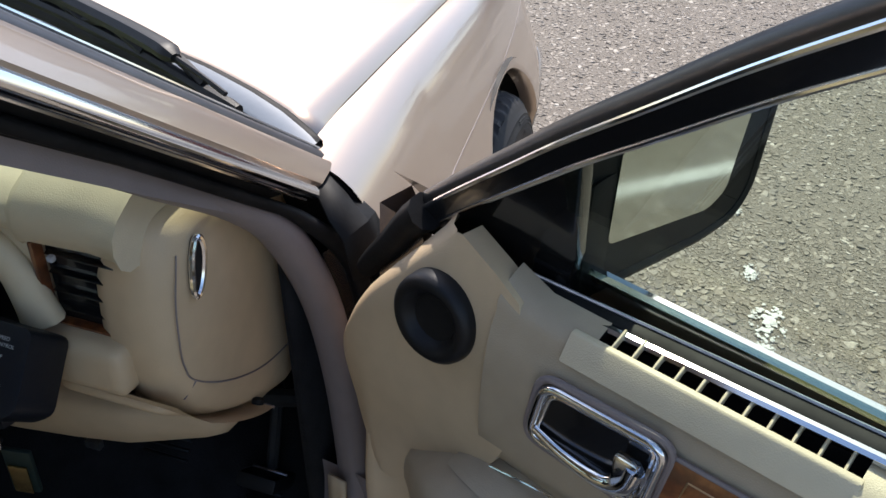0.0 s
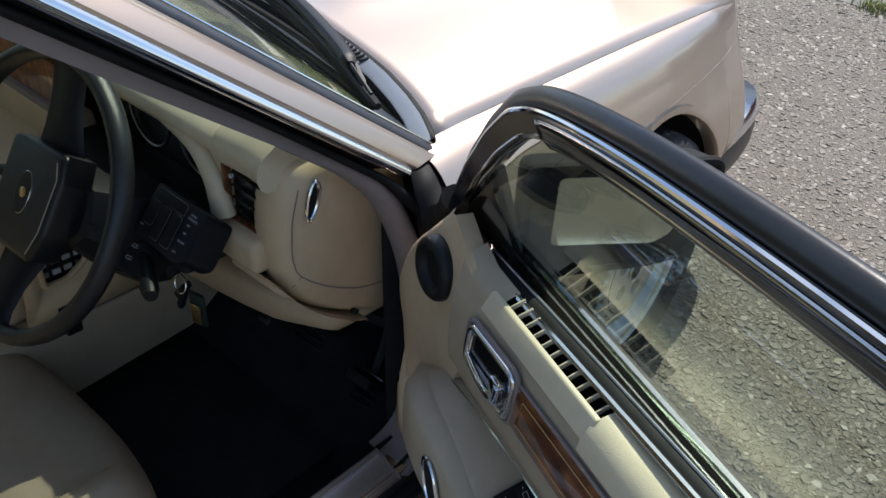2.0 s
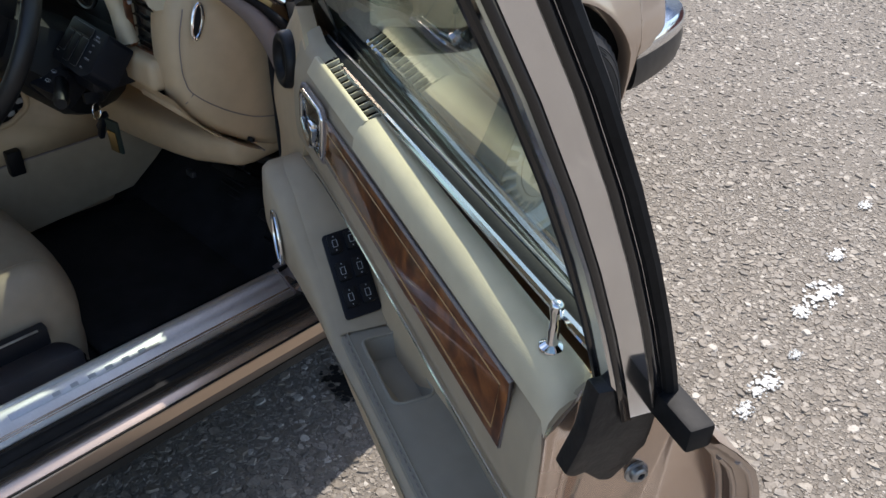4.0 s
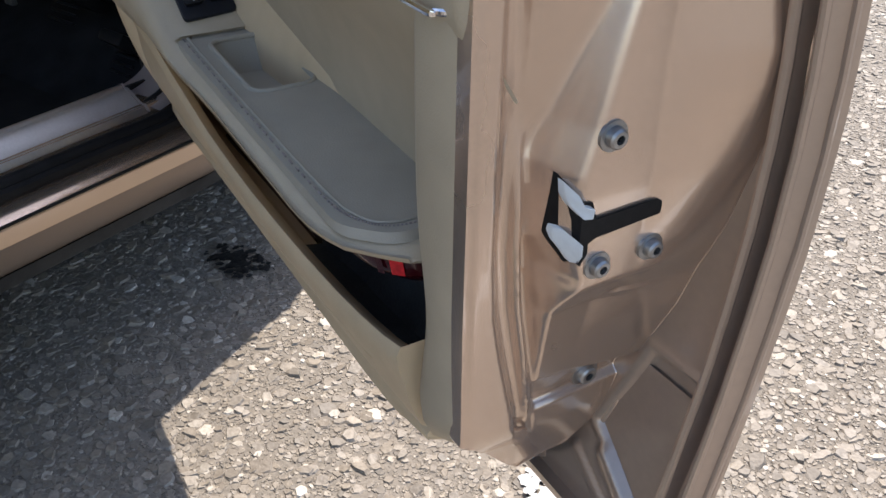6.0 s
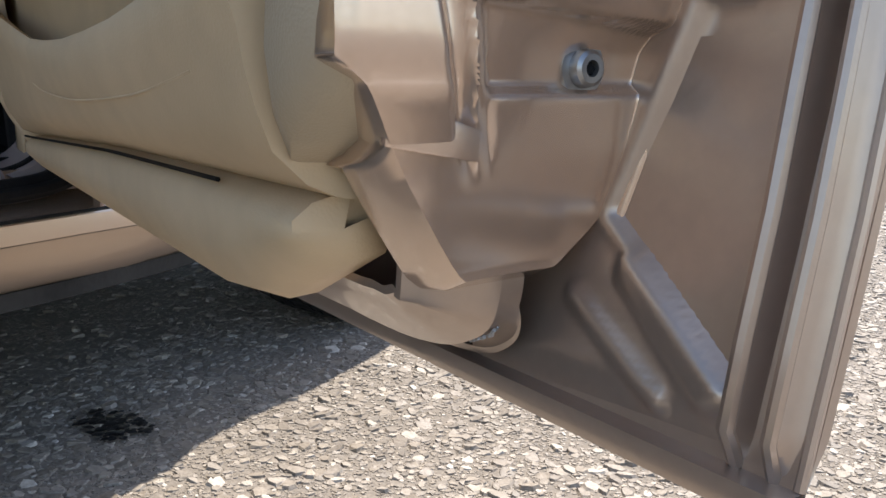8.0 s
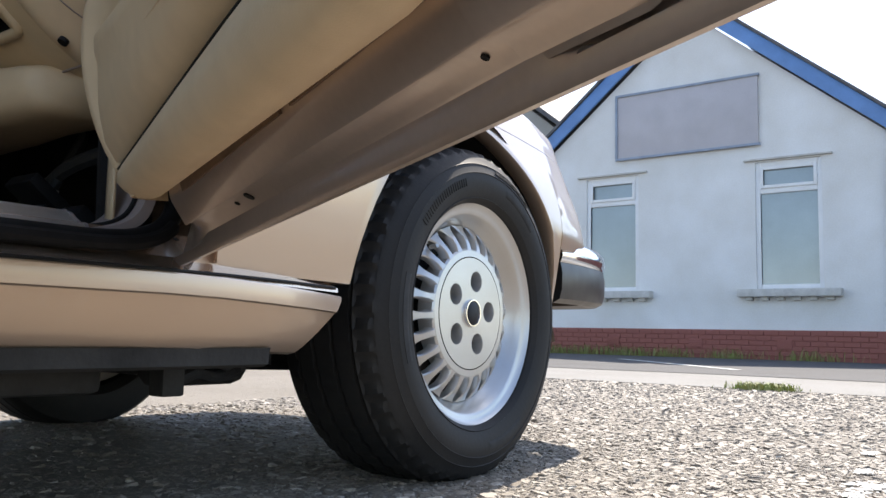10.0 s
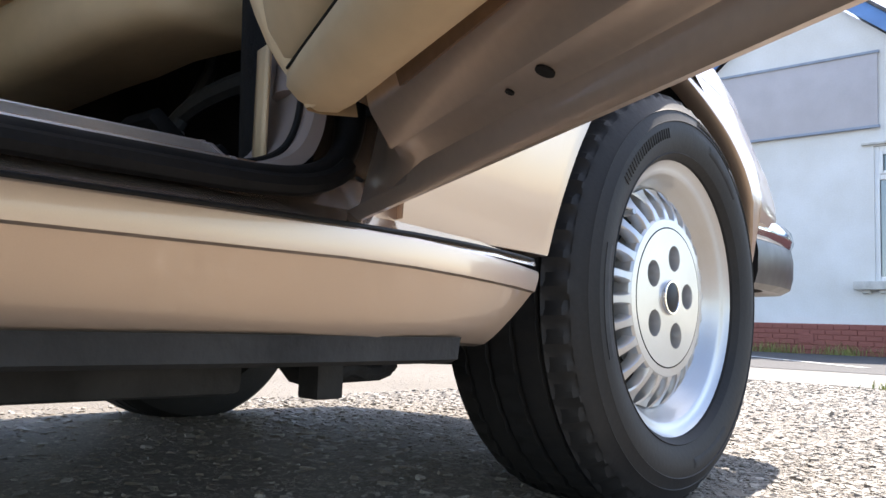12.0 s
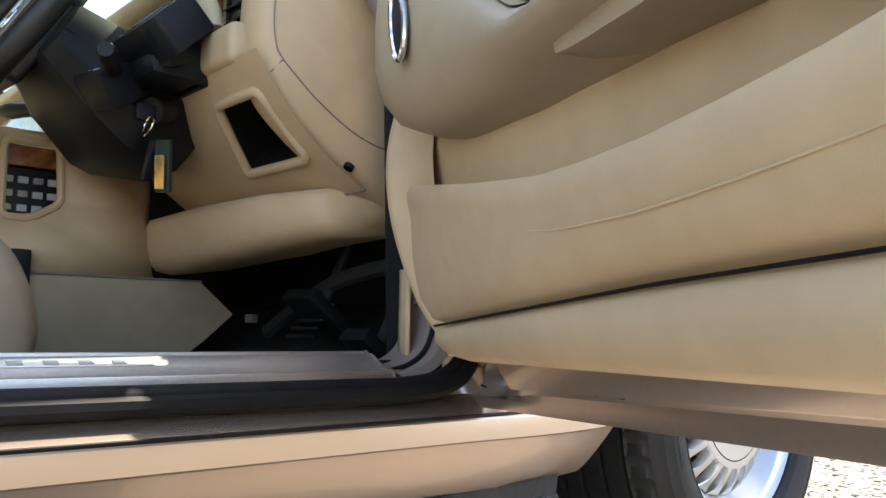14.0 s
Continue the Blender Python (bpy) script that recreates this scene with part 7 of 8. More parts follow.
part("footwell_mat", block((-0.30, -0.98, 0.317), (0.42, 0.34, 0.012), bevel=0.005), CARPET, car)
for x, z, w, mat in ((-0.115, 0.395, 0.055, PLASTIC), (-0.25, 0.45, 0.075, RUBBER)):
    pd = part("pedal", block((x, -0.74, z), (w, 0.02, 0.085), Euler((0.9, 0, 0)).to_matrix(), bevel=0.005), mat, car, "black ribbed pedal")
    for k in range(5):
        part("pedal_rib", block((x, -0.752 + 0.011 * (k - 2) * 0.75, z - 0.012 + 0.011 * (k - 2)), (w * 0.9, 0.005, 0.005), bevel=0.0012, seg=1), STEEL if k == 4 else PLASTIC, pd)
    part("pedal_arm", tube([(x, -0.73, z + 0.01), (x - 0.01, -0.68, z + 0.10), (x - 0.01, -0.66, z + 0.22)], 0.008, 8), UNDER, pd)
part("heater_pipe", tube(smooth_line([(-0.06, -0.70, 0.52), (-0.2, -0.72, 0.50), (-0.34, -0.70, 0.47), (-0.42, -0.72, 0.42)], 14), 0.012, 8), UNDER, car)
part("cable_clip", block((-0.33, -0.80, 0.44), (0.022, 0.01, 0.012), bevel=0.002), STEEL, car)

# ---- dashboard ----
CAP = [(-0.90, 0.928), (-0.94, 0.925), (-0.965, 0.905), (-0.979, 0.87), (-0.985, 0.82), (-0.983, 0.78), (-0.972, 0.74), (-0.945, 0.705), (-0.89, 0.662), (-0.83, 0.625), (-0.78, 0.603), (-0.745, 0.60), (-0.72, 0.66), (-0.715, 0.80), (-0.76, 0.885), (-0.83, 0.915)]
CAP = [((y + 0.021) if y > -0.93 else (-0.909 + (y + 0.93) * 0.75), z - 0.021) for y, z in CAP]
outline = smooth_line([Vector((0, y, z)) for y, z in CAP + CAP[:1]], 72)[:-1]
mid = Vector((0, -0.829, 0.759))
rows = []
for x, k in ((-0.152, 0.70), (-0.148, 0.80), (-0.139, 0.89), (-0.124, 0.955), (-0.104, 0.982), (-0.096, 0.985), (-0.085, 0.965), (-0.075, 0.93), (-0.068, 0.86), (-0.064, 0.7)):
    rows.append([Vector((x, 0, 0)) + mid + (p - mid) * k for p in outline])
dash = part("dashboard", loft(rows, ring=True, caps=True), TAN, car, "tan vinyl dashboard end cap", smooth=60)


def cap_point(y, z, off=0.0015):
    """A point on the outboard end of the dashboard."""
    v = Vector((0, y, z)) - mid
    far = max(max((p - mid).dot(v.normalized()) for p in outline), 1e-4)
    k = min(v.length / far, 1.0)
    x = lerp([(0.70, -0.064), (0.86, -0.068), (0.93, -0.075), (0.965, -0.085), (0.988, -0.097), (1.0, -0.115)], k)
    return Vector((x + off, y, z))


seam = smooth_line([Vector((0, y, z)) for y, z in ((-0.917, 0.872), (-0.930, 0.83), (-0.933, 0.79), (-0.930, 0.762), (-0.919, 0.737), (-0.871, 0.697), (-0.81, 0.664), (-0.75, 0.651), (-0.72, 0.654))], 40)
part("dash_seam", tube([cap_point(p.y, p.z, 0.0006) for p in seam], 0.0009, 6), MAUVE, dash)
part("dash_seam", tube([cap_point(-0.919, 0.737, 0.0006), cap_point(-0.930, 0.722, 0.0006), cap_point(-0.936, 0.708, 0.0006)], 0.0009, 6), MAUVE, dash)
ell = [cap_point(-0.899 + 0.0095 * math.cos(q) + 0.006 * math.sin(q), 0.851 + 0.026 * math.sin(q) + 0.002 * math.cos(q), 0.004) for q in (k * math.tau / 32 for k in range(32))]
vent = part("side_vent", tube(ell + ell[:2], 0.0030, 8), CHROME, dash, "oval chrome-rimmed black vent")
part("vent_hole", prism(ell, (-0.004, 0, 0), 0.0), RUBBER, vent, smooth=0)
# padded block over the vent
rows = []
for x, dz, dy in ((-0.196, -0.012, 0.010), (-0.192, -0.003, 0.002), (-0.184, 0, 0), (-0.12, 0.003, 0), (-0.095, 0.001, -0.001), (-0.088, -0.003, -0.004)):
    rows.append([Vector((x, y + dy, z + dz)) for y, z in ((-0.80, 0.943), (-0.86, 0.948), (-0.90, 0.943), (-0.93, 0.934), (-0.948, 0.924), (-0.958, 0.912), (-0.960, 0.898), (-0.955, 0.882), (-0.945, 0.874), (-0.92, 0.872), (-0.80, 0.872))])
part("vent_cowl", loft(rows, ring=True, caps=True), CREAM, dash, "cream padded block above the vent", smooth=60)
vx0, vx1, vz0, vz1, vy = -0.184, -0.104, 0.789, 0.876, -0.944
wf = bmesh.new()
for c, s in ((((vx0 + vx1) / 2, vy + 0.006, vz0), (vx1 - vx0, 0.010, 0.003)), ((vx0, vy, (vz0 + vz1) / 2), (0.005, 0.012, vz1 - vz0)), (((vx0 + vx1) / 2, vy + 0.006, vz1), (vx1 - vx0, 0.010, 0.003))):
    block(c, s, bevel=0.002, bm=wf)
wf = part("vent_frame", wf, WOOD, dash, "walnut vent frame")
part("vent_back", block(((vx0 + vx1) / 2, -0.908, 0.832), (0.082, 0.050, 0.090), bevel=0), GLOSSBLACK, dash, smooth=0)
for k in range(4):
    part("vent_vane", block(((vx0 + vx1) / 2, -0.9345, 0.804 + 0.019 * k), (0.076, 0.010, 0.0018), Euler((0.3, 0, 0)).to_matrix(), bevel=0.0006, seg=1), GLOSSBLACK, wf)
part("vent_wheel", block((-0.165, -0.949, 0.865), (0.006, 0.006, 0.006), bevel=0.002), GREYMARK, wf)
part("dash_ledge", block((-0.156, -0.922, 0.761), (0.100, 0.085, 0.052), bevel=0.014, seg=3), TAN, dash)
# dash top: a padded roll that sweeps down beside the instruments, and the top to the screen
rows = []
for x in [-0.19 - 0.045 * k for k in range(29)]:
    side = abs((x - XC) / 0.745)
    ys = -0.735 + 0.165 * (1 - side * side) - 0.01
    zr = 0.912 + (0.004 if x > -0.62 else 0)
    rows.append([Vector((x, y, z)) for y, z in ((ys, 0.872), ((ys - 0.90) / 2, 0.905), (-0.90, zr + 0.010), (-0.93, zr + 0.007), (-0.950, zr - 0.003), (-0.958, zr - 0.016), (-0.952, zr - 0.028), (-0.935, zr - 0.034), (-0.86, zr - 0.036), (-0.60, zr - 0.05))])
part("dash_top", loft(rows), CREAM, dash, "cream hide dash top with a rolled edge", smooth=60)
sw = smooth_line([Vector(p) for p in ((-0.32, -0.945, 0.893), (-0.265, -0.948, 0.886), (-0.230, -0.950, 0.872), (-0.205, -0.951, 0.845), (-0.194, -0.951, 0.815), (-0.190, -0.95, 0.795))], 20)
part("binnacle_side", tube(sw, [0.008 + 0.0004 * k for k in range(20)], 12, flat=1.3), CREAM, dash, "cream binnacle side sweeping down")
part("binnacle_fill", prism([(-0.30, -0.944, 0.895), (-0.19, -0.944, 0.895), (-0.19, -0.944, 0.80), (-0.205, -0.944, 0.84), (-0.24, -0.944, 0.875)], (0, 0.05, 0), 0.0), CREAM, dash)
part("instrument_panel", block((-0.42, -0.86, 0.80), (0.46, 0.02, 0.20), bevel=0.004), GLOSSBLACK, dash, "black instrument panel in its recess")
part("binnacle_floor", block((-0.42, -0.91, 0.735), (0.46, 0.12, 0.02), bevel=0.006), PLASTIC, dash)
part("instrument_ring", tube([Vector((-0.36 + 0.055 * math.cos(q), -0.872, 0.81 + 0.055 * math.sin(q))) for q in (k * math.tau / 28 for k in range(30))], 0.0022, 6), STEEL, dash)
part("instrument_ring", tube([Vector((-0.50 + 0.055 * math.cos(q), -0.872, 0.81 + 0.055 * math.sin(q))) for q in (k * math.tau / 28 for k in range(30))], 0.0022, 6), STEEL, dash)
fascia = part("wood_fascia", block((-1.05, -0.925, 0.815), (0.80, 0.02, 0.085), bevel=0.006), WOOD, dash, "walnut passenger fascia")
part("glove_box", block((-1.05, -0.915, 0.70), (0.80, 0.06, 0.14), bevel=0.02, seg=3), TAN, dash)
part("fascia_edge", block((-1.05, -0.934, 0.765), (0.80, 0.02, 0.018), bevel=0.006), MAUVE, dash)

# knee panel with its open cubby
def knee_z(y):
    return ease([(-0.96, 0.755), (-0.945, 0.715), (-0.915, 0.68), (-0.87, 0.64), (-0.835, 0.615), (-0.80, 0.595)], y)


YS = [-0.958, -0.950, -0.942, -0.933, -0.915, -0.895, -0.875, -0.859, -0.845, -0.83, -0.815, -0.80]


def knee_x(c, y):
    left = -0.201 - 0.60 * (y + 0.933)
    return (-0.50, -0.42, -0.33, left - 0.02, left, left + 0.012, -0.15, -0.112, -0.098, -0.084, -0.070, -0.060)[c]


def knee(c, j, off=0.0):
    y = YS[j]
    return Vector((knee_x(c, y), y - 0.6 * off, knee_z(y) - 0.75 * off))


bm = bmesh.new()
grid = [[bm.verts.new(knee(c, j)) for c in range(12)] for j in range(12)]
for j in range(11):
    for c in range(11):
        if not (3 <= j < 7 and 4 <= c < 8):
            bm.faces.new((grid[j][c], grid[j][c + 1], grid[j + 1][c + 1], grid[j + 1][c]))
kp = part("knee_panel", bm, TAN, dash, "tan knee panel with an open cubby", smooth=70)
hole = rounded([knee(4, 3), knee(8, 3), knee(8, 7), knee(4, 7)], 0.012, 4)
inward = Vector((0, 0.62, 0.78))
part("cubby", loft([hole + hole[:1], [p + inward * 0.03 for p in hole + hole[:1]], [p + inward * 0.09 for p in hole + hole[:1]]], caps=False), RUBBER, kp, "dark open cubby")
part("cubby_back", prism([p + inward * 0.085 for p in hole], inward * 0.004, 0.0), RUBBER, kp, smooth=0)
part("cubby_rim", tube(hole + hole[:2], 0.0070, 10), TAN, kp, "raised padded cubby rim")
part("screw_hole", tube([Vector((-0.066, -0.8235, 0.6215)), Vector((-0.066, -0.8205, 0.6265))], 0.0065, 14), RUBBER, kp)
part("knee_seam", tube([knee(c, 11, 0.0008) for c in range(12)], 0.0016, 6), MAUVE, kp)
part("knee_notch", block((-0.235, -0.955, 0.742), (0.004, 0.010, 0.012), bevel=0.001), RUBBER, kp)
rows = []
for f in [k / 28 for k in range(29)]:
    x = lerp([(0, -0.50), (0.35, -0.35), (0.65, -0.21), (0.85, -0.118), (1, -0.088)], f)
    y = lerp([(0, -0.893), (0.35, -0.884), (0.65, -0.869), (0.85, -0.835), (1, -0.770)], f)
    zt = lerp([(0, 0.594), (0.4, 0.602), (1, 0.606)], f)
    zb = lerp([(0, 0.507), (0.5, 0.522), (0.85, 0.545), (1, 0.575)], f)
    h = zt - zb
    rows.append([Vector((x, y + a, zt - h * s)) for a, s in ((0.13, -0.02), (0.020, 0.0), (0.006, 0.05), (0.0, 0.18), (0.001, 0.5), (0.006, 0.78), (0.020, 0.95), (0.045, 1.0), (0.14, 0.85))])
part("knee_bolster", loft(rows, ring=True, caps=True), TAN, dash, "tan padded knee bolster", smooth=70)

# ---- console ----
con = part("centre_console", block((XC, -1.02, 0.50), (0.45, 0.32, 0.40), bevel=0.03, seg=3), TAN, car, "tan centre console")
side = [(-0.88, 0.50), (-0.90, 0.60), (-0.955, 0.70), (-1.12, 0.70), (-1.14, 0.50)]
hole_c = rounded([Vector((-0.497, -1.026, 0.685)), Vector((-0.497, -1.02, 0.60)), Vector((-0.497, -1.06, 0.575)), Vector((-0.497, -1.10, 0.575)), Vector((-0.497, -1.10, 0.685))], 0.014, 4)
part("console_side", filled([[Vector((-0.497, y, z)) for y, z in side], hole_c]), TAN, con, thick=0.004)
part("console_edge", tube(hole_c + hole_c[:2], 0.006, 8), TAN, con)
part("radio_wood", block((-0.53, -1.06, 0.665), (0.05, 0.09, 0.03), bevel=0.003), WOOD, con)
rd = part("radio", block((-0.535, -1.06, 0.61), (0.05, 0.085, 0.075), bevel=0.003), NAVY, con, "grey radio with small keys")
for j in range(3):
    for k in range(4):
        part("radio_key", block((-0.508, -1.03 - 0.02 * k, 0.59 + 0.02 * j), (0.004, 0.014, 0.010), bevel=0.001, seg=1), GREYMARK if (j + k) % 3 else STEEL, rd)
low = [(-0.741, 0.448), (-0.79, 0.405), (-0.85, 0.36), (-1.25, 0.33), (-1.25, 0.498), (-0.80, 0.498)]
part("console_lower", prism([(-0.493, y, z) for y, z in low], (-0.05, 0, 0), 0.004), GREIGE, con, "grey-beige carpeted console side")
part("console_trim_line", tube([(-0.4925, -0.80, 0.499), (-0.4925, -1.13, 0.499)], 0.002, 6), MAUVE, con)
part("tunnel", block((XC, -1.75, 0.42), (0.30, 1.2, 0.26), bevel=0.04, seg=3), TAN, car)
part("gear_lever", tube([(XC, -1.18, 0.55), (XC, -1.20, 0.66)], [0.01, 0.02], 10), PLASTIC, car)
part("belt_buckle", block((-0.485, -1.075, 0.505), (0.02, 0.028, 0.05), bevel=0.004), PLASTIC, car)

# ---- steering column, switch pods, wheel ----
WN, WU = Vector((0.049, -math.cos(0.525), math.sin(0.525))).normalized(), Vector((0, math.sin(0.525), math.cos(0.525)))
WR = WU.cross(WN).normalized()
WR = WR if WR.x > 0 else -WR
HUB = Vector((-0.383, -1.127, 0.816))
rows = []
for k, hw, hu, hd in ((0.035, 0.07, 0.04, 0.045), (0.04, 0.078, 0.046, 0.05), (0.10, 0.105, 0.052, 0.078), (0.17, 0.115, 0.054, 0.096), (0.20, 0.110, 0.05, 0.092), (0.26, 0.07, 0.04, 0.06)):
    c = HUB - WN * k + Vector((0.012, 0, 0))
    rows.append([c + WR * a * hw + WU * (b * (hu if b > 0 else hd)) for a, b in ((-1, 0.25), (-0.85, 0.85), (-0.5, 1), (0.5, 1), (0.85, 0.85), (1, 0.25), (1, -0.45), (0.8, -0.85), (0.5, -1), (-0.5, -1), (-0.8, -0.85), (-1, -0.45))])
column = part("steering_column", loft(rows, ring=True, caps=True), PLASTIC, car, "black moulded steering column shroud", smooth=30)
part("shroud_seam", tube([HUB - WN * k + Vector((0.012, 0, 0)) + WR * w * 1.005 - WU * 0.004 for k, w in ((0.04, 0.078), (0.10, 0.098), (0.17, 0.108), (0.20, 0.104))], 0.0012, 6), RUBBER, column)
part("ignition_lock", lathe((-0.262, -0.985, 0.700), (0.55, -0.75, -0.25), [(-0.02, 0.020), (0.010, 0.0195), (0.013, 0.017), (0.013, 0.009), (0.010, 0.008), (0.010, 0.0)], 20), PLASTIC, column, "round ignition lock")


def facing(o, ex, ey):
    """A turn and place whose x runs along ex and z stands on the plane of ex and ey."""
    ex = ex.normalized()
    ez = ex.cross(ey).normalized()
    ey = ez.cross(ex)
    m = Matrix((ex, ey, ez)).transposed().to_4x4()
    m.translation = o
    return m


P_TL, P_TR, P_BL = Vector((-0.272, -0.992, 0.828)), Vector((-0.156, -0.994, 0.826)), Vector((-0.264, -1.046, 0.774))
PX, PY = P_TR - P_TL, P_BL - P_TL
PN = PY.cross(PX).normalized()
PN = PN if PN.z > 0 else -PN


def on_pod(a, b, h=0.0):
    return P_TL + PX * a + PY * b + PN * h


pod = part("switch_pod", prism(rounded([on_pod(0, 0), on_pod(1, 0), on_pod(1.02, 0.86), on_pod(0.85, 1.02), on_pod(0, 1)], 0.008, 3), -PN * 0.05, 0.004), NAVY, column, "dark speed control switch pod")
part("pod_neck", block((-0.245, -0.985, 0.755), (0.12, 0.08, 0.06), bevel=0.012), NAVY, column)
part("pod_lever", block((-0.185, -1.005, 0.752), (0.040, 0.030, 0.028), Euler((0.4, 0.2, 0.3)).to_matrix(), bevel=0.005), PLASTIC, column)
for a0, b0, a1, b1 in ((0.07, 0.06, 0.66, 0.26), (0.07, 0.30, 0.24, 0.74), (0.27, 0.30, 0.44, 0.90), (0.48, 0.30, 0.66, 0.90)):
    q4 = rounded([on_pod(a0, b0, 0.0006), on_pod(a1, b0, 0.0006), on_pod(a1, b1, 0.0006), on_pod(a0, b1, 0.0006)], 0.004, 3)
    s = part("rocker_switch", prism(q4, PN * 0.0022, 0.0006), PLASTIC, pod)
    part("switch_outline", tube([p + PN * 0.0012 for p in q4 + q4[:2]], 0.0005, 5), STEEL, pod)


def lettering(words, at, ex, ey, size, mat, parent):
    """Printed words as thin raised letters."""
    cu = bpy.data.curves.new("lettering", "FONT")
    cu.body, cu.size, cu.extrude, cu.align_x = words, size, 0.0001, "CENTER"
    tmp = bpy.data.objects.new("tmp", cu)
    me = bpy.data.meshes.new_from_object(tmp)
    bpy.data.objects.remove(tmp)
    bpy.data.curves.remove(cu)
    m = facing(at, ex, ey)
    me.transform(m)
    me.materials.clear()
    me.materials.append(mat)
    o = new("lettering", me)
    o.parent, o.matrix_parent_inverse = parent, parent.matrix_basis.inverted()
    return o


for words, a, b, size in (("SPEED", 0.79, 0.18, 0.0044), ("CONTROL", 0.80, 0.25, 0.0044), ("OFF", 0.78, 0.37, 0.0042), ("ON", 0.78, 0.51, 0.0042), ("RESUME", 0.79, 0.67, 0.0042), ("SET+", 0.76, 0.87, 0.0042)):
    lettering(words, on_pod(a, b, 0.0004), PX, -PY, size, GREYMARK, pod)
part("print_bar", tube([on_pod(0.03, 0.80, 0.0006), on_pod(0.09, 0.80, 0.0006)], 0.0008, 5), GREYMARK, pod)
# wiper symbol pad on the stalk boss
boss = part("stalk_boss", block((-0.282, -1.045, 0.722), (0.085, 0.05, 0.05), Euler((0.6, 0.1, 0.2)).to_matrix(), bevel=0.010), NAVY, column)
part("wiper_stalk", tube(smooth_line([(-0.26, -1.04, 0.735), (-0.22, -1.06, 0.735), (-0.17, -1.085, 0.735)], 8), [0.011] * 6 + [0.013, 0.009], 10), PLASTIC, column, "black wiper stalk")
ic = Matrix.Translation((-0.282, -1.045, 0.722)) @ Euler((0.6, 0.1, 0.2)).to_matrix().to_4x4()
for kx, ky in ((-0.024, 0.010), (-0.008, 0.012), (0.012, 0.010), (-0.026, -0.008), (-0.006, -0.008), (0.014, -0.008)):
    c = ic @ Vector((kx, ky, 0.0254))
    e1, e2 = ic.to_3x3() @ Vector((0.0055, 0, 0)), ic.to_3x3() @ Vector((0, 0.004, 0))
    part("symbol", tube([c - e1, c - e1 * 0.8 + e2, c + e1 * 0.8 + e2, c + e1, c - e1], 0.0005, 4), GREYMARK, boss)
    part("symbol", tube([c - e2 * 0.6, c + e1 * 0.4 + e2 * 0.6], 0.0005, 4), GREYMARK, boss)
part("indicator_stalk", tube(smooth_line([(-0.47, -1.02, 0.735), (-0.53, -1.05, 0.74), (-0.60, -1.08, 0.745)], 8), [0.011] * 6 + [0.013, 0.009], 10), PLASTIC, column)

rows = []
for k in range(97):
    q = k * math.tau / 96
    d = WR * math.cos(q) + WU * math.sin(q)
    c = HUB + d * 0.195
    rows.append([c + d * (0.0125 * math.cos(s)) + WN * (0.0155 * math.sin(s)) for s in (i * math.tau / 14 for i in range(14))])
HIDE = leather("black_wheel_hide", (0.012, 0.0125, 0.014), rough=0.36, cell=1400)
swheel = part("steering_wheel", loft(rows, ring=True), HIDE, car, "black leather steering wheel", smooth=60)
padq = [(-0.062, 0.066), (0.060, 0.074), (0.070, 0.045), (0.066, -0.04), (0.050, -0.085), (-0.05, -0.085), (-0.066, -0.04)]
hubp = part("hub_pad", prism([HUB - WN * 0.045 + WR * a + WU * b for a, b in padq], WN * 0.05, 0.010, seg=3), HIDE, swheel, "black padded steering wheel hub")
part("hub_side", prism([HUB + WN * h + WR * a + WU * b for a, b, h in ((0.0665, 0.078, 0.004), (0.0735, 0.040, 0.004), (0.0735, 0.036, -0.038), (0.0665, 0.074, -0.038))], WR * 0.0025, 0.001), PLASTIC, hubp)
part("hub_stitching", tube([HUB + WN * 0.0055 + WR * a + WU * b for a, b in ((0.050, 0.062), (0.060, 0.040), (0.056, -0.036), (0.044, -0.072))], 0.001, 5), STITCH, hubp)
em = [HUB + WN * 0.0056 + WR * (0.015 * math.cos(q) + 0.0) + WU * (0.030 * math.sin(q)) for q in (k * math.tau / 28 for k in range(28))]
part("badge", prism(em, WN * 0.0015, 0.0), GLOSSBLACK, hubp, "plain oval badge")
part("badge_ring", tube(em + em[:2], 0.0012, 6), CHROME, hubp)
part("badge_mark", lathe(HUB + WN * 0.007, WN, [(0, 0.0075), (0.0012, 0.006), (0.0015, 0.0)], 9), BRASS, hubp)
for s in (1, -1):
    part("spoke", loft([[HUB + WU * (s * r) + WR * (a * w) + WN * (h - 0.028 * (1 - (r - 0.06) / 0.13)) for a, h in ((-1, -0.006), (-0.8, 0.004), (0, 0.006), (0.8, 0.004), (1, -0.006), (0, -0.012))] for r, w in ((0.055, 0.058), (0.09, 0.044), (0.13, 0.034), (0.165, 0.034), (0.190, 0.044))], ring=True, caps=True), PLASTIC, swheel, smooth=60)

# ---- driver's seat and the others ----
SEATHIDE = leather("tan_seat_hide", (0.32, 0.255, 0.18), rough=0.5, cell=600, depth=0.3, vary=0.14)


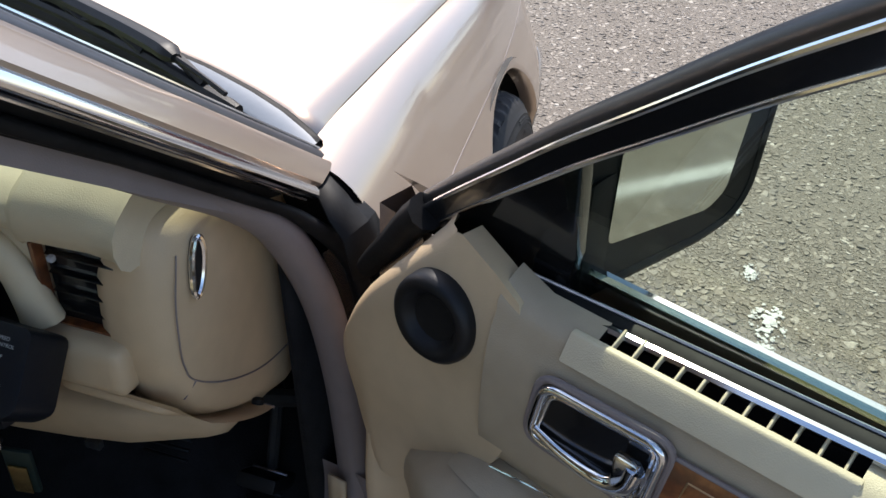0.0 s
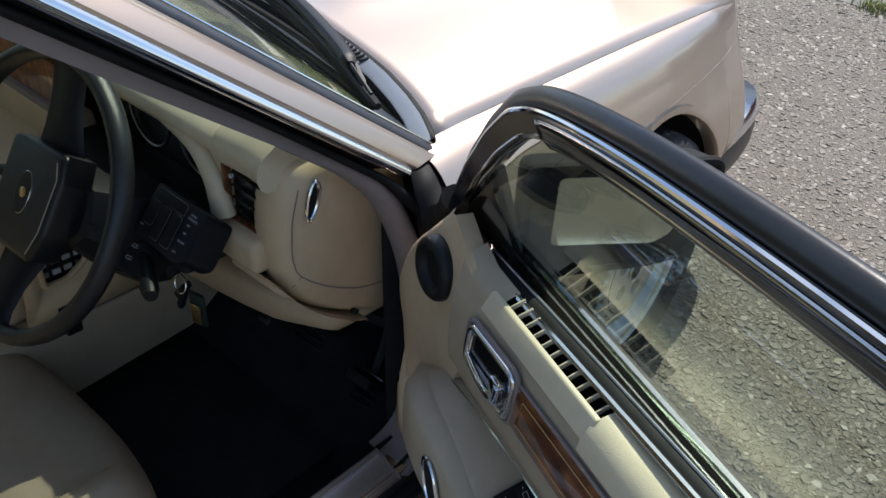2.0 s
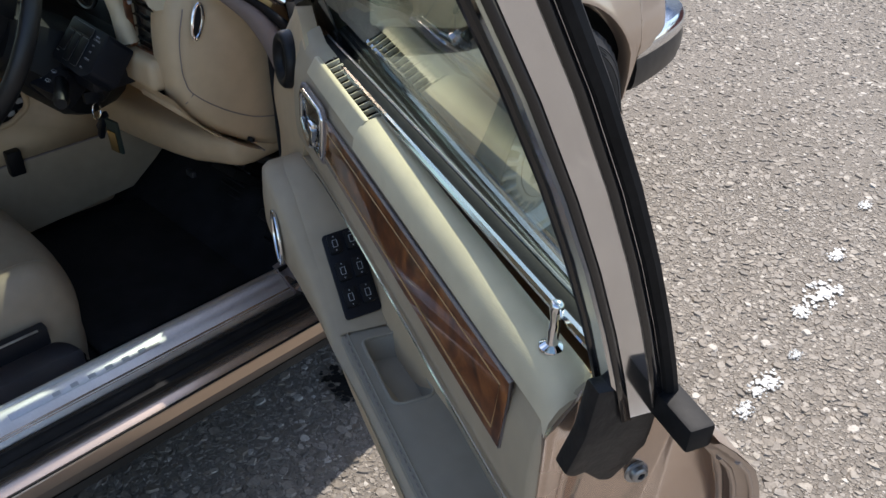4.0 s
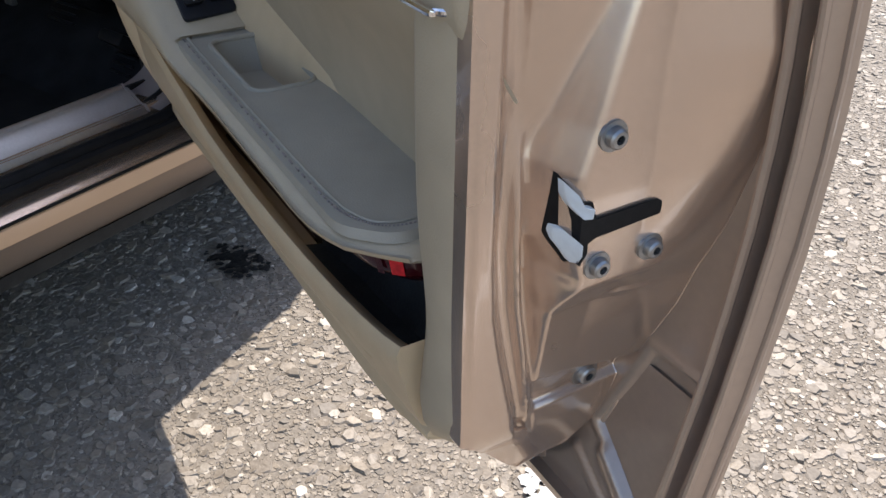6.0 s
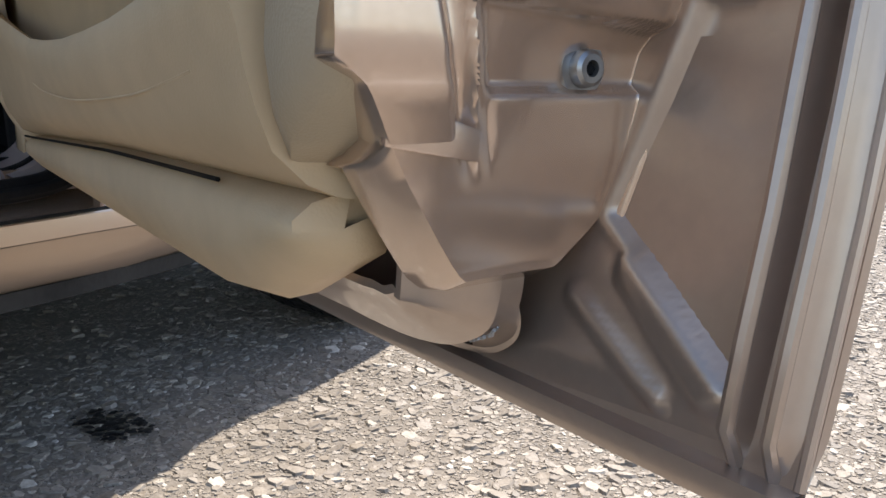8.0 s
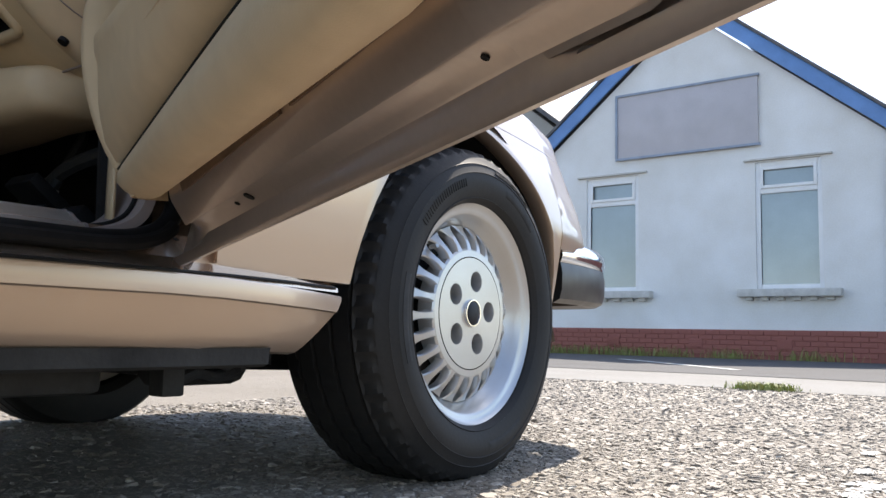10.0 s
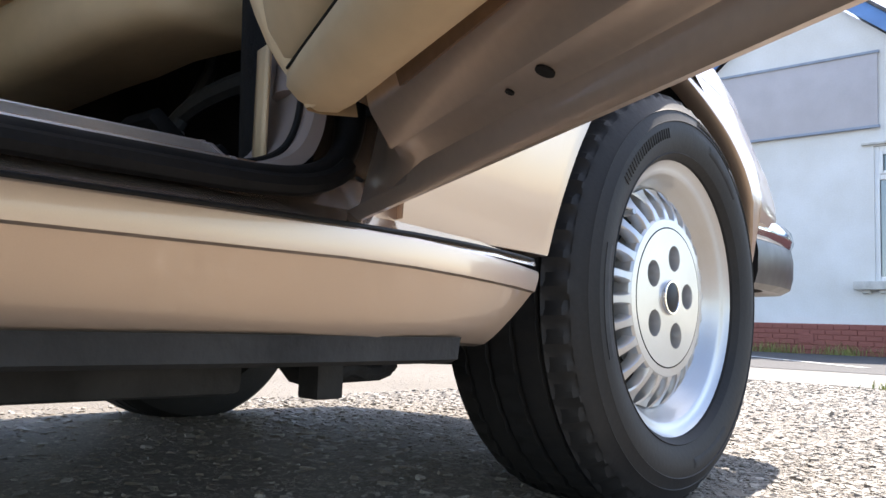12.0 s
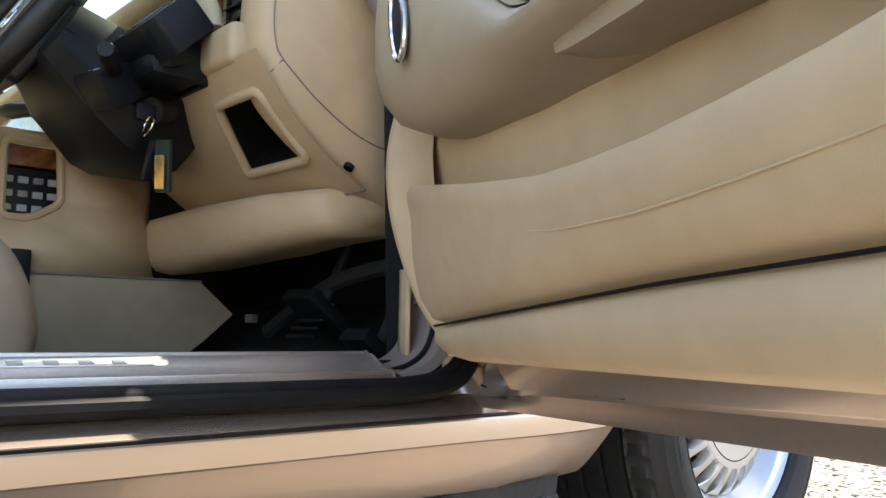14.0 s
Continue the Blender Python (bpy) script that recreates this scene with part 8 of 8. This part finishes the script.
def seat(xc, y_front, hw, name, label):
    base = thing(name, (xc, y_front - 0.28, 0.31), label, "car seat")
    rows = []
    prof = [(0.0, 0.335), (-0.004, 0.38), (0.0, 0.42), (-0.012, 0.455), (-0.035, 0.482), (-0.07, 0.494), (-0.13, 0.492), (-0.20, 0.485), (-0.30, 0.472), (-0.42, 0.46), (-0.55, 0.45)]
    P = smooth_line([Vector((0, y, z)) for y, z in prof], 40)
    for j, p in enumerate(P):
        row = []
        for i in range(33):
            g = 2 * i / 32 - 1
            ag = abs(g)
            bol = 0.028 * math.exp(-((ag - 0.80) / 0.13) ** 2)
            pleat = 0.0035 * abs(math.sin((p.y) * 46)) if ag < 0.62 and p.y < -0.06 else 0
            groove = -0.010 * math.exp(-((ag - 0.63) / 0.025) ** 2) if p.y < -0.05 else 0
            drop = 0.0
            if ag > 0.9:
                drop = 0.09 * ((ag - 0.9) / 0.1) ** 2
            front = 0.05 * ag ** 3
            lift_ = (bol + pleat + groove) * min(1, max(0, (p.z - 0.42) / 0.08)) + 0.003 * noise.noise(Vector((g * 3, p.y * 9, xc)))
            row.append(Vector((xc + hw * g * (1 - 0.03 * max(0, 1 - (p.z - 0.345) / 0.1)), y_front + p.y - front, max(0.335, p.z + lift_ - drop))))
        rows.append(row)
    cu = part("cushion", loft(rows), SEATHIDE, base, "creased tan leather cushion", smooth=70)
    for g in (-0.63, 0.63):
        part("piping", tube([Vector((xc + hw * g, y_front + p.y - 0.05 * abs(g) ** 3, p.z - 0.003)) for p in P[14:]], 0.003, 6), SEATHIDE, cu)
    part("valance", block((xc, y_front - 0.30, 0.33), (hw * 1.9, 0.50, 0.05), bevel=0.01), MAUVE, base)
    rows = []
    for j in range(15):
        f = j / 14
        z = 0.46 + 0.56 * f
        y = y_front - 0.53 - 0.16 * f
        w = hw * (0.98 - 0.18 * f)
        rows.append([Vector((xc + w * g, y + d * (1 - 0.4 * f) + 0.03 * math.exp(-((abs(g) - 0.8) / 0.15) ** 2) * (1 if d > 0 else 0), z)) for g, d in ((-1, -0.03), (-0.95, 0.03), (-0.8, 0.05), (-0.5, 0.045), (0, 0.045), (0.5, 0.045), (0.8, 0.05), (0.95, 0.03), (1, -0.03), (0.8, -0.06), (-0.8, -0.06))])
    part("backrest", loft(rows, ring=True, caps=True), SEATHIDE, base, smooth=70)
    part("headrest", block((xc, y_front - 0.73, 1.09), (0.26, 0.09, 0.15), bevel=0.035, seg=3), SEATHIDE, base)
    return base


drv = seat(-0.345, -1.125, 0.275, "driver_seat", "creased tan leather driver's seat on dark carpet")
part("seat_switch", block((-0.062, -1.285, 0.432), (0.020, 0.11, 0.034), bevel=0.004), NAVY, drv, "black seat switch block")
part("seat_switch_mark", block((-0.052, -1.285, 0.450), (0.004, 0.08, 0.002), bevel=0.0005), STEEL, drv)
seat(LX + 0.345, -1.16, 0.265, "passenger_seat", "tan leather passenger seat")
rs = thing("rear_bench", (XC, -2.2, 0.31), "tan leather rear bench seat", "car seat")
part("cushion", block((XC, -2.22, 0.42), (1.30, 0.50, 0.20), bevel=0.05, seg=3), SEATHIDE, rs)
part("backrest", block((XC, -2.50, 0.70), (1.30, 0.14, 0.52), Euler((0.2, 0, 0)).to_matrix(), bevel=0.04, seg=3), SEATHIDE, rs)

# ---- keys in the ignition ----
keys = thing("key_ring", (-0.255, -1.0, 0.695), "car keys with a green leather fob in the ignition", "keys")
part("key_blade", block((-0.256, -0.997, 0.694), (0.010, 0.035, 0.022), bevel=0.004), NAVY, keys)
rg = [Vector((-0.240 + 0.0135 * math.cos(q), -1.003 + 0.004 * math.sin(q), 0.674 + 0.0135 * math.sin(q))) for q in (k * math.tau / 28 for k in range(29))]
part("ring", tube(rg, 0.0014, 8), CHROME, keys, "bright split ring")
fm = Euler((0.12, 0.10, 0.25)).to_matrix()
fob = part("fob", block((-0.231, -0.985, 0.624), (0.028, 0.006, 0.066), fm, bevel=0.003), FOB, keys, "dark green leather fob")
part("fob_plate", block((-0.2305, -0.9898, 0.616), (0.018, 0.0025, 0.042), fm, bevel=0.001), BRASS, fob, "brass plate")
for c, ry in (((-0.258, -0.992, 0.635), 0.45), ((-0.268, -0.985, 0.640), 0.75)):
    part("key_head", block(c, (0.012, 0.010, 0.055), Euler((0, ry, 0)).to_matrix(), bevel=0.004), NAVY, keys, "dark blue key head")


# ---- chippings bedded in the tar ----
def chipping_material():
    m = bpy.data.materials.new("stone_chippings")
    m.use_nodes = True
    nt, p = m.node_tree, m.node_tree.nodes["Principled BSDF"]
    add, wire = nt.nodes.new, nt.links.new
    g, r, n, mx, tc = add("ShaderNodeNewGeometry"), add("ShaderNodeValToRGB"), add("ShaderNodeTexNoise"), add("ShaderNodeMix"), add("ShaderNodeTexCoord")
    wire(g.outputs["Random Per Island"], r.inputs["Fac"])
    e = r.color_ramp.elements
    e[0].position, e[0].color = 0.0, (0.140, 0.122, 0.100, 1)
    e[1].position, e[1].color = 1.0, (0.48, 0.44, 0.38, 1)
    for pos, c in ((0.3, (0.195, 0.165, 0.130, 1)), (0.55, (0.225, 0.192, 0.150, 1)), (0.8, (0.24, 0.212, 0.178, 1)), (0.93, (0.33, 0.290, 0.235, 1))):
        k = e.new(pos)
        k.color = c
    n.inputs["Scale"].default_value, n.inputs["Detail"].default_value = 160.0, 5.0
    wire(tc.outputs["Object"], n.inputs["Vector"])
    mx.data_type, mx.blend_type = "RGBA", "MULTIPLY"
    mx.inputs["Factor"].default_value = 0.75
    wire(r.outputs["Color"], mx.inputs["A"])
    r2 = add("ShaderNodeValToRGB")
    r2.color_ramp.elements[0].position, r2.color_ramp.elements[0].color = 0.3, (0.60, 0.58, 0.55, 1)
    r2.color_ramp.elements[1].position = 0.6
    wire(n.outputs["Fac"], r2.inputs["Fac"])
    wire(r2.outputs["Color"], mx.inputs["B"])
    wire(mx.outputs["Result"], p.inputs["Base Color"])
    p.inputs["Roughness"].default_value = 0.6
    b = add("ShaderNodeBump")
    b.inputs["Strength"].default_value, b.inputs["Distance"].default_value = 0.5, 0.002
    wire(n.outputs["Fac"], b.inputs["Height"])
    wire(b.outputs["Normal"], p.inputs["Normal"])
    return m


CHIPS = chipping_material()


def chippings():
    """Angular stones bedded in the ground, thickest round the car, thinning with distance."""
    rng = np.random.default_rng(7)
    zones = ((-1.7, -1.6, 2.6, 2.2, 0.0185), (-0.5, -1.6, 1.9, 0.9, 0.0088), (-2.2, 2.2, 4.2, 3.7, 0.024), (2.6, -1.6, 4.6, 2.2, 0.024))
    cx, cy, size = [], [], []
    for x0, y0, x1, y1, step in zones:
        nx, ny = int((x1 - x0) / step), int((y1 - y0) / step)
        gx, gy = np.meshgrid(np.arange(nx), np.arange(ny))
        gx = x0 + (gx.ravel() + 0.5 * (gy.ravel() % 2) + rng.uniform(-0.42, 0.42, nx * ny)) * step
        gy = y0 + (gy.ravel() + rng.uniform(-0.42, 0.42, nx * ny)) * step
        keep = (rng.random(nx * ny) < 0.86) & ~((gx < -0.25) & (gy < -0.1) & (gy > -1.6) & (rng.random(nx * ny) < 0.6))
        cx.append(gx[keep])
        cy.append(gy[keep])
        size.append(step * rng.lognormal(-0.62, 0.42, keep.sum()))
    cx, cy, size = np.concatenate(cx), np.concatenate(cy), np.concatenate(size)
    size = np.clip(size, 0.0022, 0.019)
    n = len(cx)
    k = 6
    ang = (np.arange(k) / k * math.tau)[None, :] + rng.uniform(0, math.tau, (n, 1)) + rng.uniform(-0.3, 0.3, (n, k))
    rad = size[:, None] * rng.uniform(0.66, 1.12, (n, k))
    st, turn = rng.uniform(0.55, 1.0, n)[:, None], rng.uniform(0, math.pi, n)[:, None]
    ox, oy = rad * np.cos(ang), rad * np.sin(ang) * st
    ox, oy = ox * np.cos(turn) - oy * np.sin(turn), ox * np.sin(turn) + oy * np.cos(turn)
    high = size * rng.uniform(0.06, 0.21, n)
    tx, ty = rng.uniform(-0.24, 0.24, n)[:, None], rng.uniform(-0.24, 0.24, n)[:, None]
    low = np.stack([cx[:, None] + ox, cy[:, None] + oy, np.full((n, k), -0.001)], 2)
    ts = rng.uniform(0.55, 0.88, (n, k))
    top = np.stack([cx[:, None] + ox * ts, cy[:, None] + oy * ts, np.maximum(high[:, None] + tx * ox * ts + ty * oy * ts, 0.0008)], 2)
    verts = np.concatenate([low, top], 1).reshape(-1, 3)
    faces = []
    quads = [(i, (i + 1) % k, k + (i + 1) % k, k + i) for i in range(k)]
    base = (np.arange(n) * 2 * k)[:, None]
    loops = np.concatenate([base + np.array(qd)[None, :] for qd in quads] + [base + np.arange(k, 2 * k)[None, :]], 1).ravel()
    sizes = np.tile(np.array([4] * k + [k]), n)
    me = bpy.data.meshes.new("gravel")
    me.vertices.add(len(verts))
    me.vertices.foreach_set("co", verts.ravel().astype(np.float32))
    me.loops.add(len(loops))
    me.loops.foreach_set("vertex_index", loops.astype(np.int32))
    me.polygons.add(len(sizes))
    starts = np.concatenate([[0], np.cumsum(sizes)[:-1]])
    me.polygons.foreach_set("loop_start", starts.astype(np.int32))
    me.polygons.foreach_set("use_smooth", np.zeros(len(sizes), dtype=bool))
    me.update(calc_edges=True)
    me.validate()
    me.materials.append(CHIPS)
    return tagged(new("gravel", me), "pale angular stone chippings bedded in the tarmac", "gravel", kind="stuff")


chippings()
